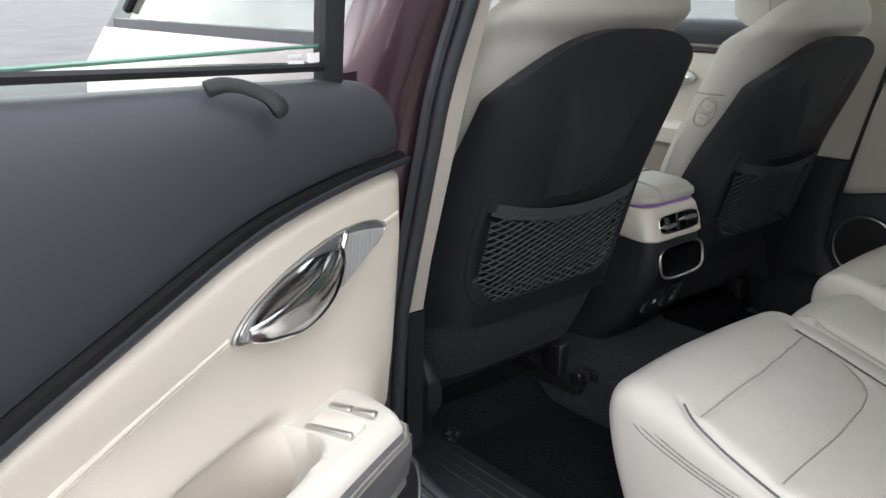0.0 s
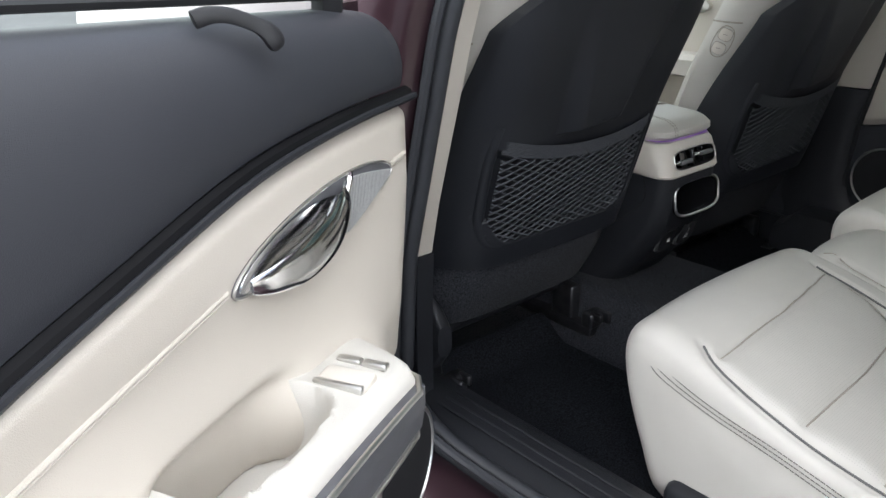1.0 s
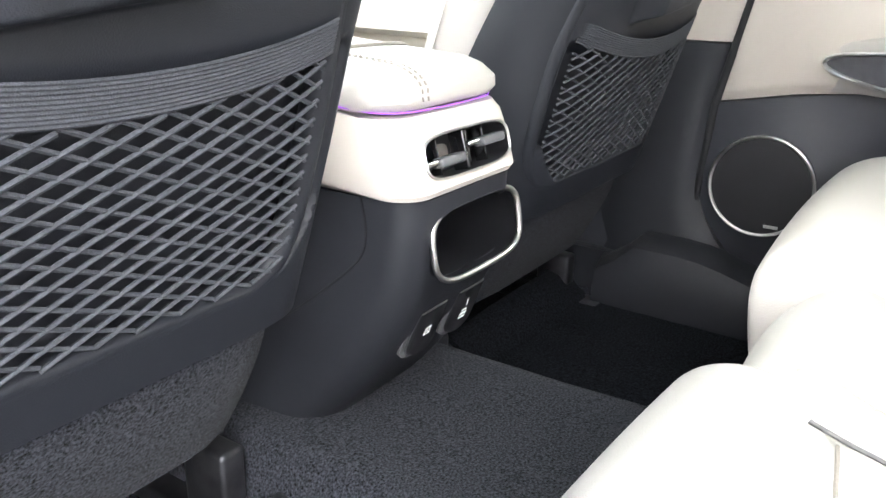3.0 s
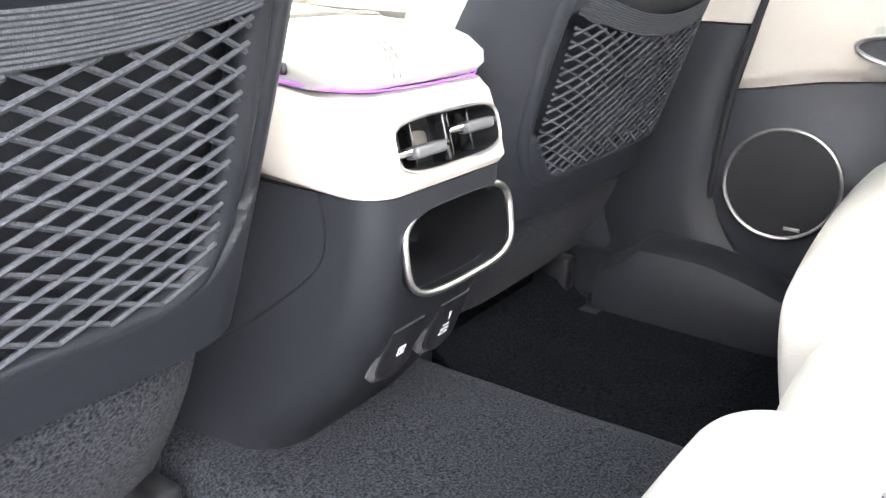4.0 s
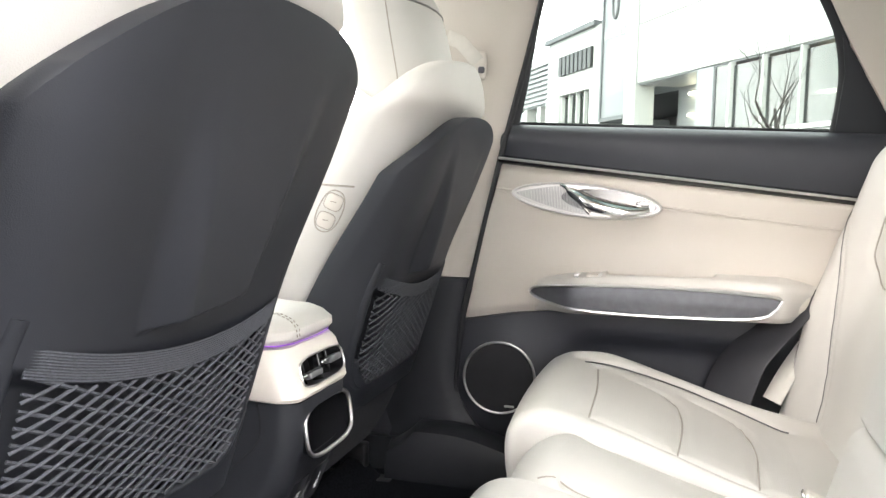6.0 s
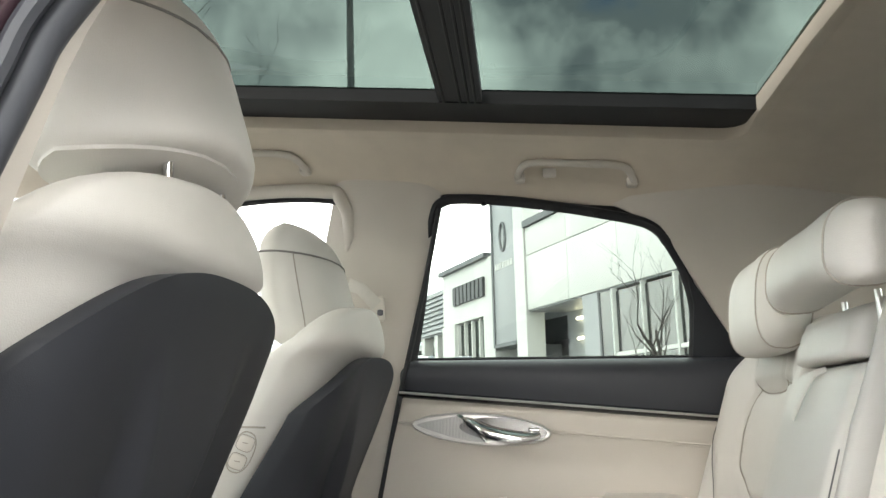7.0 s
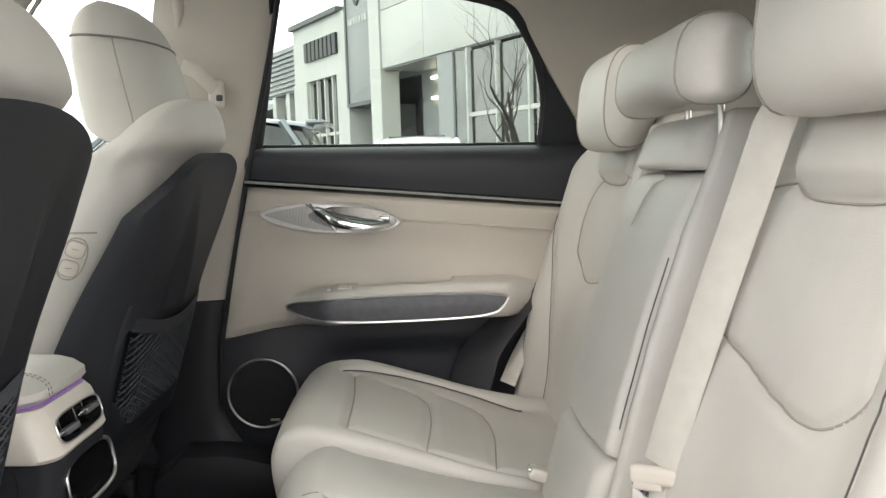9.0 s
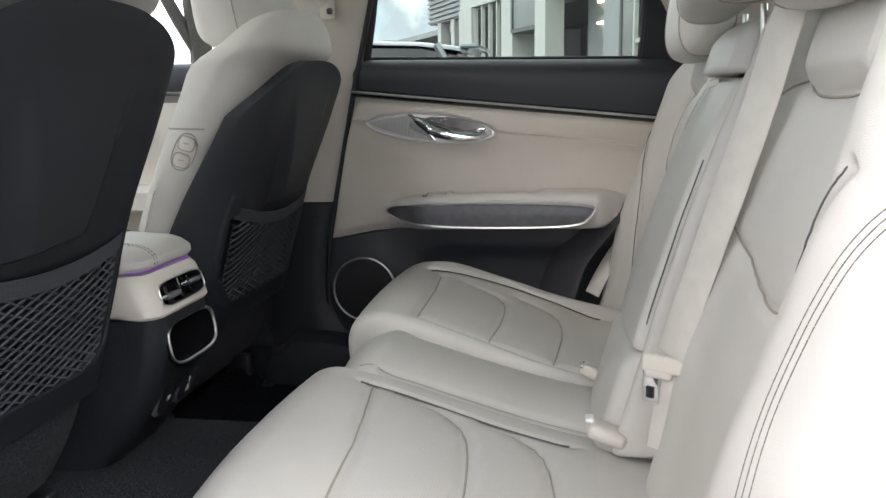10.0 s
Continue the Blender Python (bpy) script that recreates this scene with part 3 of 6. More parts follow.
def build_body_ends():
    """Closing walls that no view shows plainly: dashboard, tail and load floor."""
    t = thing("dashboard", "charcoal dashboard with cream lower part", "dashboard", (0, 1.0, 0.5), kind="structure")
    prof = [(0.80, 0.35), (0.74, 0.60), (0.70, 0.82), (0.74, 0.93), (0.86, 0.975), (1.20, 0.99), (1.45, 0.95), (1.45, 0.3)]
    part("dash_body", loft([[(x, y, z) for y, z in prof] for x in np.linspace(-0.7, 0.7, 12)]), dark_soft, t)
    part("dash_panel", loft([[(x, y - 0.008, z) for y, z in ((0.74, 0.60), (0.705, 0.80), (0.73, 0.80), (0.76, 0.60))] for x in np.linspace(-0.68, 0.68, 8)]), cream_trim, t)
    F = [[(x, 0.90 + 0.72 * k / 9, 1.44 - 0.42 * k / 9) for k in range(10)] for x in np.linspace(-0.62, 0.62, 10)]
    w = solo("window_1", slab(F, [[(x, y, z + 0.005) for x, y, z in r] for r in F]), clear_glass, "clear raked windscreen glass", "windscreen", kind="structure")
    w.visible_shadow = False
    solo("load_floor", rbox((0, -1.4, 0.63), (1.38, 0.76, 0.05), 0.01), carpet, "black carpeted load floor behind the rear seats", "load floor", kind="structure")
    back = thing("tailgate", "beige lined tailgate with heated rear window", "tailgate", (0, -1.8, 0.6), kind="structure")
    part("lower_lining", rbox((0, -1.80, 0.80), (1.36, 0.06, 0.46), 0.02), dark_hard, back)
    for s in (1, -1):
        part("side_lining", rbox((s * 0.60, -1.72, 1.20), (0.16, 0.10, 0.50), 0.03), cream_trim, back)
    part("upper_lining", rbox((0, -1.66, 1.40), (1.2, 0.16, 0.06), 0.02), liner, back)
    F = [[(x, -1.79 + 0.12 * k / 7, 1.03 + 0.36 * k / 7) for k in range(8)] for x in np.linspace(-0.54, 0.54, 8)]
    pane = part("rear_window", slab(F, [[(x, y - 0.004, z) for x, y, z in r] for r in F]), clear_glass, back)
    pane.visible_shadow = False
    for s in (1, -1):
        solo("side_lining", rbox((s * 0.68, -1.38, 0.84), (0.06, 0.80, 0.42), 0.03), dark_hard, "charcoal side lining of the load space", "side lining", kind="structure")
        # outer body behind the rear doors and in front of the front doors
        prof = [(0.30, -1.9), (1.02, -1.9), (1.06, -1.3), (0.95, -1.02), (0.80, -0.98), (0.62, -0.88), (0.45, -0.78), (0.33, -0.72), (0.30, -0.8)]
        ringa = [(s * 0.745, y, z) for z, y in prof]
        ringb = [(s * 0.84, y, z) for z, y in prof]
        ringc = [(s * 0.90, y - 0.02, z) for z, y in prof]
        solo("rear_wing", loft([ringa, ringb, ringc]), wine, "burgundy painted rear wing of the car", "car body", kind="structure")


build_floor()
for side in (1, -1):
    build_sill(side)
    build_pillar(side)
    build_seal(side)
    build_roof_side(side)
    build_rear_pillar(side)
build_grab_handle(-0.69, -0.43, 1)
build_grab_handle(0.075, 0.335, 1)
build_ceiling()
build_glass_roof()
build_body_ends()


# ---- rear doors ----
CLOSED_STRIP = [(-1.0, 0.935), (-0.5, 0.984), (0.1, 1.042)]
OPEN_STRIP = [(-1.0, 0.830), (-0.80, 0.880), (-0.645, 0.926), (-0.55, 0.948), (-0.387, 0.982), (-0.24, 0.992), (-0.09, 0.992), (0.1, 0.985)]
STRIP = list(CLOSED_STRIP)


def strip_z(y):
    return float(soft(y, STRIP))


def dark_edge(y):
    return float(interp(-y, [(0.0, 0.650), (0.057, 0.661), (0.175, 0.685), (0.278, 0.698), (0.45, 0.700), (0.75, 0.705), (1.0, 0.71)]))


def door_x(y, z):
    """Inner face of the door lining."""
    base = interp(z, [(0.33, 0.715), (0.45, 0.705), (0.60, 0.700), (0.68, 0.690), (0.76, 0.684), (0.90, 0.680), (0.97, 0.684), (1.02, 0.692)])
    return base + 0.05 * step(-y, 0.80, 1.0) * 0.5


SASH = [(-0.150, 1.085), (-0.175, 1.20), (-0.205, 1.36), (-0.226, 1.445), (-0.245, 1.466), (-0.285, 1.472), (-0.40, 1.461), (-0.52, 1.441), (-0.62, 1.420), (-0.70, 1.400), (-0.745, 1.372), (-0.775, 1.325), (-0.800, 1.27), (-0.813, 1.20), (-0.812, 1.14), (-0.806, 1.085)]


def sash_x(z):
    return float(interp(z, [(1.05, 0.745), (1.10, 0.738), (1.30, 0.70), (1.48, 0.655)]))


def lens(y0, z0, y1, z1, half, n=48, sharp0=2.0, sharp1=2.0):
    """Outline of a leaf shape between two tips, as (y, z)."""
    out = []
    L = math.hypot(y1 - y0, z1 - z0)
    ty, tz = (y1 - y0) / L, (z1 - z0) / L
    for k in range(n):
        a = 2 * math.pi * k / n
        u = 0.5 - 0.5 * math.cos(a)
        w = math.sin(a)
        w = math.copysign(abs(w) ** (1.15 if u < 0.5 else 1.0), w)
        out.append((y0 + ty * L * u - tz * half * w, z0 + tz * L * u + ty * half * w))
    return out


def plate(outline, x_at, lift, thick, rim=0.0, bm=None):
    """A low raised plate on the door face from a (y, z) outline; lift is towards the cabin."""
    cy = sum(p[0] for p in outline) / len(outline)
    cz = sum(p[1] for p in outline) / len(outline)
    rings = []
    for k, d in ((1.0, -thick), (1.0, lift - rim), (1 - 0.012, lift)):
        rings.append([(x_at(cy + (y - cy) * k, cz + (z - cz) * k) - d, cy + (y - cy) * k, cz + (z - cz) * k) for y, z in outline])
    return loft(rings, True, bm)


def frame_of(outline, x_at, r, lift, bm=None):
    return tube([(x_at(y, z) - lift, y, z) for y, z in outline], r, 8, closed=True, bm=bm)


def build_rear_door(label, at, full):
    d = thing("door_1" if full else "door_2", label, "car door", at, kind="structure")
    y_rear = -0.97
    sill_rise = 0.055 if full else -0.018
    STRIP[:] = OPEN_STRIP if full else CLOSED_STRIP
    first = -0.053 if full else -0.118
    arm0, arm_len, arm_nose = (-0.235, 0.55, 0.12) if full else (-0.185, 0.60, 0.22)

    def front(z):
        return float(interp(z, [(0.36, -0.132), (0.72, -0.108), (0.847, -0.093), (1.0, -0.078)])) if full else pillar_y(z) - 0.006

    # cream middle panel
    n, m = 60, 60
    F = np.zeros((n, m, 3))
    for i in range(n):
        for j in range(m):
            b = j / (m - 1)
            y = -0.05 + (y_rear + 0.05) * i / (n - 1)
            z0, z1 = dark_edge(y), strip_z(y) - (0.009 if full else 0.008)
            z = z0 + (z1 - z0) * b
            y = front(z) + (y_rear - front(z)) * i / (n - 1)
            z0, z1 = dark_edge(y), strip_z(y) - (0.009 if full else 0.008)
            z = z0 + (z1 - z0) * b
            x = door_x(y, z)
            # hollow above the armrest, swelling towards it
            along = step(-y, 0.14, 0.30) * (1 - step(-y, 0.74, 0.86))
            cup_here = math.exp(-((y + (0.462 if full else 0.482)) / (0.088 if full else 0.108)) ** 6)
            along *= 1 - cup_here
            x += 0.022 * cup_here * (1 - (step(z, 0.785, 0.808) if full else step(z, 0.755, 0.780)))
            x -= along * 0.050 * math.exp(-((z - 0.735) / 0.042) ** 2)
            x += 0.010 * math.exp(-((z - 0.86) / 0.05) ** 2) * step(-y, 0.1, 0.3)
            x += 0.012 * (1 - step(b, 0.0, 0.06)) + 0.010 * step(b, 0.955, 1.0) + 0.012 * (1 - step(i / (n - 1), 0, 0.03))
            F[i, j] = (x, y, z)
    B = F.copy()
    B[:, :, 0] = 0.775
    part("middle_panel", slab(F, B), cream_trim, d, "cream soft-touch middle door panel")

    # charcoal lower panel
    G = np.zeros((40, 30, 3))
    for i in range(40):
        for j in range(30):
            b = j / 29
            y = -0.05 + (y_rear + 0.05) * i / 39
            z = 0.36 + (dark_edge(y) - 0.002 - 0.36) * b
            y = front(z) + (y_rear + 0.12 * (1 - b) * 1.3 - front(z)) * i / 39
            z = 0.36 + (dark_edge(y) - 0.002 - 0.36) * b
            x = door_x(y, z) + 0.004
            x -= 0.018 * math.exp(-((math.hypot(y + 0.15, z - 0.54) / 0.115) ** 4))
            x += 0.03 * step(-y, 0.27, 0.36) * (1 - step(abs(z - 0.56), 0.05, 0.10)) * (1 - step(-y, 0.68, 0.75))
            G[i, j] = (x, y, z)
    H = G.copy()
    H[:, :, 0] = 0.775
    low = part("lower_panel", slab(G, H), dark_door, d, "charcoal plastic lower door panel")
    # loudspeaker
    circ = [(-0.15 + 0.079 * math.cos(2 * math.pi * k / 48), 0.54 + 0.079 * math.sin(2 * math.pi * k / 48)) for k in range(48)]
    flat = lambda y, z: 0.677
    sp = part("speaker_grille", plate(circ, flat, 0.004, 0.02, 0.002), rubber, d, "round black speaker grille")
    part("speaker_ring", frame_of(circ, flat, 0.0028, 0.004), satin, sp, "thin satin metal ring")
    part("maker_plate", rbox((0.6715, -0.175, 0.478), (0.002, 0.022, 0.005), 0.0006), satin, sp)
    # dark upper roll
    U = np.zeros((40, 26, 3))
    for i in range(40):
        for j in range(26):
            b = j / 25
            y0 = first
            y = y0 + (y_rear - y0) * i / 39
            z0 = strip_z(y) + (0.011 if full else 0.008)
            z1 = 1.098 - (0.012 if full else 0.0) + sill_rise * (-y - 0.147)
            if full:
                z1 -= 0.050 * (1 - math.sqrt(1 - max(0.0, 1 - (first - y) / 0.065) ** 2))
            a = b * math.pi / 2
            z = z0 + (z1 - z0) * math.sin(a) ** (1.05 if full else 0.85)
            x = 0.692 - (0.010 if full else 0.014) * math.sin(b * math.pi) ** 0.8 + 0.058 * (1 - math.cos(a)) ** (1.0 if full else 1.6)
            edge = (1 - step(i / 39, 0, 0.05))
            U[i, j] = (x + 0.022 * edge, y, z - 0.012 * edge * b)
    V = U.copy()
    V[:, :, 0] = 0.775
    part("upper_roll", slab(U, V), dark_door, d, "charcoal grained upper door roll")
    # trim strip between
    ys = np.linspace(-0.084 if full else first - 0.014, y_rear, 30)
    xs = lambda y: door_x(y, 1.0)
    # open door's strip gets darker, duller materials that leave out the sky's glare
    part("black_reveal", tube([(xs(y) + 0.004, y, strip_z(y)) for y in ys], 0.0095, 8), reveal_no_glare if full else piano, d)
    part("trim_strip", tube([(xs(y) - (0.0070 if full else 0.006), y, strip_z(y) + (-0.001 if full else 0.002)) for y in ys], 0.0048 if full else 0.0032, 8, flat=0.8), dark_hard if full else satin, d, "thin trim strip, satin on the closed door, darkened on the open one")

    # opening handle in a leaf-shaped bezel
    at_face = lambda y, z: door_x(y, z) + 0.010 * math.exp(-((z - 0.86) / 0.05) ** 2) * step(-y, 0.1, 0.3)
    tip = (-0.155, 0.927, -0.436, 0.898) if full else (-0.166, 0.948, -0.476, 0.922)

    def fit(y, z):
        """From the closed door's handle to this door's."""
        u = (-0.166 - y) / 0.31
        rise = z - (0.948 - 0.026 * u)
        return tip[0] + (tip[2] - tip[0]) * u, tip[1] + (tip[3] - tip[1]) * u + rise * (1.0 if not full else 0.98 if rise > 0 else 0.60)

    def on_face(y, z, lift):
        y, z = fit(y, z)
        return (at_face(y, z) - lift, y, z)

    leaf = [fit(y, z) for y, z in lens(-0.166, 0.948, -0.476, 0.922, 0.033)]
    # open door's bezel takes a darker metal, its grey shading put into the colour
    bez = part("handle_bezel", plate(leaf, at_face, 0.003, 0.012, 0.002), inlay if full else satin, d, "leaf-shaped metal handle bezel, darkened on the open door")
    part("bezel_rim", frame_of(leaf, at_face, 0.0014 if full else 0.0030, 0.003), satin, bez)
    cup = [fit(y, z) for y, z in lens(-0.270, 0.942, -0.469, 0.9228, 0.0265)]
    part("handle_cup", plate(cup, at_face, 0.0045, 0.004, 0.001), cup_metal, bez, "polished grey metal recess")
    lever = smooth([on_face(-0.284, 0.957, 0.008), on_face(-0.302, 0.948, 0.014), on_face(-0.336, 0.930, 0.019), on_face(-0.385, 0.918, 0.020), on_face(-0.425, 0.916, 0.014), on_face(-0.454, 0.920, 0.006)], 28)
    part("handle_lever", tube(lever, [0.006 + (0.0105 if full else 0.009) * math.sin(math.pi * k / 27) for k in range(28)], 14, flat=0.34 if full else 0.40, up=(-1, 0, 0.2)), chrome, bez, "chrome door lever")
    if not full:
        part("lock_tab", rbox(on_face(-0.440, 0.931, 0.008), (0.008, 0.026, 0.009), 0.003), chrome, bez)
    slats = bmesh.new()
    for k in range(46):
        y = -0.176 - 0.0033 * k
        u = (-0.166 - y) / 0.31
        mid = 0.948 - 0.026 * u
        h = 0.0315 * math.sin(math.pi * min(1, max(0.02, u))) ** 1.05
        zt, zb = mid + h * 0.92, mid - h * 0.92
        if y < -0.272:
            zt = min(zt, 0.970 + (y + 0.272) * 1.09)
        if zt - zb > 0.003:
            rbox(on_face(y, (zt + zb) / 2, 0.0045), (0.003, 0.0018, zt - zb), 0.0, bm=slats)
    part("tweeter_slat", slats, mesh_grey, bez, "fine ribbed speaker cover")
    div = smooth([on_face(-0.268, 0.968, 0.004), on_face(-0.279, 0.962, 0.008), on_face(-0.300, 0.942, 0.009), on_face(-0.332, 0.9065, 0.004)], 16)
    part("bezel_divider", tube(div, 0.0036, 8), chrome, bez)
    for a, b in (((-0.118 if full else -0.130, tip[1] + 0.003), (tip[0] + 0.002, tip[1])), ((tip[2] - 0.004, tip[3]), (-0.95, 0.800 if full else 0.874))):
        pts = [(door_x(a[0] + (b[0] - a[0]) * k / 30, 0.92) - 0.0005 + 0.010 * math.exp(-((a[1] + (b[1] - a[1]) * k / 30 - 0.86) / 0.05) ** 2) * step(-(a[0] + (b[0] - a[0]) * k / 30), 0.1, 0.3), a[0] + (b[0] - a[0]) * k / 30, a[1] + (b[1] - a[1]) * k / 30) for k in range(31)]
        sm = bmesh.new()
        tube([(p[0] - 0.0004, p[1], p[2] + 0.0045) for p in pts], 0.0026, 8, bm=sm)
        tube([(p[0] + 0.0005, p[1], p[2] - 0.0005) for p in pts], 0.0018, 6, bm=sm)
        part("welted_seam", sm, cream_trim, d, "cream welted seam")

    # armrest with pull cup, switches and dark side inlay
    n = 150
    rows = []
    for k in range(n):
        a = k / (n - 1)
        y = arm0 - arm_len * a
        grow = step(a, 0.0, arm_nose) * (1 - 0.75 * step(a, 0.86, 1.0))
        top = 0.784 + 0.008 * step(a, 0.1, 0.5) - 0.006 * (1 - grow) if full else 0.778 + 0.014 * step(a, 0.1, 0.5) - 0.012 * (1 - grow)
        bot = dark_edge(y) + 0.002
        xi = 0.683 - 0.091 * grow
        prof = []
        for q in range(30):
            x = 0.716 + (min(xi + 0.014, 0.690) - 0.716) * q / 29
            rr = (abs(min(x, 0.668) - (0.668 if full else 0.660)) / 0.046) ** 3.2 + (abs(y + (0.458 if full else 0.482)) / (0.084 if full else 0.104)) ** 3.2
            prof.append((x, top + 0.003 * (1 - q / 29) - 0.003 * (q / 29) ** 4 - 0.080 * float(1 - step(rr, 0.72, 1.12))))
        prof += [(min(xi + 0.006, 0.687), top - 0.007), (xi, top - 0.018), (xi + 0.002, top - 0.034), (xi + 0.010, bot + 0.016), (xi + 0.024, bot + 0.002), (0.716, bot)]
        rows.append([(x, y, z) for x, z in prof])
    arm = part("armrest", loft(rows), leather, d, "cream padded armrest with a deep pull cup", sharp=75)

    def arm_x(y, z):
        a = (arm0 - y) / arm_len
        return 0.679 - 0.091 * float(step(a, 0.0, arm_nose) * (1 - 0.75 * step(a, 0.86, 1.0))) + 0.16 * max(0, 0.742 - z)

    tray = []
    for k in range(40):
        a = 2 * math.pi * k / 40
        u = 0.5 - 0.5 * math.cos(a)
        w = math.copysign(abs(math.sin(a)) ** (0.9 if u < 0.5 else 0.35), math.sin(a))
        tray.append((-0.213 - 0.487 * u - 0.022 * w * step(u, 0.85, 1.0), 0.739 + 0.003 * u + 0.029 * w))
    fr_, bk_ = [], []
    for k in range(41):
        u = 0.5 - 0.5 * math.cos(math.pi * k / 40)
        w = math.sin(math.pi * k / 40) ** (0.9 if u < 0.5 else 0.35)
        y = -0.213 - 0.487 * u
        line = [(y - 0.022 * w * (-1 + 2 * q / 8) * float(step(u, 0.85, 1.0)), 0.739 + 0.003 * u + 0.029 * w * (-1 + 2 * q / 8)) for q in range(9)]
        fr_.append([(arm_x(yy, zz) - 0.006, yy, zz) for yy, zz in line])
        bk_.append([(arm_x(yy, zz) + 0.012, yy, zz) for yy, zz in line])
    tr = part("side_inlay", slab(fr_, bk_), inlay, d, "dark grey metal inlay on the armrest side")
    part("inlay_rim", frame_of(tray, arm_x, 0.0032, 0.007), satin, tr, "satin metal edge of the inlay")
    zt = 0.7845 if full else 0.7800
    sw = part("window_switch", rbox((0.638, -0.349, zt + 0.0005), (0.050, 0.028, 0.010), 0.003, turn=Matrix.Rotation(radians(4), 3, "X")), cream_plastic, arm)
    part("switch_edge", rbox((0.638, -0.3635, zt + 0.003), (0.050, 0.007, 0.008), 0.002), satin, sw)
    for k in (-1, 1):
        part("seat_heat_button", rbox((0.638 + 0.0135 * k, -0.316, zt + 0.0015), (0.0250, 0.010, 0.006), 0.002), satin, arm)
    # window frame, glass, corner panel
    pts = [(sash_x(z), y, z) for y, z in [(p[0], p[1]) for p in smooth([(y, z, 0) for y, z in SASH], 70)]]
    fr = bmesh.new()
    tube([(x + 0.004, y - (0.004 if y < -0.70 else 0.0), z) for x, y, z in pts], 0.0135, 8, bm=fr, flat=0.8)
    part("window_frame", fr, rubber, d, "black rubber window channel")
    wf = bmesh.new()
    tube([(x + 0.020, y + (0.016 if y > -0.2 else 0.0) - (0.01 if y < -0.77 else 0), z + (0.014 if z > 1.3 else 0.0)) for x, y, z in pts], 0.014, 8, bm=wf)
    part("door_sash", wf, rubber, d)
    tri = [(-0.806, 1.08), (-0.815, 1.20), (-0.803, 1.275), (-0.83, 1.235), (-0.88, 1.155), (-0.925, 1.08)]
    part("corner_panel", plate(tri, lambda y, z: sash_x(z), 0.008, 0.02, 0.003), dark_hard, d, "black corner panel behind the glass")
    lo = [(0.747, y, 1.10 + sill_rise * (-y - 0.147)) for y in np.linspace(-0.15, -0.81, 12)]
    part("waist_seal", tube(lo, 0.0045, 6), rubber, d)
    part("waist_strip", tube([(x + 0.014, y, z + 0.001) for x, y, z in lo], 0.0045, 6), satin, d, "bright strip below the glass")
    fan = bmesh.new()
    inner = [(sash_x(z) + 0.006, y, z) for y, z in SASH]
    half = len(inner) // 2
    left, right = inner[:half], inner[half:][::-1]
    rows = []
    for a, b in zip(left, right):
        rows.append([tuple(Vector(a).lerp(Vector(b), k / 6)) for k in range(7)])
    rows = [[(0.752, p[1], 1.06) for p in rows[0]]] + rows
    if full:
        # wound down, with only a low strip of glass left above the sill
        top = [(0.7500, y, 1.122 + 0.012 * (-y - 0.147)) for y in np.linspace(-0.158, -0.80, 12)]
        low_ = [(0.7525, p[1], 1.06) for p in top]
        pane = part("window_pane", grid([low_, top]), clear_glass, d, "half lowered greenish window glass")
        part("glass_edge", tube([(x + 0.002, y, z + 0.001) for x, y, z in top], 0.0022, 6), green_edge, d, "green ground glass edge")
        for k, (yy, zz, w_, h_) in enumerate(((-0.178, 1.112, 0.022, 0.010), (-0.214, 1.107, 0.030, 0.008), (-0.214, 1.116, 0.026, 0.003))):
            part("sticker_bar", rbox((0.7485, yy, zz), (0.0008, w_, h_), 0), print_white, pane)
    else:
        pane = part("window_pane", grid(rows, bm=fan), privacy_glass, d, "clear side window glass")
    pane.visible_shadow = False
    if not full:
        for y, z in ((-0.345, 1.459), (-0.604, 1.423)):
            part("blind_hook", rbox((sash_x(z) - 0.006, y, z - 0.004), (0.008, 0.012, 0.012), 0.003), rubber, d)
    # outer skin
    rows = []
    for y in np.linspace(-0.02, -1.0, 30):
        prof = [(0.78, 1.085), (0.80, 1.075), (0.835, 1.0), (0.858, 0.85), (0.862, 0.66), (0.845, 0.50), (0.83, 0.36), (0.78, 0.345)]
        cut = 0.22 * step(-y, 0.72, 1.0)
        rows.append([(x, y, max(z, 0.345 + 1.6 * cut)) for x, z in prof])
    part("outer_skin", loft(rows), wine, d, "burgundy painted outer door skin")
    return d


build_rear_door("closed cream and charcoal rear car door with window", (0.7, 0, 0.4), False)
DOOR_OPEN = -62.5
DOOR_HINGE = (-0.874, -0.074)
BASE = Matrix.Translation((DOOR_HINGE[0], DOOR_HINGE[1], -0.02)) @ Matrix.Rotation(radians(DOOR_OPEN), 4, "Z") @ Matrix.Translation((0.80, 0.0, 0.0)) @ Matrix.Diagonal((-1, 1, 1, 1))
open_door = build_rear_door("open rear car door with cream lining and burgundy edge", (0.8, 0, 0.4), True)
part("sun_blind_tab", tube(smooth([(0.722, -0.396, 1.101), (0.714, -0.384, 1.104), (0.704, -0.368, 1.101), (0.690, -0.350, 1.090), (0.683, -0.343, 1.076)], 18), [0.0075] * 12 + [0.0085, 0.010, 0.011, 0.011, 0.010, 0.007], 8, flat=0.6, up=(-1, 0, 0.6)), rubber, open_door, "black pull tab of the window blind")
BASE = Matrix.Identity(4)
strap = thing("door_check", "dark steel door check strap between post and open door", "door check", (-0.80, -0.01, 0.66))
part("strap_bar", ribbon([(-0.790, 0.010, 0.664), (-0.84, -0.020, 0.648), (-0.905, -0.046, 0.628)], 0.020, 0.006, (0.2, 0.3, 1)), steel, strap)
part("strap_stop", rbox((-0.795, 0.006, 0.662), (0.022, 0.020, 0.034), 0.005), rubber, strap)
hk = thing("coat_hook", "small chrome hook at the roof rail", "hook", (-0.655, -0.222, 1.33))
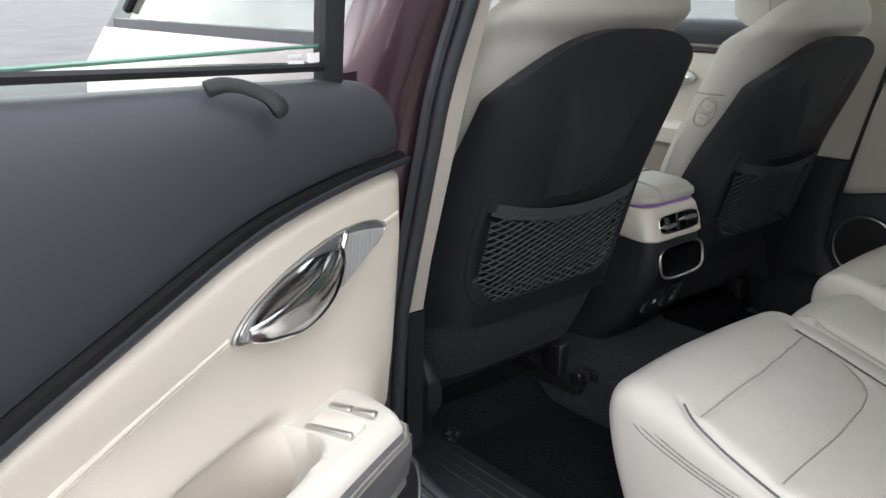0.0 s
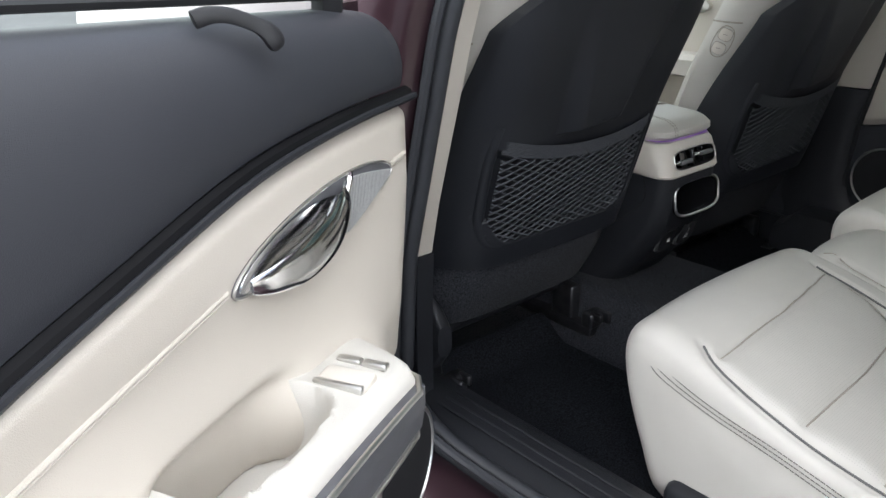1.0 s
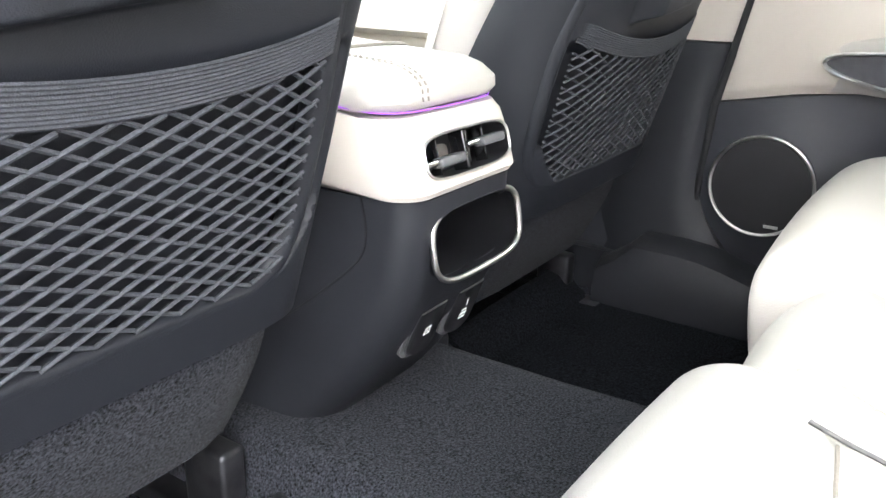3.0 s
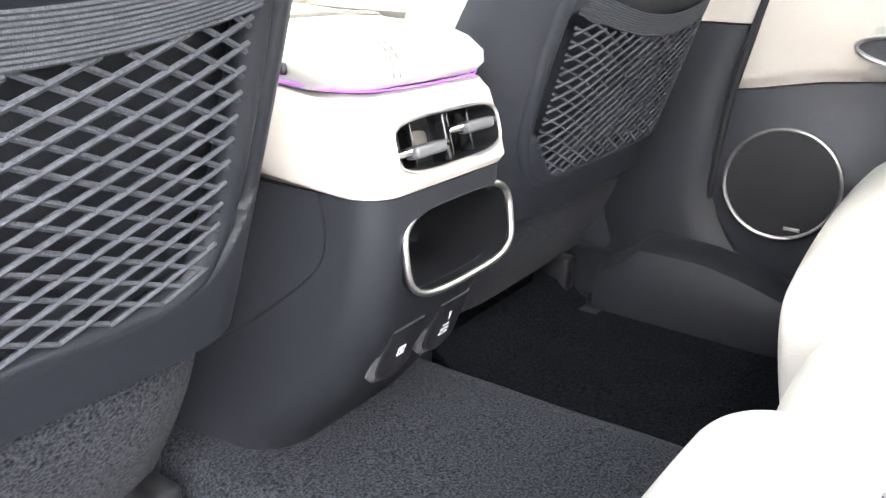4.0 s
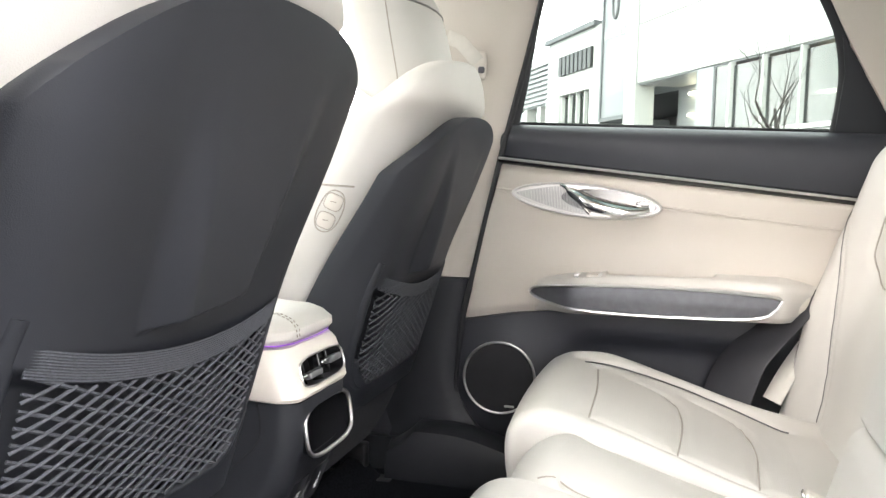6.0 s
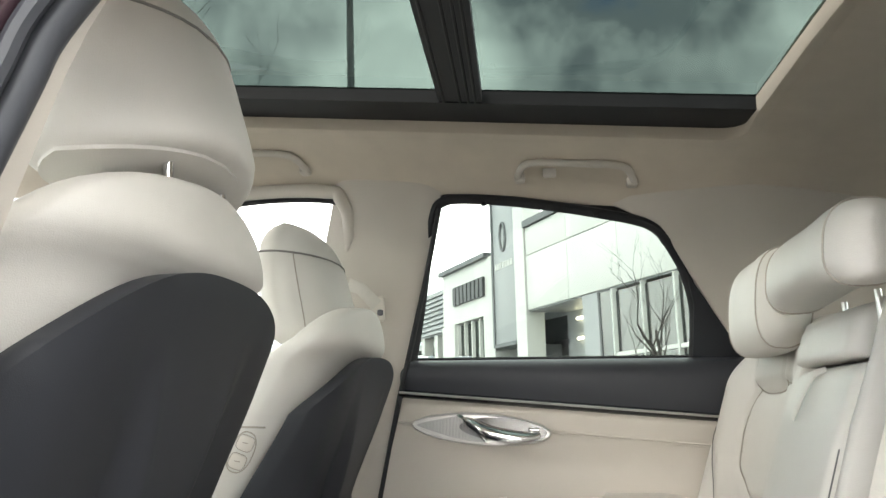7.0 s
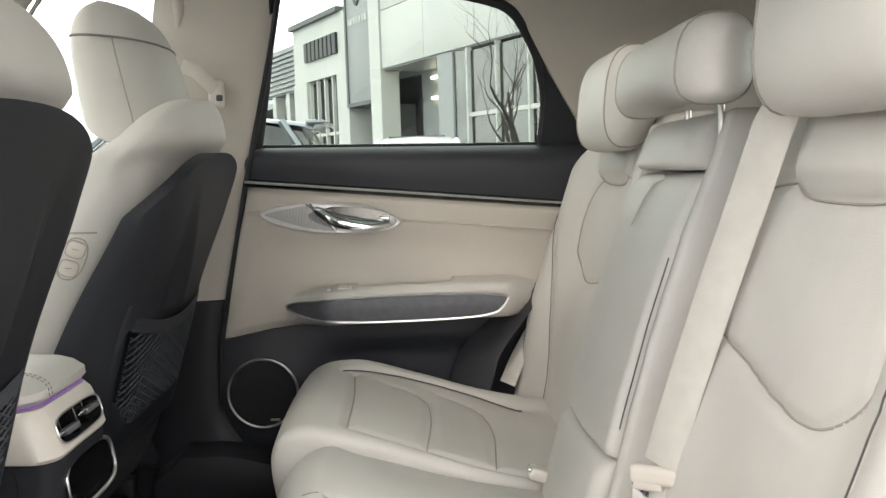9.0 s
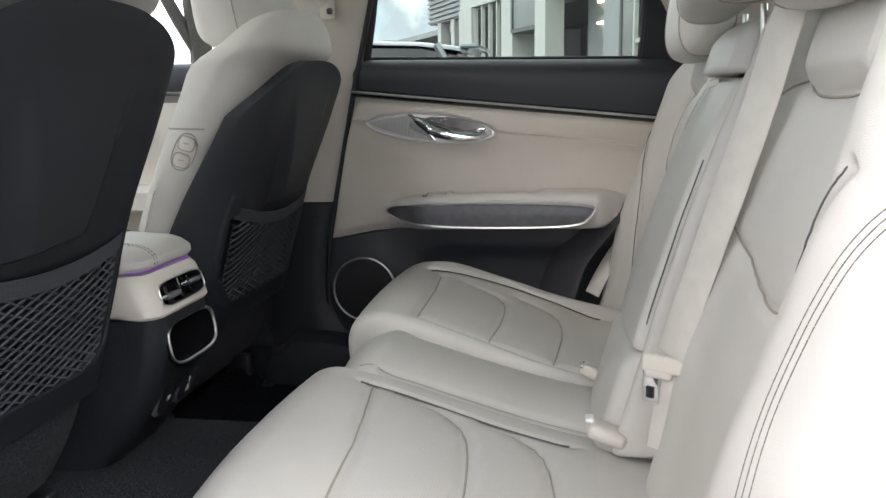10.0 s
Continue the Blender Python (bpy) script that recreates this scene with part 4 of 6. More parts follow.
part("hook_ball", tube([(-0.668, -0.222, 1.335), (-0.652, -0.224, 1.336), (-0.645, -0.224, 1.334)], [0.006, 0.008, 0.005], 10), chrome, hk)
part("hook_ball", tube([(-0.668, -0.238, 1.330), (-0.652, -0.240, 1.331), (-0.645, -0.240, 1.329)], [0.005, 0.007, 0.004], 10), chrome, hk)


# ---- front seats ----
SHELL_HALF = [(0.5, 0.240), (0.6, 0.244), (0.75, 0.243), (0.90, 0.240), (1.0, 0.236), (1.08, 0.226), (1.13, 0.220)]
WRAP = [(0.40, 0.150), (0.60, 0.125), (0.80, 0.085), (0.95, 0.052), (1.05, 0.032), (1.13, 0.02)]


def seat_back_y(z):
    """Rear face of the front backrest at its middle."""
    return soft(z, [(0.38, 0.085), (0.50, 0.040), (0.60, 0.005), (0.72, -0.030), (0.85, -0.066), (1.0, -0.122), (1.10, -0.155), (1.20, -0.160)])


def build_front_seat(cx, label, head_drop=0.0, head_fwd=0.0):
    t = thing("front_seat", label, "car seat", (cx, 0.2, 0.33), group="front seats")
    # cream backrest body: closed rings going up
    rings = []
    zs = list(np.linspace(0.57, 1.08, 28)) + list(1.08 + 0.125 * np.sin(np.linspace(0.08, 1, 14) * math.pi / 2))
    for z in zs:
        top = max(0.0, (z - 1.08) / 0.125)
        w = 0.238 * interp(z, [(0.46, 0.93), (0.7, 0.99), (0.95, 1.02), (1.05, 1.01), (1.08, 1.0)]) if z <= 1.08 else 0.2388 * math.sqrt(max(0.0, 1 - (top * 0.985) ** 2.6)) ** 0.9 + 0.004
        tuck = 1 - step(z, 1.09, 1.14)
        yb = float(seat_back_y(min(z, 1.2))) + 0.010 + 0.032 * tuck
        wrap = float(interp(z, WRAP))
        dep = interp(z, [(0.46, 0.15), (0.7, 0.14), (1.0, 0.11), (1.12, 0.10), (1.205, 0.05)])
        row = []
        for k in range(44):
            a = 2 * math.pi * k / 44
            c, s_ = math.cos(a), math.sin(a)
            x = w * math.copysign(abs(c) ** 0.72, c)
            y = yb + dep / 2 + dep / 2 * math.copysign(abs(s_) ** 0.8, s_)
            side = abs(x / max(w, 1e-4))
            y += (0.055 if s_ > 0 else wrap) * side ** 5 * (1 - top)
            row.append((cx + x, y, z))
        rings.append(row)
    body = part("backrest", loft(rings), leather, t, "cream leather backrest")

    # charcoal rear shell with a hollow for the net
    n, m = 110, 230
    zb = 0.598
    F = np.zeros((n, m, 3))

    def outline_top(s):
        return 0.980 + 0.130 * (1 - (abs(s) * 0.985) ** 2.6) ** 0.5

    def hollow(x, z):
        dx = abs(x - (-0.010 if cx < 0 else 0.0)) - 0.198
        top = 0.838 - 0.030 * (1 - (x / 0.2) ** 2)
        inside = (1 - step(dx, -0.012, 0.006)) * step(z, 0.640 + 0.05 * np.clip((abs(x) - 0.13) / 0.06, 0, 1) ** 2, 0.656 + 0.05 * np.clip((abs(x) - 0.13) / 0.06, 0, 1) ** 2) * (1 - step(z, top - 0.030, top - 0.014))
        return inside

    def shell_y(x, z):
        w = float(interp(z, SHELL_HALF))
        y = float(seat_back_y(z))
        side = min(1.0, abs(x) / w)
        y += float(interp(z, WRAP)) * side ** 9 - 0.010 * (1 - side ** 2) * step(z, 0.8, 1.05)
        # faceted middle panel standing proud above the net
        half = 0.080 + 0.20 * max(0.0, z - 0.838)
        lip = 0.838 + 0.12 * (x + 0.012) - 0.05 * max(0.0, -x - 0.05)
        wedge = (1 - step(abs(x + 0.012), half - 0.040, half)) * step(z, lip, lip + 0.006) * (1 - step(z, 0.86, 1.08))
        return y - 0.026 * wedge

    for i in range(n):
        s = -1 + 2 * i / (n - 1)
        for j in range(m):
            v = j / (m - 1)
            z = zb + v * (float(outline_top(s)) - zb)
            w = float(interp(z, SHELL_HALF))
            x = s * w
            y = shell_y(x, z) + 0.024 * float(hollow(x, z))
            F[i, j] = (cx + x, y - 0.004, z)
    B = F.copy()
    B[:, :, 1] += 0.028
    part("rear_shell", slab(F, B), dark_soft, t, "charcoal moulded rear shell", sharp=60)

    # net pocket: elastic band above, diamond cords below, rounded frame
    def on_shell(x, z, off):
        return (cx + x, shell_y(x, z) - off, z)

    def net_top(x):
        return 0.838 - 0.030 * (1 - (x / 0.2) ** 2)

    def net_low(x):
        return 0.644 + 0.03 * max(0.0, (abs(x - (-0.012 if cx < 0 else 0.004)) - 0.150) / 0.045) ** 2

    def sag(x, z):
        return 0.002 + 0.012 * (1 - (x / 0.19) ** 2) * step(z, 0.66, 0.82)

    net = bmesh.new()
    pitch = 0.0128
    for sgn in (1, -1):
        for k in range(-34, 35):
            run = []
            for q in range(60):
                x = -0.198 + 0.404 * q / 59
                z = 0.735 + sgn * x * 0.42 + k * pitch
                ok = net_low(x) < z < net_top(x) - 0.021 and -0.196 < x < (0.162 if cx < 0 else 0.194)
                if ok:
                    run.append(on_shell(x, z, sag(x, z) + 0.0004 * sgn))
                if (not ok or q == 59) and len(run) > 2:
                    tube(run[::2] + ([run[-1]] if len(run) % 2 == 0 else []), 0.0017, 5, bm=net)
                if not ok:
                    run = []
    part("net", net, net_cord, t, "grey elastic diamond net")
    band = bmesh.new()
    for k in range(10):
        tube([on_shell(x, net_top(x) - 0.0023 * k, sag(x, 0.83) + 0.001) for x in np.linspace(-0.194, 0.164 if cx < 0 else 0.192, 30)], 0.0013, 5, bm=band)
    part("net_band", band, net_cord, t)
    hi = 0.171 if cx < 0 else 0.200
    lo = -0.204
    edge = [(lo + 0.004, 0.862), (lo, 0.80), (lo + 0.002, 0.72), (lo + 0.010, 0.672), (lo + 0.035, 0.643), (lo + 0.10, 0.638), (0.0, 0.638), (hi - 0.10, 0.638), (hi - 0.035, 0.643), (hi - 0.010, 0.672), (hi - 0.002, 0.72), (hi, 0.80), (hi - 0.004, 0.862)]
    loopz = [(p[0], p[1]) for p in smooth([(x, z, 0) for x, z in edge], 60)]
    part("net_frame", tube([on_shell(x, z, -0.0065) for x, z in loopz], 0.0105, 12), dark_soft, t)
    # carpeted lower cover below the shell
    rows = []
    for k in range(14):
        z = 0.462 + (0.612 - 0.462) * k / 13
        y = float(soft(z, [(0.38, 0.130), (0.45, 0.088), (0.52, 0.048), (0.56, 0.030), (0.61, 0.016)]))
        w = float(interp(z, [(0.38, 0.225), (0.46, 0.236), (0.61, 0.242)]))
        row = [(cx + w * (-1 + 2 * q / 16), y + 0.125 * abs(-1 + 2 * q / 16) ** 8, z) for q in range(17)]
        row += [(cx + w * (1 - 2 * q / 16), y + 0.145, z) for q in range(17)]
        rows.append(row)
    part("lower_cover", loft(rows), carpet, t, "black carpeted lower cover")
    # seat base and side shields
    part("seat_pan", rbox((cx, 0.36, 0.425), (0.46, 0.42, 0.05), 0.012), dark_hard, t)
    rows = []
    for y, z0, z1, w in ((0.24, 0.44, 0.56, 0.225), (0.28, 0.41, 0.60, 0.245), (0.40, 0.40, 0.60, 0.26), (0.55, 0.42, 0.62, 0.26), (0.62, 0.44, 0.60, 0.25), (0.65, 0.46, 0.57, 0.23)):
        rows.append([(cx + px, y, pz) for px, pz in ring(0, (z0 + z1) / 2, w, (z1 - z0) / 2, 5, 32)])
    part("seat_cushion", loft(rows), leather, t, "cream leather seat cushion")
    for s in (1, -1):
        rows = []
        y00 = (0.0 if cx < 0 else 0.14) if s * cx > 0 else 0.24
        for y, h in ((y00 + 0.03, 0.03), (y00 + 0.05, 0.06), (y00 + 0.08, 0.075), (0.36, 0.075), (0.55, 0.06), (0.60, 0.03)):
            rows.append([(cx + s * 0.248 + px, y, pz) for px, pz in ring(0, 0.475, 0.016, h, 3, 20)])
        part("side_shield", loft(rows), dark_hard, t, "charcoal plastic side shield")
        # floor rail with bracket
        rail = part("seat_rail", rbox((cx + s * 0.20, 0.36, 0.335), (0.045, 0.62, 0.022), 0.004), steel, t, "black steel seat rail")
        br = bmesh.new()
        rbox((cx + s * 0.20, 0.062, 0.360), (0.046, 0.030, 0.036), 0.006, bm=br)
        rbox((cx + s * 0.188, 0.044, 0.372), (0.010, 0.03, 0.020), 0.004, bm=br)
        rbox((cx + s * 0.212, 0.044, 0.368), (0.010, 0.04, 0.026), 0.004, bm=br)
        if cx < 0:
            part("rail_bracket", br, steel, rail)
        else:
            br.free()
        for y in (0.14, 0.52):
            part("rail_leg", rbox((cx + s * 0.20, y, 0.38), (0.03, 0.06, 0.08), 0.006), steel, rail)

    # headrest: curved pad on two posts
    hr = []
    tall = 0.205 if cx < 0 else 0.238
    for k in range(30):
        v = (k / 29) ** 1.5 if k < 20 else 0.5727 + 0.4273 * math.sin((k - 20) / 9 * math.pi / 2) if k > 20 else 0.5727
        z = 1.235 - head_drop + tall * v
        e = (1 - abs(2 * v - 1) ** (9 if v < 0.5 else 3.4 if cx < 0 else 3.0)) ** 0.5 if 0 < v < 1 else 0.12
        e = max(e, (0.55 if cx < 0 else 0.45) if v < 0.5 else 0.25)
        w = (0.176 + (0.014 if cx > 0 else 0.0) - (0.030 if cx < 0 else 0.016) * v ** 1.6) * ((0.88 + 0.12 * e) if v < 0.5 else (0.68 + 0.32 * e) if cx < 0 else (0.56 + 0.44 * e))
        yc = -0.122 + head_fwd + 0.046 * v
        d = 0.062 * e * (1.0 - 0.24 * v)
        row = []
        for q in range(40):
            a = 2 * math.pi * q / 40
            c, s_ = math.cos(a), math.sin(a)
            x = w * math.copysign(abs(c) ** 0.75, c)
            y = yc + d * math.copysign(abs(s_) ** 0.8, s_) + (0.045 if cx < 0 else 0.030) * (x / 0.150) ** 2
            row.append((cx + x, y + (0.03 * (1 - v) ** 3 * max(0.0, s_) if cx < 0 else 0.0), z - (0.030 * (1 - v) * (abs(x) / 0.17) ** 2 + 0.045 * (1 - v) ** 2 * max(0.0, s_) if cx < 0 else 0.0)))
        hr.append(row)
    head = part("headrest", loft(hr), leather, t, "cream leather headrest")
    seam = bmesh.new()
    ringk = hr[22]
    tube(ringk, 0.0022, 6, closed=True, bm=seam)
    if cx > 0:
        # edges of the rear panel run down both sides
        for q in (24, 36):
            part("panel_seam", tube([hr[k][q] for k in range(3, 23)], 0.0013, 6), thread_and_shade, head)
    # grey ring along the seam: the groove's shadow given as a colour
    part("headrest_seam", seam, sewing_and_shade, head)
    for s in (1, -1):
        part("headrest_post", tube([(cx + s * 0.065, -0.125 + head_fwd, 1.15), (cx + s * 0.065, -0.122 + head_fwd, 1.26 - head_drop)], 0.0060, 12), chrome, head, "chrome headrest post")
        part("post_slot", rbox((cx + s * 0.065, -0.126 + head_fwd, 1.2348 - head_drop), (0.011, 0.026, 0.003), 0.001), rubber, head)
    # seams across the cream bolsters
    mid = min(range(len(rings)), key=lambda k: abs(rings[k][0][2] - 0.985))
    for a, b in ((-3, 6), (16, 25)):
        run = [Vector(rings[mid][k % 44]) for k in range(a, b + 1)]
        part("bolster_seam", tube([(p.x, p.y, p.z + 0.05 * (p.y - run[0].y)) for p in run], 0.0019, 6), thread_and_shade, body)
    return t


BASE = Matrix.Translation((0, 0.012, -0.03))
passenger = build_front_seat(0.388, "cream leather passenger seat with charcoal back shell and net", 0.104, 0.058)
BASE = Matrix.Identity(4)
build_front_seat(-0.392, "cream leather driver seat with charcoal back shell and net")
# memory buttons, flush on the inboard shoulder of the passenger seat
def build_buttons():
    from mathutils.bvhtree import BVHTree
    body = [o for o in passenger.children if o.name.startswith("backrest")][0]
    inv = INVERSE[passenger.name].inverted()
    tree = BVHTree.FromPolygons([inv @ v.co for v in body.data.vertices], [tuple(p.vertices) for p in body.data.polygons])

    def flush(y, z, lift):
        hit, nor, _, _ = tree.ray_cast(Vector((-0.1, y, z)), Vector((1, 0, 0)))
        return hit + nor * lift if hit else Vector((0.15, y, z))

    up, across = Vector((0, -0.44, 0.90)), Vector((0, 0.90, 0.44))

    def outline(c, a, b, lift, n):
        return [flush(c[0] + across.y * px + up.y * pz, c[1] + across.z * px + up.z * pz, lift) for px, pz in ring(0, 0, a, b, n, 40)]

    c = (0.036, 0.913)
    pad = part("button_pad", tube(outline(c, 0.017, 0.036, 0.0004, 2.4), 0.0011, 6, closed=True), thread_and_shade, passenger, "seat adjust button pad with a stitched edge")
    for k in (-1, 1):
        cc = (c[0] + up.y * 0.0165 * k, c[1] + up.z * 0.0165 * k)
        part("button_edge", tube(outline(cc, 0.0125, 0.0135, 0.0003, 3.4), 0.0008, 5, closed=True), thread_and_shade, pad)
        rr = [outline(cc, 0.0115 * q, 0.0125 * q, l, 3.4) for q, l in ((1.0, -0.002), (1.0, 0.0016), (0.88, 0.0026))]
        part("adjust_button", loft(rr), cream_plastic, pad)
        part("button_mark", tube([flush(cc[0] - 0.004, cc[1], 0.003), flush(cc[0] + 0.004, cc[1] + 0.002, 0.003)], 0.0008, 5), thread_and_shade, pad)


build_buttons()


# ---- centre console ----
def build_console():
    t = thing("centre_console", "cream and charcoal centre console with rear air vents", "console", (0, 0.1, 0.41))
    # charcoal tower
    rows = []
    for z, yb, w, r in ((0.395, 0.098, 0.106, 0.05), (0.43, 0.066, 0.103, 0.05), (0.47, 0.034, 0.100, 0.045), (0.52, 0.004, 0.097, 0.04), (0.56, -0.014, 0.096, 0.035), (0.60, -0.022, 0.094, 0.032), (0.645, -0.026, 0.094, 0.030), (0.664, -0.026, 0.094, 0.030)):
        row = []
        for k in range(12):
            a = math.pi / 2 * k / 11
            row.append((w - r + r * math.sin(a), yb + r - r * math.cos(a), z))
        full = row + [(w + 0.02, 0.40, z), (-w - 0.02, 0.40, z)] + [(-x, y, z) for x, y, z in reversed(row)]
        rows.append(full)
    tower_rows = rows
    # cream collar
    rows = []
    for z, yb, w, r in ((0.6655, -0.026, 0.098, 0.030), (0.671, -0.029, 0.102, 0.032), (0.70, -0.021, 0.103, 0.034), (0.725, -0.012, 0.102, 0.036), (0.735, -0.004, 0.097, 0.036)):
        row = []
        for k in range(12):
            a = math.pi / 2 * k / 11
            row.append((w - r + r * math.sin(a), yb + r - r * math.cos(a), z + 0.0))
        rows.append(row + [(w + 0.012, 0.12, z + 0.012), (w + 0.016, 0.50, z + 0.015), (-w - 0.016, 0.50, z + 0.015), (-w - 0.012, 0.12, z + 0.012)] + [(-x, y, zz) for x, y, zz in reversed(row)])
    collar_rows = rows
    # glowing line under the lid
    led = smooth([(-0.106, 0.30, 0.752), (-0.104, 0.12, 0.748), (-0.096, 0.03, 0.741), (-0.075, 0.002, 0.7395), (-0.03, -0.0045, 0.739), (0.03, -0.0045, 0.739), (0.075, 0.002, 0.7395), (0.096, 0.03, 0.741), (0.104, 0.12, 0.748)], 50)
    part("light_strip", tube(led, 0.0006, 6), violet_led, t, "thin violet ambient light strip")
    # padded lid
    rows = []
    for z, g, r in ((0.738, 0.006, 0.04), (0.741, 0.0, 0.04), (0.748, -0.004, 0.042), (0.758, -0.004, 0.044), (0.769, 0.004, 0.042), (0.775, 0.014, 0.036), (0.777, 0.030, 0.03)):
        w, yb = 0.098 - g, -0.002 + g * 1.4
        row = []
        for k in range(10):
            a = math.pi / 2 * k / 9
            row.append((w - r + r * math.sin(a), yb + r - r * math.cos(a), z + 0.0))
        rows.append(row + [(w, 0.20, z + 0.008), (w, 0.44 - g, z + 0.012), (-w, 0.44 - g, z + 0.012), (-w, 0.20, z + 0.008)] + [(-x, y, zz) for x, y, zz in reversed(row)])
    lid = part("armrest_lid", loft(rows), leather, t, "cream padded armrest lid")
    for x in (-0.055, -0.047):
        s = bmesh.new()
        stitches(smooth([(x, -0.009, 0.748), (x, -0.006, 0.762), (x, 0.010, 0.774), (x, 0.045, 0.7795), (x, 0.2, 0.7865)], 40), 0.0009, s)
        part("lid_stitch", s, thread_and_shade, lid)
    part("lid_seam", tube(smooth([(-0.100, 0.115, 0.756), (-0.093, 0.115, 0.773), (-0.06, 0.112, 0.7822), (0.06, 0.112, 0.7822), (0.093, 0.115, 0.773), (0.100, 0.115, 0.756)], 30), 0.002, 6), thread_and_shade, lid)
    part("lid_latch", rbox((-0.101, 0.065, 0.753), (0.010, 0.028, 0.009), 0.003), steel, t)
    # vents: framed slot with vanes, set into the leaning collar face
    VX, VZ = 0.004, 0.6985
    lean = Matrix.Rotation(radians(-16), 3, "X")

    def vp(x, z, d):
        p = lean @ Vector((0, -d, z))
        return (VX + x, -0.0212 + p.y, VZ + p.z)

    part("collar", carve(loft(collar_rows), loft([[vp(x, z, d) for x, z in ring(0, 0, 0.0725, 0.0198, 4, 60)] for d in (-0.05, 0.03)])), cream_plastic, t, "cream plastic collar round the vents")
    vf = part("vent_slot", loft([[vp(x, z, d) for x, z in ring(0, 0, 0.0722, 0.0195, 4, 60)] for d in (0.0, -0.045)] + [[vp(x, z, -0.046) for x, z in ring(0, 0, 0.03, 0.008, 4, 60)]], cap=False), led_dark, t, "black air vent slot")
    part("vent_rim", tube([vp(x, z, 0.0012) for x, z in ring(0, 0, 0.0732, 0.0205, 4, 60)], 0.0013, 6, closed=True), satin, vf)
    for sx, dz in ((-0.040, -0.004), (0.034, 0.004)):
        part("vent_vane", rbox(vp(sx, dz, -0.008), (0.070, 0.020, 0.0055), 0.0020, turn=lean), cup_metal, vf)
        part("vent_slider", rbox(vp(sx + 0.006, dz - 0.001, -0.001), (0.040, 0.014, 0.0095), 0.003, turn=lean), socket_grey, vf, "grey metal vent slider")
    for sx in (-0.062, -0.030, 0.022, 0.052):
        part("vent_fin", rbox(vp(sx, 0, -0.022), (0.0018, 0.014, 0.036), 0.0008, turn=lean), piano, vf)
    part("vent_divider", rbox(vp(0, 0, -0.012), (0.004, 0.018, 0.038), 0.002, turn=lean), piano, vf)
    # open pocket with a bright ring
    tilt = Matrix.Rotation(radians(-9), 4, "X")

    def pk(x, z, d):
        p = tilt @ Vector((0, -d, z - 0.612))
        return (x, -0.0205 + p.y + 0.0, 0.612 + p.z)

    rim = ring(0.018, 0.612, 0.080, 0.036, 3.6, 60)
    def oblong(d, k):
        return [pk(0.018 + (x - 0.018) * k, 0.612 + (z - 0.612) * k, d) for x, z in rim]

    part("tower", carve(loft(tower_rows), loft([oblong(-0.10, 0.93), oblong(0.05, 0.98)])), dark_hard, t, "charcoal plastic console tower")
    pp = part("storage_pocket", loft([oblong(0.004, 0.985), oblong(-0.01, 0.96), oblong(-0.085, 0.90), oblong(-0.095, 0.80), oblong(-0.096, 0.2)], cap=False), piano, t, "gloss black oval storage pocket")
    part("pocket_ring", tube([pk(x, z, 0.0072) for x, z in rim], 0.0032, 10, closed=True, flat=0.9), satin, pp, "satin metal pocket ring")
    # socket covers
    for cx, wide in ((-0.026, 0.048), (0.044, 0.050)):
        tilt16 = Matrix.Rotation(radians(20), 3, "X")

        def flap(half, h0, h1, d, dx=0.0):
            """Outline with a flat top and a rounded foot, d proud of the tower."""
            out = [(-half, h1), (half, h1)] + [(half * math.cos(a), -h0 - half * 0.8 * math.sin(a)) for a in np.linspace(0, math.pi, 13)]
            return [tuple(Vector((cx + dx, 0.0080, 0.516)) + tilt16 @ Vector((px, -d, pz))) for px, pz in out]

        h = wide / 2
        cover = part("socket_cover", loft([flap(h, 0.014, 0.030, -0.012), flap(h, 0.014, 0.030, 0.003), flap(h - 0.003, 0.014, 0.028, 0.0055)]), led_dark, t, "dark socket cover with grey edge")
        part("cover_edge", loft([flap(h + 0.003, 0.014, 0.029, -0.014, -0.005), flap(h + 0.003, 0.014, 0.029, 0.0005, -0.005), flap(h + 0.001, 0.014, 0.028, 0.0018, -0.005)]), socket_grey, cover)
        if cx < 0:
            bars = ((0.0, 0.004, 0.010, 0.0014), (0.0, -0.004, 0.010, 0.0014), (-0.004, 0.0, 0.0014, 0.008), (0.004, 0.0, 0.0014, 0.008), (0.0, 0.0, 0.0014, 0.004))
        else:
            bars = ((0.0, 0.012, 0.003, 0.003), (0.001, 0.007, 0.0016, 0.007), (0.0, -0.002, 0.010, 0.0014), (0.0, -0.007, 0.013, 0.0026), (0.0, -0.012, 0.013, 0.0026))
        mk = bmesh.new()
        for bx, bz, bw, bh in bars:
            p = tilt16 @ Vector((bx, -0.0060, bz))
            rbox((cx + p.x, 0.0080 + p.y, 0.516 + p.z), (bw, 0.0006, bh), 0, turn=tilt16, bm=mk)
        part("printed_mark", mk, print_white, cover)
    # moulding joint on the left flank
    part("panel_joint", tube(smooth([(-0.0958, 0.03, 0.664), (-0.0962, 0.024, 0.63), (-0.0985, 0.035, 0.60), (-0.106, 0.09, 0.55), (-0.114, 0.13, 0.52)], 24), 0.0012, 5), rubber, t)
    # front part of the console between the seats
    part("front_tray", loft([[(x, y, z) for x, z in ((-0.115, 0.40), (-0.115, 0.70), (-0.10, 0.735), (0.10, 0.735), (0.115, 0.70), (0.115, 0.40))] for y in (0.38, 0.80)]), dark_hard, t)
    return t


build_console()


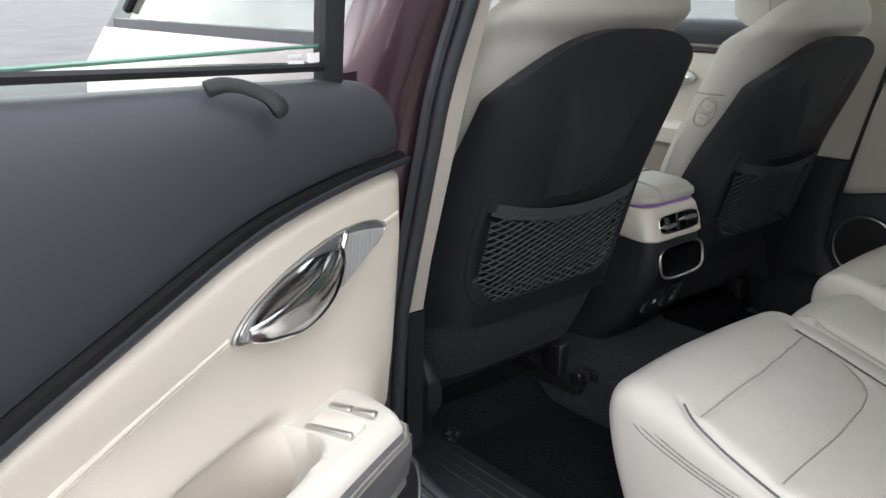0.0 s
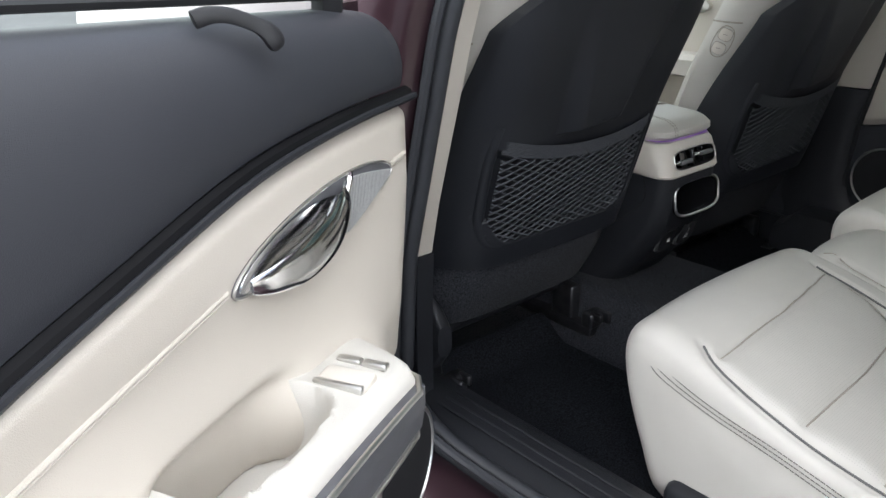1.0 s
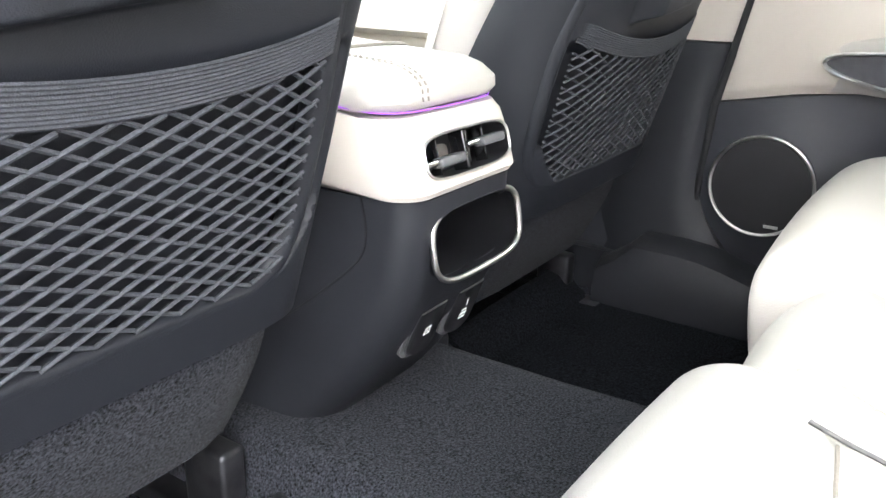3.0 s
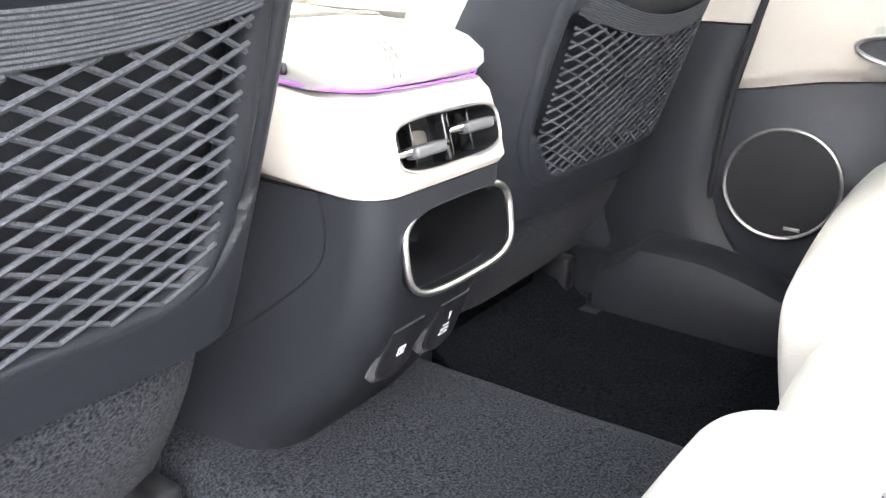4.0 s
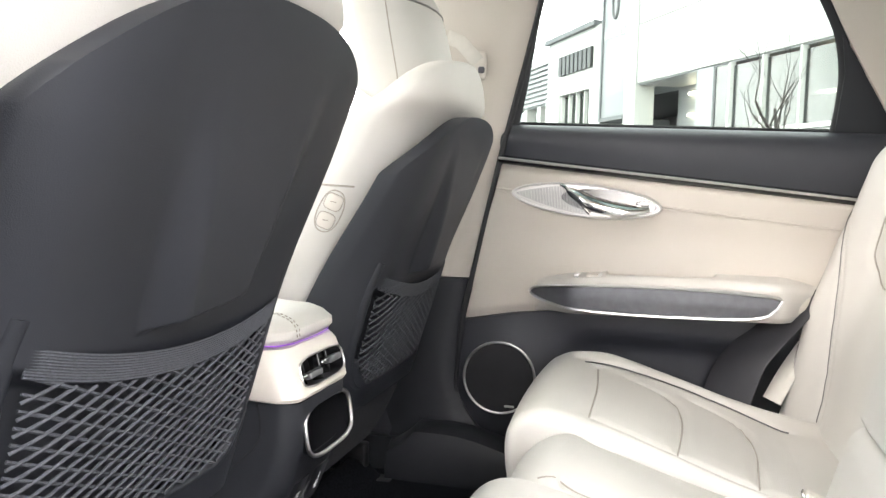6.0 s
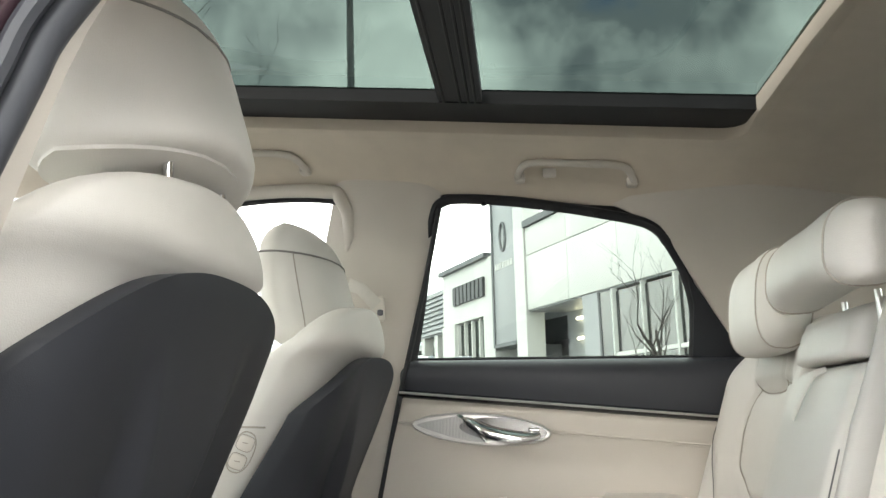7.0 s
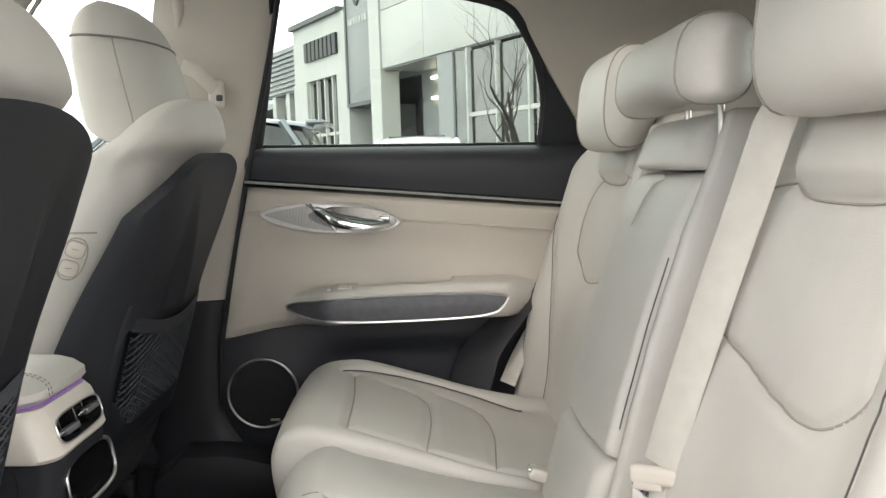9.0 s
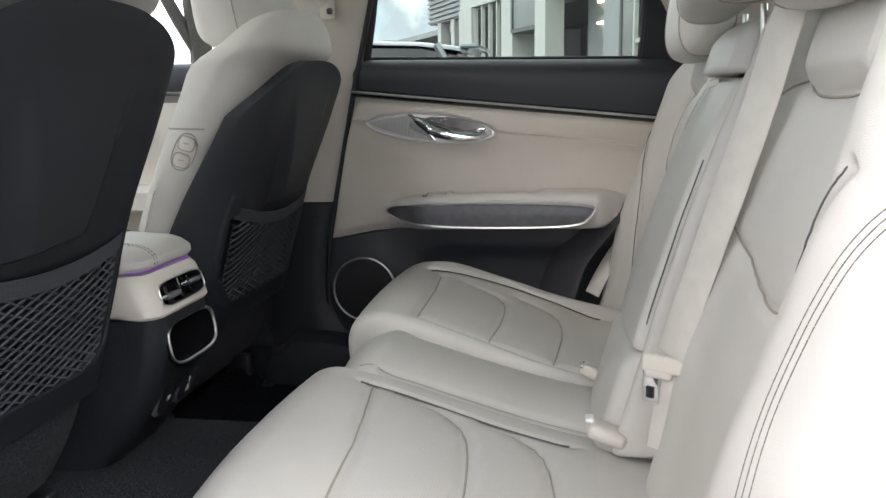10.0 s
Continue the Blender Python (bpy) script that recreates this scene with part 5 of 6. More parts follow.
# ---- rear bench ----
def cushion_profile(v):
    """(y, z) from the rear over the nose and down the front face; v from 0 to 1."""
    pts = [(-0.80, 0.50), (-0.70, 0.512), (-0.60, 0.532), (-0.50, 0.560), (-0.42, 0.584), (-0.35, 0.600), (-0.315, 0.603), (-0.286, 0.592), (-0.268, 0.568), (-0.264, 0.53), (-0.278, 0.47), (-0.305, 0.40), (-0.335, 0.335), (-0.38, 0.31)]
    return smooth([(0, y, z) for y, z in pts], v)


def build_cushion(x0, x1, name, parent, lines, material, label, nose=0.0, drop=0.0, side=0, round_left=0.03, round_right=0.03, puff=0.008, perf=None):
    nx, nv = int((x1 - x0) / 0.0045) + 1, 120
    prof = [(p[1], p[2]) for p in cushion_profile(nv)]
    P = np.array(prof)
    T = np.gradient(P, axis=0)
    T /= np.linalg.norm(T, axis=1)[:, None]
    N = np.stack([-T[:, 1], T[:, 0]], axis=1)
    N = np.where((N[:, 1:2] < 0) & (np.arange(nv)[:, None] < 60), -N, N)
    if N[40, 1] < 0:
        N = -N
    xs = np.linspace(0, 1, nx)
    xs = x0 + (x1 - x0) * (0.5 - 0.5 * np.cos(np.pi * xs)) * 0.35 + (x1 - x0) * xs * 0.65
    X = np.repeat(xs[:, None], nv, axis=1)
    Y = np.repeat(P[:, 0][None], nx, axis=0)
    off = -seam_depth(X, Y, lines) * (np.arange(nv)[None] < 95)

    def edge(dist, r):
        k = np.clip(1 - dist / r, 0, 1)
        return r * (1 - np.sqrt(np.clip(1 - k * k, 0, 1)))

    off -= edge(X - x0, round_left) * (1.0 if side >= 0 else 1.0)
    off -= edge(x1 - X, round_right)
    mid = (x0 + x1) / 2
    off += puff * (1 - ((X - mid) / ((x1 - x0) / 2)) ** 2)
    # raised outer bolster
    if side:
        out = (X - mid) * side / ((x1 - x0) / 2)
        off += (0.020 if side > 0 else 0.0) * np.exp(-((out - 0.80) / 0.16) ** 2) * step(-Y, 0.28, 0.40)
        if side < 0:
            off -= 0.004 * step(out, 0.2, 1.0)
    F = np.zeros((nx, nv, 3))
    F[:, :, 0] = X
    F[:, :, 1] = Y + N[None, :, 0] * off + nose * step(Y, -0.42, -0.30)
    F[:, :, 2] = P[:, 1][None] + N[None, :, 1] * off - drop * step(P[:, 1][None], 0.45, 0.56)
    B = F.copy()
    B[:, :, 1] = -0.62 - 0.1 * np.linspace(1, 0, nv)[None]
    B[:, :, 2] = np.minimum(F[:, :, 2] - 0.02, 0.34)
    ob = part(name, slab(F, B), material, parent, label, sharp=70)
    if perf:
        ob.data.materials.append(perforated)
        to = INVERSE[ob.name].inverted()
        for f in ob.data.polygons:
            c = to @ f.center
            if perf[0] < c.x < perf[1] and -0.70 < c.y < perf[2] and f.normal.z > 0.4:
                f.material_index = 1

    def at(x, y, lift=0.0):
        i = int(np.clip(np.searchsorted(xs, x) - 1, 0, nx - 2))
        f = (x - xs[i]) / (xs[i + 1] - xs[i])
        z = [float(np.interp(y, F[k, :70, 1], F[k, :70, 2])) for k in (i, i + 1)]
        return (x, y, z[0] * (1 - f) + z[1] * f + lift)
    return ob, at


def curve2(pts, n=24):
    return [(p[0], p[1]) for p in smooth([(x, y, 0) for x, y in pts], n)]


def build_bench():
    t = thing("rear_bench", "cream leather three-seat rear bench with headrests", "rear seat", (0, -0.6, 0.32))
    part("bench_base", rbox((0, -0.58, 0.335), (1.16, 0.40, 0.10), 0.02), dark_hard, t)
    for s in (-1, 1):
        if s > 0:
            lines = [curve2([(0.172, -0.386), (0.33, -0.386), (0.490, -0.376)]),
                     curve2([(0.156, -0.518), (0.22, -0.523), (0.32, -0.528), (0.41, -0.520), (0.458, -0.488), (0.476, -0.435)]),
                     curve2([(0.152, -0.632), (0.22, -0.638), (0.32, -0.643), (0.42, -0.632), (0.470, -0.598), (0.490, -0.545)]),
                     curve2([(0.508, -0.350), (0.516, -0.38), (0.528, -0.50), (0.525, -0.62), (0.50, -0.72)]),
                     curve2([(0.172, -0.386), (0.160, -0.45), (0.150, -0.58), (0.150, -0.72)])]
        else:
            lines = [curve2([(-0.150, -0.385), (-0.33, -0.408), (-0.515, -0.416)]),
                     curve2([(-0.152, -0.428), (-0.160, -0.474), (-0.190, -0.514), (-0.250, -0.535), (-0.36, -0.547), (-0.525, -0.550)]),
                     curve2([(-0.156, -0.548), (-0.166, -0.592), (-0.202, -0.627), (-0.275, -0.645), (-0.38, -0.655), (-0.53, -0.655)]),
                     curve2([(-0.517, -0.388), (-0.534, -0.43), (-0.541, -0.55), (-0.537, -0.74)]),
                     curve2([(-0.140, -0.366), (-0.143, -0.40), (-0.146, -0.52), (-0.150, -0.665)])]
        a, b = (0.130, 0.602) if s > 0 else (-0.557, -0.090)
        ob, at = build_cushion(a, b, "cushion", t, lines, leather, "cream perforated leather seat cushion", side=s, round_left=0.042 if s < 0 else 0.02, round_right=0.02 if s < 0 else 0.055, drop=-0.024 if s > 0 else -0.004, perf=(0.165, 0.505, -0.388) if s > 0 else (-0.530, -0.130, -0.416))
        for k, l in enumerate(lines):
            if k < 3:
                part("seam", tube([at(x, y, 0.0005) for x, y in l], 0.0015, 5), thread_and_shade, ob)
        for k in (3, 4):
            if k == 4 and s > 0:
                continue
            part("piping", tube([at(x, y, 0.0035) for x, y in lines[k]], 0.0017, 6), piping_and_gap, ob, "dark contrast piping")
        # double stitching on the outer flank
        fx = 0.604 if s > 0 else 0.560
        for d in (0.0, 0.007, 0.014):
            pts = smooth([(s * (fx - 0.020 + d * 0.6), -0.316 - d * 0.3, 0.575 - d), (s * (fx - 0.006 + d * 0.4), -0.345, 0.556 - d), (s * (fx - 0.001), -0.43, 0.530 - d), (s * (fx + 0.0005), -0.55, 0.508 - d), (s * (fx + 0.0005), -0.72, 0.468 - d)], 60)
            part("flank_stitch", stitches(pts, 0.0007, length=0.0065, gap=0.0010), sewing_and_shade, ob)
        # flank panel closing the side of the cushion
        rows = []
        for y, zt, zb in ((-0.312, 0.52, 0.42), (-0.318, 0.540, 0.37), (-0.332, 0.556, 0.345), (-0.36, 0.560, 0.335), (-0.42, 0.546, 0.33), (-0.58, 0.500, 0.33), (-0.74, 0.470, 0.34), (-0.80, 0.46, 0.36)):
            rows.append([(s * (px - 0.030 * (zt - pz) / (zt - zb)), y - 0.06 * (zt - pz) * (y > -0.35), pz) for px, pz in ring(fx - 0.052, (zt + zb) / 2, 0.053, (zt - zb) / 2, 5.0, 36)])
        part("cushion_flank", loft(rows), leather, ob)
        # black disc low on the flank paints the dark of an oval access hole
        part("flank_hole_shade", loft([[(s * (fx - 0.018 + d), -0.53 + 0.045 * math.cos(a_) * k, 0.392 + 0.026 * math.sin(a_) * k) for a_ in np.linspace(0, 2 * math.pi, 25)[:-1]] for d, k in ((-0.01, 1.0), (0.0005, 1.0), (0.001, 0.92))]), rubber, ob, "black oval disc in place of a shaded access hole")
    mid_lines = [curve2([(-0.072, -0.345), (-0.066, -0.42), (-0.066, -0.58), (-0.072, -0.74)])]
    ob, at = build_cushion(-0.092, 0.134, "cushion", t, mid_lines, leather, "cream leather middle seat cushion", nose=-0.045, drop=0.006, round_left=0.022, round_right=0.022, puff=0.016)
    part("seam", tube([at(x, y, 0.0) for x, y in curve2([(-0.072, -0.345), (-0.066, -0.42), (-0.066, -0.58), (-0.072, -0.72)])], 0.0014, 5), thread_and_shade, ob)

    # backrests
    def back_y(z):
        return -0.752 - 0.245 * (z - 0.52)

    def build_back(x0, x1, z0, z1, name, label, lines, face, proud, dz=lambda x: 0.0, material=leather, r=0.028, pars=None):
        nx, nz = int((x1 - x0) / 0.005) + 1, int((z1 - z0) / 0.005) + 1
        u = np.linspace(0, 1, nx)
        u = 0.6 * u + 0.4 * (0.5 - 0.5 * np.cos(np.pi * u))
        v = np.linspace(0, 1, nz)
        v = 0.6 * v + 0.4 * (0.5 - 0.5 * np.cos(np.pi * v))
        X, Z = np.meshgrid(x0 + (x1 - x0) * u, z0 + (z1 - z0) * v, indexing="ij")

        def edge(dist, rr):
            k = np.clip(1 - dist / rr, 0, 1)
            return rr * (1 - np.sqrt(np.clip(1 - k * k, 0, 1)))

        off = proud + face(X, Z) - seam_depth(X, Z, lines) - edge(X - x0, r) - edge(x1 - X, r) - edge(z1 - Z, r * 1.3) - edge(Z - z0, r * 0.6)
        Z2 = Z + dz(X) * step(v, 0.55, 1.0)[None]
        F = np.stack([X, back_y(Z) + off, Z2], axis=2)
        B = np.stack([X, back_y(Z) - 0.105, Z2], axis=2)
        ob = part(name, slab(F, B), material, pars or t, label, sharp=70)

        def at(x, z, lift=0.0):
            i = int(np.clip(np.searchsorted(X[:, 0], x) - 1, 0, nx - 2))
            f = (x - X[i, 0]) / (X[i + 1, 0] - X[i, 0])
            yy = [float(np.interp(z, Z[k], F[k, :, 1])) for k in (i, i + 1)]
            zz = [float(np.interp(z, Z[k], F[k, :, 2])) for k in (i, i + 1)]
            return (x, yy[0] * (1 - f) + yy[1] * f + lift, zz[0] * (1 - f) + zz[1] * f)
        return ob, at

    for s in (-1, 1):
        c = 0.42 if s > 0 else -0.455

        def face(X, Z, s=s, c=c):
            q = (X - c) * s
            bol = (0.060 if s > 0 else 0.046) * np.exp(-((q - (0.215 if s > 0 else 0.195)) / 0.072) ** 2) + 0.018 * np.exp(-((q + 0.205) / 0.05) ** 2)
            pad = 0.012 * (1 - step(abs(q), 0.105, 0.125)) * step(Z, 1.00, 1.03)
            return bol + pad + 0.010 * np.exp(-((Z - 0.72) / 0.10) ** 2) - 0.028

        shield = curve2([(s * a_, z_) for a_, z_ in ((0.515, 1.002), (0.541, 0.979), (0.555, 0.938), (0.556, 0.895), (0.548, 0.850), (0.500, 0.812), (0.455, 0.802), (0.400, 0.807), (0.347, 0.818), (0.278, 0.842), (0.225, 0.875), (0.205, 0.92), (0.225, 0.97), (0.285, 1.004), (0.33, 1.012))], 80)
        padl = curve2([(s * a_, z_) for a_, z_ in ((0.520, 1.080), (0.528, 1.030), (0.508, 1.001), (0.42, 0.995), (0.345, 1.001), (0.322, 1.030), (0.328, 1.080))], 40)
        pipe = curve2([(s * a_, z_) for a_, z_ in ((0.656, 0.975), (0.645, 0.95), (0.628, 0.908), (0.606, 0.844), (0.575, 0.747), (0.555, 0.64), (0.545, 0.54))], 40)
        sew = curve2([(s * a_, z_) for a_, z_ in ((0.716, 0.97) if s < 0 else (0.690, 0.985), (0.708, 0.945) if s < 0 else (0.684, 0.945), (0.697, 0.889) if s < 0 else (0.676, 0.889), (0.690, 0.80) if s < 0 else (0.666, 0.80), (0.700, 0.70) if s < 0 else (0.65, 0.70), (0.704, 0.58) if s < 0 else (0.64, 0.58))], 50)
        lines = [shield, padl, pipe]
        x0, x1 = (0.170, 0.722) if s > 0 else (-0.735, -0.170)
        ob, at = build_back(x0, x1, 0.50, 1.118, "backrest", "cream leather seat back with shield-shaped insert", lines, face, 0.0, dz=lambda X, s=s, c=c: -0.10 * step((X - c) * s, 0.10, 0.30), r=0.035)
        # outlines darker than the leather, with the crease's shade put into their colour
        part("seam", tube([at(x, z, 0.0008) for x, z in shield], 0.0015, 5), thread_and_shade, ob)
        part("seam", tube([at(x, z, 0.0008) for x, z in padl], 0.0015, 5), thread_and_shade, ob)
        part("piping", tube([at(x, z, 0.0072) for x, z in pipe], 0.0009, 6), piping_and_gap, ob, "dark contrast piping")
        for d in (0.0, 0.0055, 0.011):
            pts = [at(x + s * (d - 0.015), z, 0.0004) for x, z in sew]
            part("bolster_stitch", stitches(pts, 0.00045, length=0.0090, gap=0.0006), sewing_and_shade, ob)
    # middle back: folding armrest with strap, pad above, flap below
    ramp = [(0.5, 0.044), (0.65, 0.040), (0.72, 0.040), (0.84, 0.034), (0.95, 0.022), (1.04, 0.004), (1.1, 0.0)]
    flat = lambda X, Z: 0.010 * np.exp(-((X + 0.005) / 0.12) ** 2) - 0.010 + interp(Z, ramp)
    strip = lambda X, Z: 0.75 * interp(Z, ramp)
    ob, at = build_back(-0.148, 0.128, 0.66, 1.022, "folding_armrest", "cream leather fold-down centre armrest", [], flat, 0.008, r=0.016)
    part("pull_strap", ribbon([at(-0.018, 1.018, 0.002), at(-0.012, 1.012, 0.010), at(-0.006, 0.99, 0.011), at(0.0, 0.965, 0.011), at(0.006, 0.955, 0.010)], 0.022, 0.003, (1, 0, 0.25)), leather, ob, "cream pull strap")
    build_back(-0.135, 0.118, 1.026, 1.098, "top_pad", "cream leather pad above the armrest", [], flat, 0.022, r=0.024)
    build_back(-0.145, 0.125, 0.50, 0.658, "lower_pad", "cream leather pad below the armrest", [], flat, 0.014, r=0.022)
    build_back(-0.172, -0.150, 0.52, 1.10, "side_strip", "cream leather strip beside the armrest", [], strip, -0.002, r=0.008)
    build_back(0.130, 0.172, 0.52, 1.10, "side_strip", "cream leather strip beside the armrest", [], strip, -0.004, r=0.008)
    # solid dark cord paints the shade of the slit beside the armrest
    part("armrest_gap_shade", tube([(-0.1490, back_y(z) + 0.002 + 0.75 * float(interp(z, ramp)), z) for z in np.linspace(0.70, 0.918, 14)], 0.0011, 6), piping_and_gap, t, "dark cord in place of the shaded gap beside the armrest")

    # headrests
    def build_headrest(c, w, h, z0, name, label, y0, arch=0.0):
        rings = []
        for k in range(40):
            u = 0.5 - 0.5 * math.cos(math.pi * k / 39)
            x = c - w + 2 * w * u
            e = max(0.05, (1 - abs(2 * u - 1) ** 5) ** 0.5)
            row = []
            for q in range(32):
                a = 2 * math.pi * q / 32
                cc, ss = math.cos(a), math.sin(a)
                yy = 0.052 * e * math.copysign(abs(cc) ** 0.75, cc)
                zz = h * (0.45 + 0.55 * e) * math.copysign(abs(ss) ** 0.75, ss)
                if arch and zz < 0:
                    zz *= 1 - arch * (1 - ((x - c) / w) ** 2)
                row.append((x, y0 + yy + 0.10 * zz * -1 + 0.012 * ((x - c) / w) ** 2, z0 + zz + 0.014 * (1 - ((x - c) / w) ** 2) * 0))
            rings.append(row)
        hd = part("headrest", loft(rings), leather, t, label)
        for u in (9, 30):
            part("headrest_seam", tube(rings[u], 0.0020, 6, closed=True), thread_and_shade, hd)
        for sx in (-0.06, 0.06):
            part("headrest_post", tube([(c + sx, y0 - 0.03, z0 - h - 0.05), (c + sx, y0 - 0.028, z0 - h + 0.02)], 0.0042, 10), satin, hd, "thin metal headrest post")

    build_headrest(-0.485, 0.152, 0.092, 1.165, "headrest", "wide cream leather headrest", -0.895)
    build_headrest(0.315, 0.150, 0.090, 1.148, "headrest", "wide cream leather headrest", -0.885)
    build_headrest(-0.100, 0.178, 0.060, 1.146, "headrest", "small cream leather middle headrest", -0.862, 0.45)
    return back_y


back_y = build_bench()


def build_belts():
    b = thing("seat_belt", "cream seat belt with chrome tongue across the rear backrest", "seat belt", (-0.26, -0.82, 0.65), group="rear seat belts")
    pts = smooth([(-0.352, -0.945, 1.126), (-0.350, -0.908, 1.118), (-0.346, -0.879, 1.085), (-0.306, -0.860, 0.985), (-0.276, -0.829, 0.858), (-0.260, -0.798, 0.74), (-0.254, -0.786, 0.69)], 40)
    twist = [Vector((0.95, 0.25, 0.1)).lerp(Vector((0.78, 0.56, 0.05)), min(1.0, k / 24)) for k in range(40)]
    part("webbing", ribbon(pts, 0.048, 0.0020, twist), webbing, b)
    low = smooth([(-0.254, -0.790, 0.685), (-0.256, -0.784, 0.63), (-0.258, -0.776, 0.57)], 12)
    part("lower_webbing", ribbon(low, 0.036, 0.0020, (0.5, 0.8, 0.05)), webbing, b)
    turn = Matrix.Rotation(radians(60), 3, "Z")
    guide = rbox((-0.256, -0.782, 0.679), (0.066, 0.013, 0.022), 0.006, 4, turn=turn)
    rbox((-0.250, -0.772, 0.669), (0.036, 0.012, 0.018), 0.005, 4, turn=turn, bm=guide)
    tg = part("tongue", guide, cream_plastic, b, "cream plastic belt guide")
    part("tongue_plate", rbox((-0.247, -0.764, 0.648), (0.022, 0.004, 0.040), 0.0015, turn=turn), chrome, tg, "chrome tongue plate")
    part("tongue_hole", rbox((-0.2488, -0.7630, 0.642), (0.010, 0.0045, 0.014), 0.0005, turn=turn), rubber, tg)
    # outer belt beside the door
    r = thing("seat_belt", "cream seat belt end with tag beside the door", "seat belt", (0.63, -0.72, 0.5), group="rear seat belts")
    part("webbing", ribbon(smooth([(0.672, -0.815, 0.75), (0.654, -0.780, 0.69), (0.636, -0.742, 0.63), (0.626, -0.718, 0.585), (0.62, -0.704, 0.555)], 24), 0.042, 0.0025, (0.35, 0.6, -0.3)), webbing, r)
    part("belt_tag", ribbon([(0.631, -0.737, 0.615), (0.6245, -0.720, 0.580)], 0.034, 0.0034, (0.35, 0.6, -0.3)), print_white, r, "white printed tag")
    part("dark_webbing", ribbon(smooth([(0.672, -0.775, 0.775), (0.662, -0.72, 0.71), (0.655, -0.65, 0.62), (0.65, -0.62, 0.54)], 20), 0.105, 0.004, (0.3, 0.6, -0.4)), dark_web, r)
    # buckles at the seat joint
    for x, y, z in ((0.098, -0.700, 0.545), (0.122, -0.705, 0.540)):
        k = thing("belt_buckle", "cream belt buckle wrapped in clear film", "belt buckle", (x, y, z), group="belt buckles")
        part("buckle_body", rbox((x, y, z), (0.020, 0.042, 0.020), 0.006, turn=Matrix.Rotation(radians(22), 3, "X")), cream_plastic, k)
        part("buckle_button", rbox((x, y + 0.018, z + 0.011), (0.014, 0.010, 0.006), 0.002, turn=Matrix.Rotation(radians(22), 3, "X")), chrome, k)
    k = thing("belt_buckle", "cream belt buckle tucked in the seat joint", "belt buckle", (-0.16, -0.72, 0.54), group="belt buckles")
    part("buckle_body", rbox((-0.160, -0.715, 0.548), (0.040, 0.055, 0.022), 0.009, turn=Matrix.Rotation(radians(20), 3, "X")), cream_plastic, k)
    part("buckle_button", rbox((-0.155, -0.692, 0.566), (0.020, 0.012, 0.006), 0.002), print_white, k)


build_belts()


# ---- front of the cabin, right side ----
def build_front_door():
    d = thing("door_3", "closed cream front passenger door with window", "car door", (0.7, 0.5, 0.4), kind="structure")
    ys = np.linspace(0.085, 1.05, 40)
    F = [[(0.70 - 0.03 * math.sin(math.pi * k / 15) * (0.6 if k < 8 else 0.3), y, 0.62 + (strip_z(-0.127) + 0.01 - 0.62) * k / 15) for k in range(16)] for y in ys]
    part("middle_panel", slab(F, [[(0.775, p[1], p[2]) for p in r] for r in F]), cream_trim, d)
    F = [[(0.705, y, 0.34 + 0.278 * k / 6) for k in range(7)] for y in ys]
    part("lower_panel", slab(F, [[(0.775, p[1], p[2]) for p in r] for r in F]), dark_door, d)
    F = [[(0.69 - 0.012 * math.sin(math.pi * k / 9) + 0.05 * (k / 9) ** 3, y, 1.03 + 0.07 * math.sin(math.pi / 2 * k / 9)) for k in range(10)] for y in ys]
    part("upper_roll", slab(F, [[(0.775, p[1], p[2]) for p in r] for r in F]), dark_door, d)
    part("trim_strip", tube([(0.684, y, 1.026) for y in ys], 0.004, 6), satin, d)
    rows = [[(x, y, z) for x, z in ((0.70, 0.80), (0.63, 0.80), (0.615, 0.785), (0.62, 0.74), (0.70, 0.72))] for y in np.linspace(0.2, 0.8, 10)]
    part("armrest", loft(rows), leather, d)
    leaf = lens(0.70, 0.948, 0.40, 0.930, 0.033)
    bez = part("handle_bezel", plate(leaf, lambda y, z: 0.684, 0.003, 0.012, 0.002), satin, d)
    part("handle_lever", tube(smooth([(0.675, 0.60, 0.955), (0.665, 0.55, 0.93), (0.662, 0.48, 0.92), (0.675, 0.42, 0.928)], 16), 0.007, 8), chrome, bez)
    sash = [(0.03, 1.10), (0.02, 1.25), (-0.005, 1.40), (0.012, 1.470), (0.05, 1.496), (0.25, 1.500), (0.55, 1.46), (0.80, 1.32), (1.02, 1.12)]
    pts = [(sash_x(p[1]), p[0], p[1]) for p in smooth([(y, z, 0) for y, z in sash], 50)]
    part("window_frame", tube([(x + 0.016, y, z) for x, y, z in pts], 0.012, 8), rubber, d)
    part("window_surround", tube([(x - 0.006, y - (0.012 if y < 0.04 else 0.0), z + (0.012 if z > 1.40 else 0.0)) for x, y, z in pts], 0.017, 10), cream_trim, d, "cream moulded window surround")
    rows = []
    for k in range(12):
        z = 1.08 + 0.418 * k / 11
        yf = float(interp(z, [(1.08, 1.04), (1.32, 0.80), (1.46, 0.55), (1.50, 0.25)]))
        yb = float(interp(z, [(1.08, 0.03), (1.25, 0.02), (1.40, -0.005), (1.50, 0.06)]))
        rows.append([(sash_x(z) + 0.008, yb + (yf - yb) * q / 8, z) for q in range(9)])
    pane = part("window_pane", grid(rows), clear_glass, d)
    pane.visible_shadow = False
    part("outer_skin", loft([[(x, y, z) for x, z in ((0.78, 1.08), (0.83, 1.0), (0.86, 0.7), (0.83, 0.36), (0.78, 0.35))] for y in np.linspace(0.0, 1.1, 12)]), wine, d)
    return d


build_front_door()
# driver's front door, the mirror image
BASE = Matrix.Diagonal((-1, 1, 1, 1))
left_front = build_front_door()
left_front.name = "door_4"
tagged(left_front, "closed cream front driver door with window", "car door")
BASE = Matrix.Identity(4)


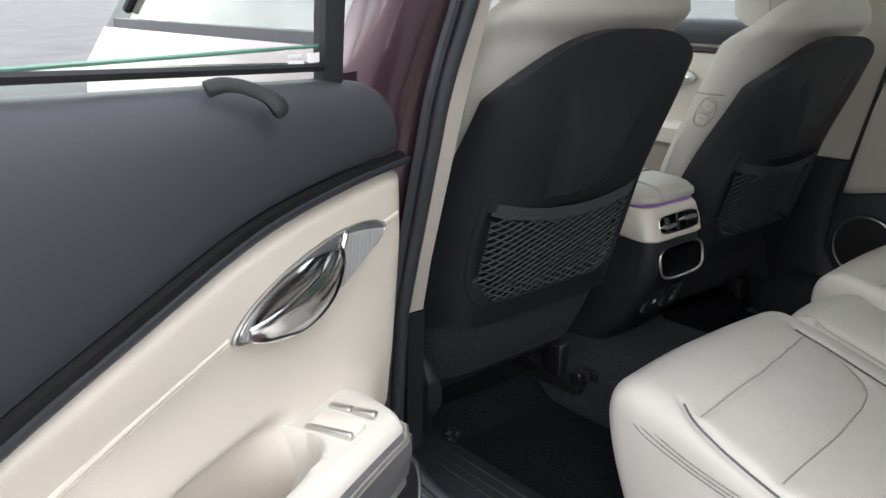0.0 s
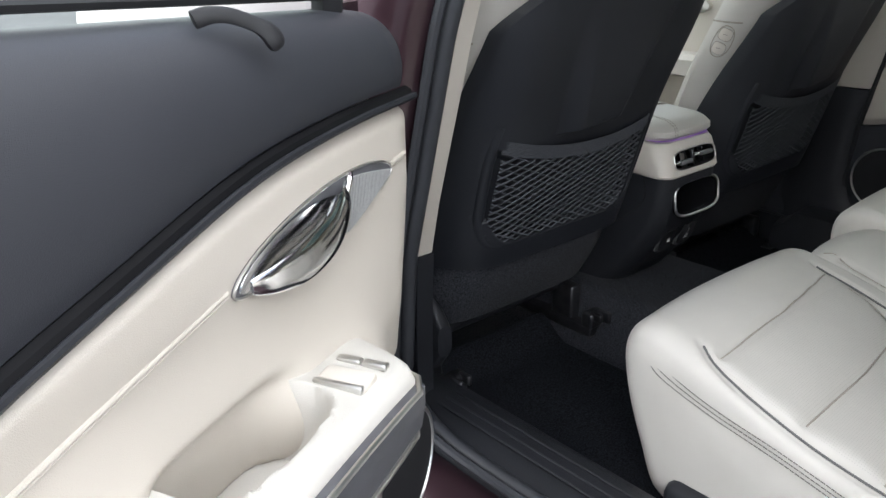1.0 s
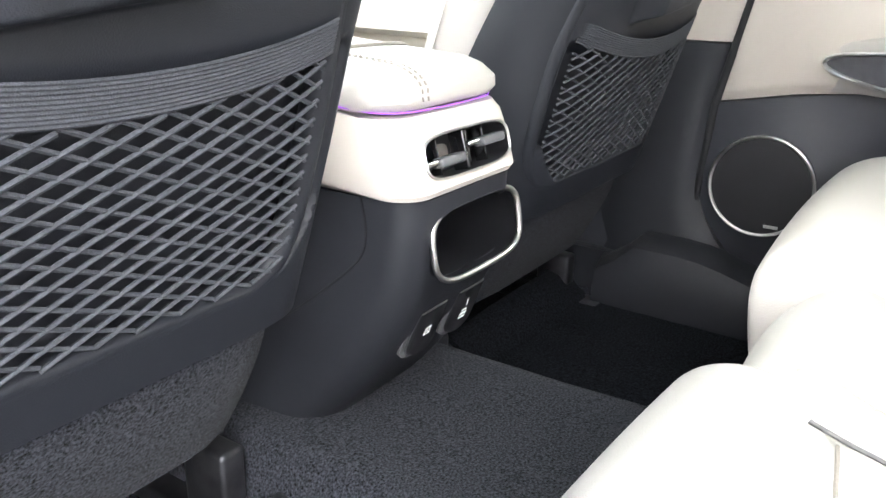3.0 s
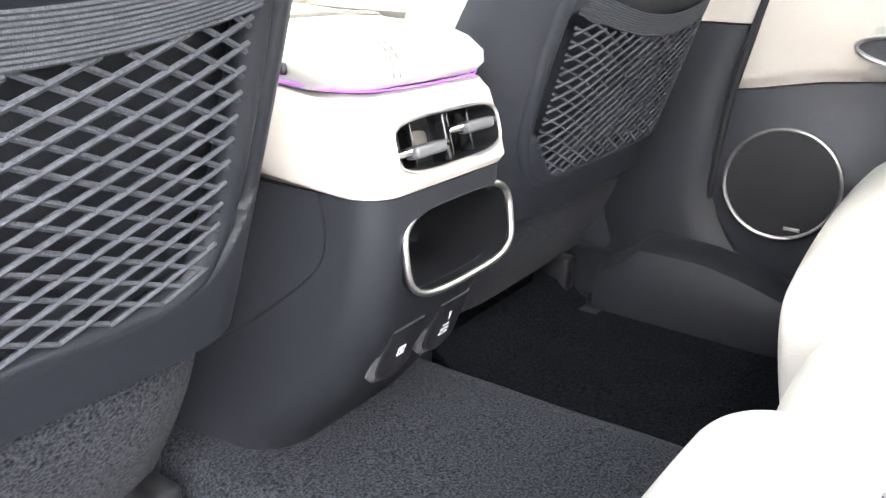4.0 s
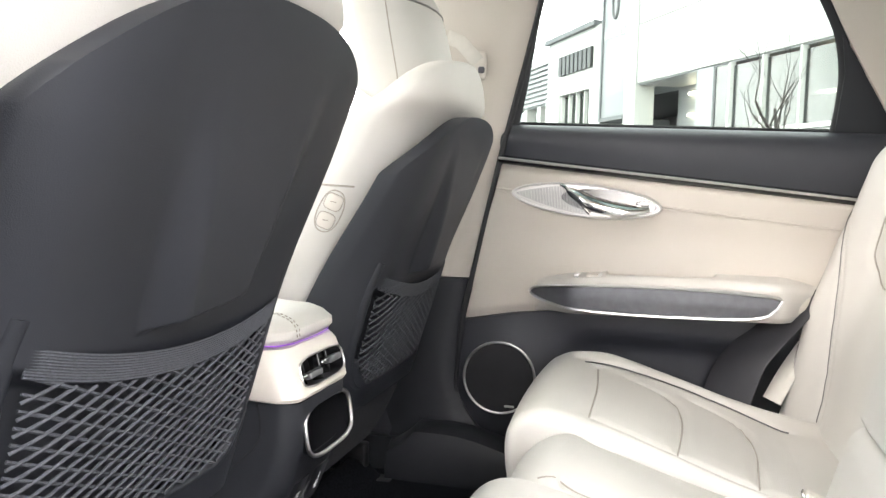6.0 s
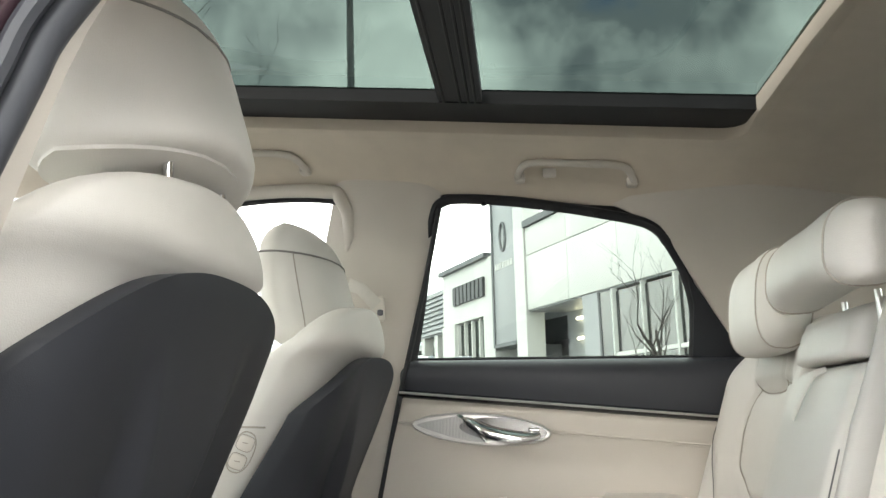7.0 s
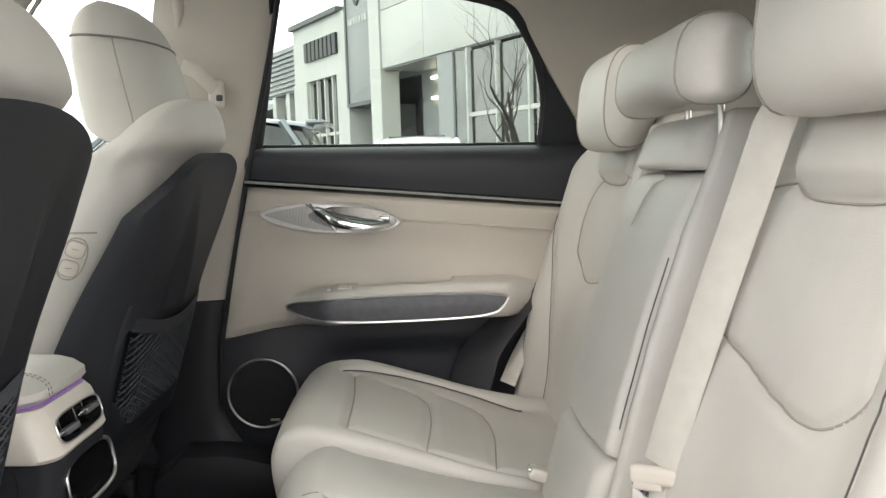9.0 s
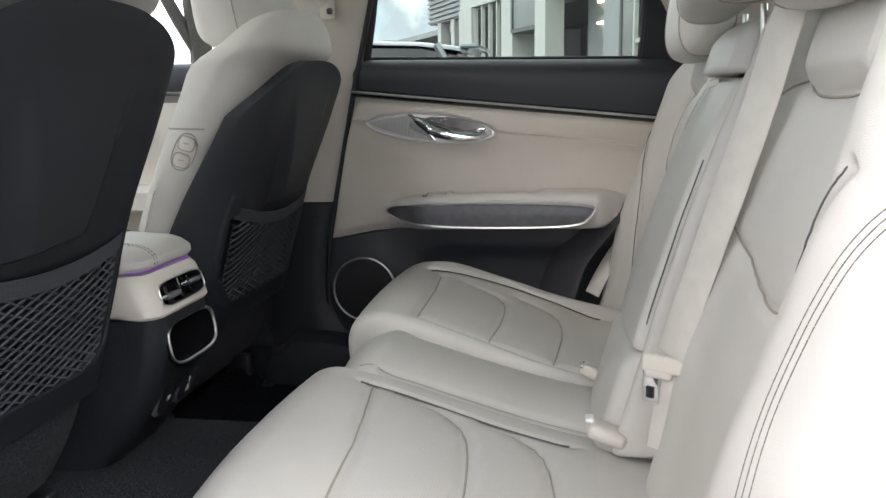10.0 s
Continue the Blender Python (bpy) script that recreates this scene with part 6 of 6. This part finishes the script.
# ---- outside ----
asphalt = mat("asphalt", (0.085, 0.086, 0.090), 0.9, var=0.25, var_scale=0.8, bump=0.8, bump_scale=60, bump2=0.3, bump2_scale=4)
concrete = mat("pale_concrete", (0.36, 0.36, 0.355), 0.85, var=0.12, var_scale=1.5, bump=0.4, bump_scale=80)
panel_grey = mat("grey_metal_panel", (0.27, 0.28, 0.285), 0.45, var=0.06, var_scale=0.6, rand=0.05)
panel_pale = mat("pale_metal_panel", (0.48, 0.485, 0.46), 0.45, var=0.05, var_scale=0.6, rand=0.04)
dark_metal = mat("dark_grey_metal", (0.10, 0.105, 0.11), 0.5, var=0.1, var_scale=2)
sign_black = mat("black_sign_letters", (0.02, 0.02, 0.022), 0.4, var=0.1)
timber = mat("brown_timber_panel", (0.22, 0.15, 0.09), 0.7, var=0.2, var_scale=3)
room_dark = mat("showroom_wall", (0.30, 0.30, 0.29), 0.8, var=0.3, var_scale=0.7)
lamp_warm = mat("showroom_lamp", (0.9, 0.85, 0.7), 0.4, emit=((1.0, 0.88, 0.62), 3.0))
bark = mat("grey_bark", (0.035, 0.031, 0.027), 0.9, var=0.3, var_scale=12, bump=0.8, bump_scale=40)
shop_glass = glass("showroom_glass", (0.34, 0.40, 0.39), 0.02, 1.5)
suv_paint = mat("grey_car_paint", (0.16, 0.18, 0.20), 0.3, metal=0.4, var=0.06, var_scale=3, coat=1.0)
white_paint = mat("white_car_paint", (0.78, 0.78, 0.78), 0.3, var=0.03, var_scale=3, coat=1.0)
car_glass = mat("dark_car_glass", (0.015, 0.018, 0.02), 0.06, var=0.1, coat=0.5)
tail_red = mat("red_lamp_lens", (0.45, 0.015, 0.015), 0.2, var=0.1, coat=0.6)
tyre = mat("tyre_rubber", (0.02, 0.02, 0.02), 0.8, var=0.15, var_scale=20)

G = 40
xs = sorted(set([-3000, -800, -200, -80] + list(np.linspace(-40, 40, 17)) + [80, 200, 800, 3000]))
g = grid([[(x, y, 0.0) for y in xs] for x in xs])
solo("ground", g, asphalt, "worn grey asphalt car park reaching the horizon", "asphalt ground", kind="structure")

# showroom building, laid out along its front: u along the front, n out of it
B0 = Vector((20.963, -0.883, 0.0))
BU = Vector((-0.8739, -0.4861, 0.0))
BN = Vector((-0.4861, 0.8739, 0.0))


def bp(u, n, z):
    return tuple(B0 + BU * u + BN * n + Vector((0, 0, z)))


def block(u0, u1, n0, n1, z0, z1, bm=None, r=0.0):
    c = bp((u0 + u1) / 2, (n0 + n1) / 2, (z0 + z1) / 2)
    turn = Matrix((BU, BN, Vector((0, 0, 1)))).transposed()
    return rbox(c, (abs(u1 - u0), abs(n1 - n0), abs(z1 - z0)), r, 2, turn, bm)


def build_showroom():
    t = thing("showroom_building", "grey panelled car showroom with tall glass front", "building", bp(0, 0, 0))
    # right wing: glazed front below a panelled band
    band = part("upper_wall", block(-2.7, 14.0, -6.0, -0.10, 4.0, 6.6), panel_grey, t, "grey panelled upper wall")
    k = 0
    for z0, z1 in ((4.04, 5.70), (5.72, 6.58)):
        for u in np.arange(-2.67, 13.0, 2.5):
            part("wall_panel", block(u + 0.008, u + 2.492, -0.10, -0.03, z0, z1, r=0.01), panel_pale, band)
    part("roof_edge", block(-2.7, 14.1, -6.0, 0.05, 6.6, 6.8), dark_metal, t)
    part("showroom_floor", block(-10.2, 14, -6, -0.05, 0.0, 0.12), concrete, t)
    part("inner_wall", block(-24.0, 14.0, -6.2, -6.0, 0.0, 6.2), room_dark, t)
    part("inner_ceiling", block(-24.0, -1.0, -6.0, -1.7, 4.0, 4.25), panel_grey, t)
    part("end_wall", block(-24.2, -24.0, -6.2, -1.0, 0.0, 4.25), room_dark, t)
    part("side_wall", block(13.8, 14.0, -6.0, -0.1, 0.0, 4.0), panel_grey, t)
    for i, u in enumerate(np.arange(1.99, 13.5, 1.26)):
        w = part("window", block(u + 0.05, u + 1.22, -0.12, -0.10, 0.15, 3.92), shop_glass, t)
        part("mullion", block(u - 0.03, u + 0.03, -0.16, 0.0, 0.1, 4.0), panel_pale, w)
        part("transom", block(u + 0.045, u + 1.225, -0.15, -0.02, 2.30, 2.40), panel_pale, w)
        part("sill", block(u + 0.045, u + 1.225, -0.15, -0.02, 0.05, 0.18), panel_grey, w)
    # recessed entrance
    part("entrance_wall", block(-2.7, 0.5, -1.6, -1.4, 0.0, 4.0), panel_grey, t)
    part("entrance_post", block(0.50, 1.25, -1.4, -0.05, 0.0, 4.0), panel_grey, t)
    part("narrow_pane", block(1.27, 1.95, -0.12, -0.10, 0.1, 3.98), shop_glass, t)
    for z in (2.75, 3.35):
        part("entrance_lamp", block(-2.0, -1.5, -1.38, -1.30, z + 0.35, z + 0.42), lamp_warm, t, "small warm ceiling lamp")
    for u, z in ((2.4, 3.3), (3.6, 3.1), (5.0, 3.4), (1.4, 3.5), (6.5, 3.2)):
        part("ceiling_lamp", block(u, u + 0.5, -3.2, -2.9, z, z + 0.06), lamp_warm, t, "warm showroom ceiling lamp")
    # tall pale column and sign blade
    part("column", block(-3.42, -2.72, -0.62, 0.0, 0.0, 9.2), panel_pale, t, "tall pale metal column")
    blade = part("sign_blade", block(-5.02, -3.44, -0.70, -0.02, 3.2, 9.0, r=0.02), panel_grey, t, "grey upright sign panel with black edge")
    part("blade_edge", block(-5.14, -5.02, -0.75, 0.02, 3.1, 9.05), dark_metal, blade)
    part("blade_foot", block(-5.14, -3.43, -0.75, 0.02, 3.08, 3.2), dark_metal, blade)
    em = [bp(-4.22 + 0.20 * math.cos(a), 0.0, 6.65 + 0.46 * math.sin(a)) for a in np.linspace(0, 2 * math.pi, 29)[:-1]]
    part("emblem", tube(em, 0.05, 6, closed=True), dark_metal, blade, "dark oval sign shape")
    bars = bmesh.new()
    for q in range(7):
        block(-4.88 + 0.20 * q, -4.76 + 0.20 * q, -0.02, 0.01, 5.62, 5.82, bm=bars)
    part("sign_bars", bars, panel_pale, blade)
    part("blade_base", block(-5.0, -3.5, -1.6, -0.9, 0.0, 3.1), dark_metal, t)
    # left wing with dark sign bars over a glazed front
    part("left_wall", block(-10.0, -5.16, -6.0, -0.1, 4.28, 6.25), panel_pale, t)
    part("left_edge", block(-10.1, -5.70, -6.0, 0.05, 6.25, 6.42), dark_metal, t)
    part("left_pier", block(-10.0, -8.72, -1.0, -0.05, 0.0, 4.28), panel_pale, t)
    part("right_pier", block(-6.05, -5.16, -1.0, -0.05, 0.0, 4.28), panel_pale, t)
    for q in range(8):
        part("sign_letter_bar", block(-8.75 + 0.36 * q, -8.48 + 0.36 * q, -0.10, 0.0, 4.95, 5.62), sign_black, t)
    for q, u in enumerate((-8.70, -8.03, -7.36, -6.69)):
        w = part("window", block(u + 0.05, u + 0.62, -0.30, -0.28, 0.1, 4.2), shop_glass, t)
        part("mullion", block(u - 0.04, u + 0.04, -0.34, -0.16, 0.1, 4.27), panel_pale, w)
        part("transom", block(u + 0.04, u + 0.63, -0.33, -0.20, 2.3, 2.4), panel_pale, w)
    # louvred annex at the far end
    annex = part("annex_screen", block(-15.0, -10.25, -4.0, -0.6, 4.2, 6.0), panel_grey, t, "grey louvred screen")
    for q in range(9):
        part("louvre", block(-15.0, -10.25, -0.60, -0.50, 4.26 + 0.19 * q, 4.36 + 0.19 * q), panel_grey, annex)
    part("annex_wall", block(-15.0, -10.25, -4.0, -3.0, 0.0, 4.2), timber, t, "brown timber wall under the screen")
    for u in (-10.7, -12.2, -13.8):
        part("annex_post", block(u - 0.2, u + 0.2, -1.0, -0.6, 0.0, 4.2), panel_pale, t)
    # pale kerb strip before the front
    solo("pavement", block(-16, 15, 0.8, 4.0, 0.0, 0.13, r=0.02), concrete, "pale concrete pavement with kerb before the showroom", "pavement", kind="structure")


build_showroom()


def build_car(at, yaw, paint, name, label, length=4.6, width=1.85, height=1.68, dark_roof=False):
    """A parked car: nose towards its own +y."""
    global BASE
    t = thing(name, label, "car", at)
    m = Matrix.Translation(at) @ Matrix.Rotation(radians(yaw), 4, "Z")
    L, W, H = length / 2, width / 2, height
    old = BASE
    BASE = m
    inv = INVERSE[t.name]
    # lower body
    rows = []
    for v, zb, zt, w in ((-1.0, 0.45, 0.80, 0.80), (-0.97, 0.35, 0.98, 0.90), (-0.85, 0.28, 1.04, 0.97), (-0.5, 0.25, 1.03, 1.0), (0.1, 0.25, 1.0, 1.0), (0.45, 0.26, 0.98, 0.99), (0.75, 0.30, 0.90, 0.96), (0.93, 0.36, 0.80, 0.88), (1.0, 0.42, 0.66, 0.76)):
        rows.append([(x, v * L, z) for x, z in ring(0, (zt + zb) / 2, w * W, (zt - zb) / 2, 4.0, 36)])
    body = part("body", loft(rows), paint, t)
    # cabin: glass band under a painted roof
    rows = []
    for v, z, w in ((-0.93, 1.02, 0.84), (-0.80, H - 0.16, 0.72), (-0.62, H - 0.07, 0.70), (-0.1, H - 0.03, 0.70), (0.12, H - 0.08, 0.69), (0.45, 1.0, 0.80)):
        rows.append([(x, v * L, zz) for x, zz in ((-w * W - 0.0, 0.96), (-w * W * 0.93, z - 0.05), (-w * W * 0.80, z), (w * W * 0.80, z), (w * W * 0.93, z - 0.05), (w * W, 0.96))])
    part("cabin_glass", loft(rows), car_glass, t, "dark car glass")
    rows = []
    for v, z, w in ((-0.86, H - 0.13, 0.74), (-0.78, H - 0.09, 0.73), (-0.60, H - 0.035, 0.70), (-0.25, H, 0.69), (0.05, H - 0.02, 0.68), (0.16, H - 0.08, 0.67)):
        rows.append([(x, v * L, zz) for x, zz in ((-w * W * 0.98, z - 0.05), (-w * W * 0.82, z), (0, z + 0.02), (w * W * 0.82, z), (w * W * 0.98, z - 0.05), (0, z - 0.06))])
    roof = part("roof", loft(rows), paint, t)
    for s in (1, -1):
        for v0, z0, v1, z1 in ((-0.88, 1.0, -0.70, H - 0.08), (-0.25, 0.98, -0.22, H - 0.05), (0.46, 0.98, 0.13, H - 0.08)):
            part("roof_post", tube([(s * W * 0.835, v0 * L, z0), (s * W * 0.665, v1 * L, z1)], 0.05, 6), paint, t)
        part("tail_lamp", rbox((s * W * 0.80, -0.955 * L, 0.93), (0.30, 0.14, 0.13), 0.04), tail_red, t, "red tail lamp")
        part("head_lamp", rbox((s * W * 0.72, 0.93 * L, 0.70), (0.30, 0.18, 0.12), 0.04), chrome, t)
        for v in (-0.60, 0.62):
            a = bmesh.new()
            bmesh.ops.create_cone(a, cap_ends=True, segments=28, radius1=0.34, radius2=0.34, depth=0.22)
            a.transform(Matrix.Translation((s * (W - 0.10), v * L, 0.34)) @ Matrix.Rotation(radians(90), 4, "Y"))
            wh = part("wheel", a, tyre, t)
            r = bmesh.new()
            bmesh.ops.create_cone(r, cap_ends=True, segments=20, radius1=0.23, radius2=0.20, depth=0.03)
            r.transform(Matrix.Translation((s * (W + 0.015), v * L, 0.34)) @ Matrix.Rotation(radians(90 * s), 4, "Y"))
            part("rim", r, satin, wh)
        part("mirror", rbox((s * (W + 0.05), 0.36 * L, 1.04), (0.18, 0.12, 0.13), 0.04), paint, t)
    part("roof_spoiler", rbox((0, -0.865 * L, H - 0.10), (W * 1.30, 0.22, 0.05), 0.02), paint if not dark_roof else car_glass, t)
    if dark_roof:
        part("roof_pane", loft([[(x, v * L, H + 0.012 - 0.05 * abs(v + 0.25) ** 2) for x in (-0.45, 0.45)] + [(x, v * L, H - 0.02) for x in (0.45, -0.45)] for v in (-0.55, -0.25, 0.05)]), car_glass, roof, "black roof pane")
    BASE = old
    return t


build_car((8.95, 2.62, 0.0), 0, suv_paint, "parked_suv", "grey parked SUV with red tail lamps", 4.6, 1.9, 1.72)
build_car((12.0, -0.55, 0.0), 90, white_paint, "parked_car", "white parked car with dark roof pane", 4.6, 1.85, 1.56, True)
build_car((11.4, -4.1, 0.0), 90, white_paint, "parked_car", "white parked car before the showroom", 4.5, 1.82, 1.50)


def build_tree(base, height, seed, name="bare_tree", spread=1.0):
    t = thing(name, "bare grey winter tree with thin branches", "tree", base)
    rng = random.Random(seed)
    trunk, limbs = bmesh.new(), bmesh.new()

    def grow(p, d, length, r, depth, bm):
        pts, rs = [p], [r]
        q = Vector(p)
        for k in range(4):
            d = (d + Vector((rng.uniform(-0.2, 0.2), rng.uniform(-0.2, 0.2), rng.uniform(-0.04, 0.14)))).normalized()
            q = q + d * length / 4
            pts.append(q.copy())
            rs.append(r * (1 - 0.13 * (k + 1)))
        tube(pts, rs, 6 if depth < 2 else 4, bm=bm)
        if depth >= 5:
            return
        for _ in range(3 if depth < 3 else 2):
            a = Vector((rng.uniform(-1, 1), rng.uniform(-1, 1), rng.uniform(0.0, 0.7))).normalized()
            nd = (d * 0.9 + a * 0.85 * spread).normalized()
            k = rng.choice((2, 3, 4))
            grow(pts[k], nd, length * rng.uniform(0.6, 0.8), rs[k] * 0.66, depth + 1, limbs)

    grow(Vector(base), Vector((0, 0, 1)), height * 0.34, height * 0.024, 0, trunk)
    part("trunk", trunk, bark, t)
    part("branches", limbs, bark, t, "thin bare branches")


build_tree((12.7, -2.4, 0.0), 4.9, 3)
build_tree((11.6, 5.6, 0.0), 10.5, 7)


def build_lamp():
    t = thing("street_lamp", "tall grey street lamp with flat lamp head", "street lamp", (11.3, 2.72, 0))
    part("pole", tube([(11.35, 2.72, 0.0), (11.3, 2.72, 4.0), (11.1, 2.74, 8.1)], [0.09, 0.075, 0.055], 12), panel_grey, t)
    part("base", rbox((11.35, 2.72, 0.2), (0.4, 0.4, 0.4), 0.04), concrete, t)
    part("lamp_head", loft([[(10.75 + x, 2.85 + y, z) for x, y in ring(0, 0, 0.42 * k, 0.30 * k, 2.6, 24)] for z, k in ((8.06, 0.85), (8.10, 1.0), (8.20, 0.9), (8.25, 0.5))]), print_white, t, "pale oval lamp head")
    part("arm", tube([(11.1, 2.74, 8.08), (10.8, 2.82, 8.16)], 0.04, 8), panel_grey, t)


build_lamp()
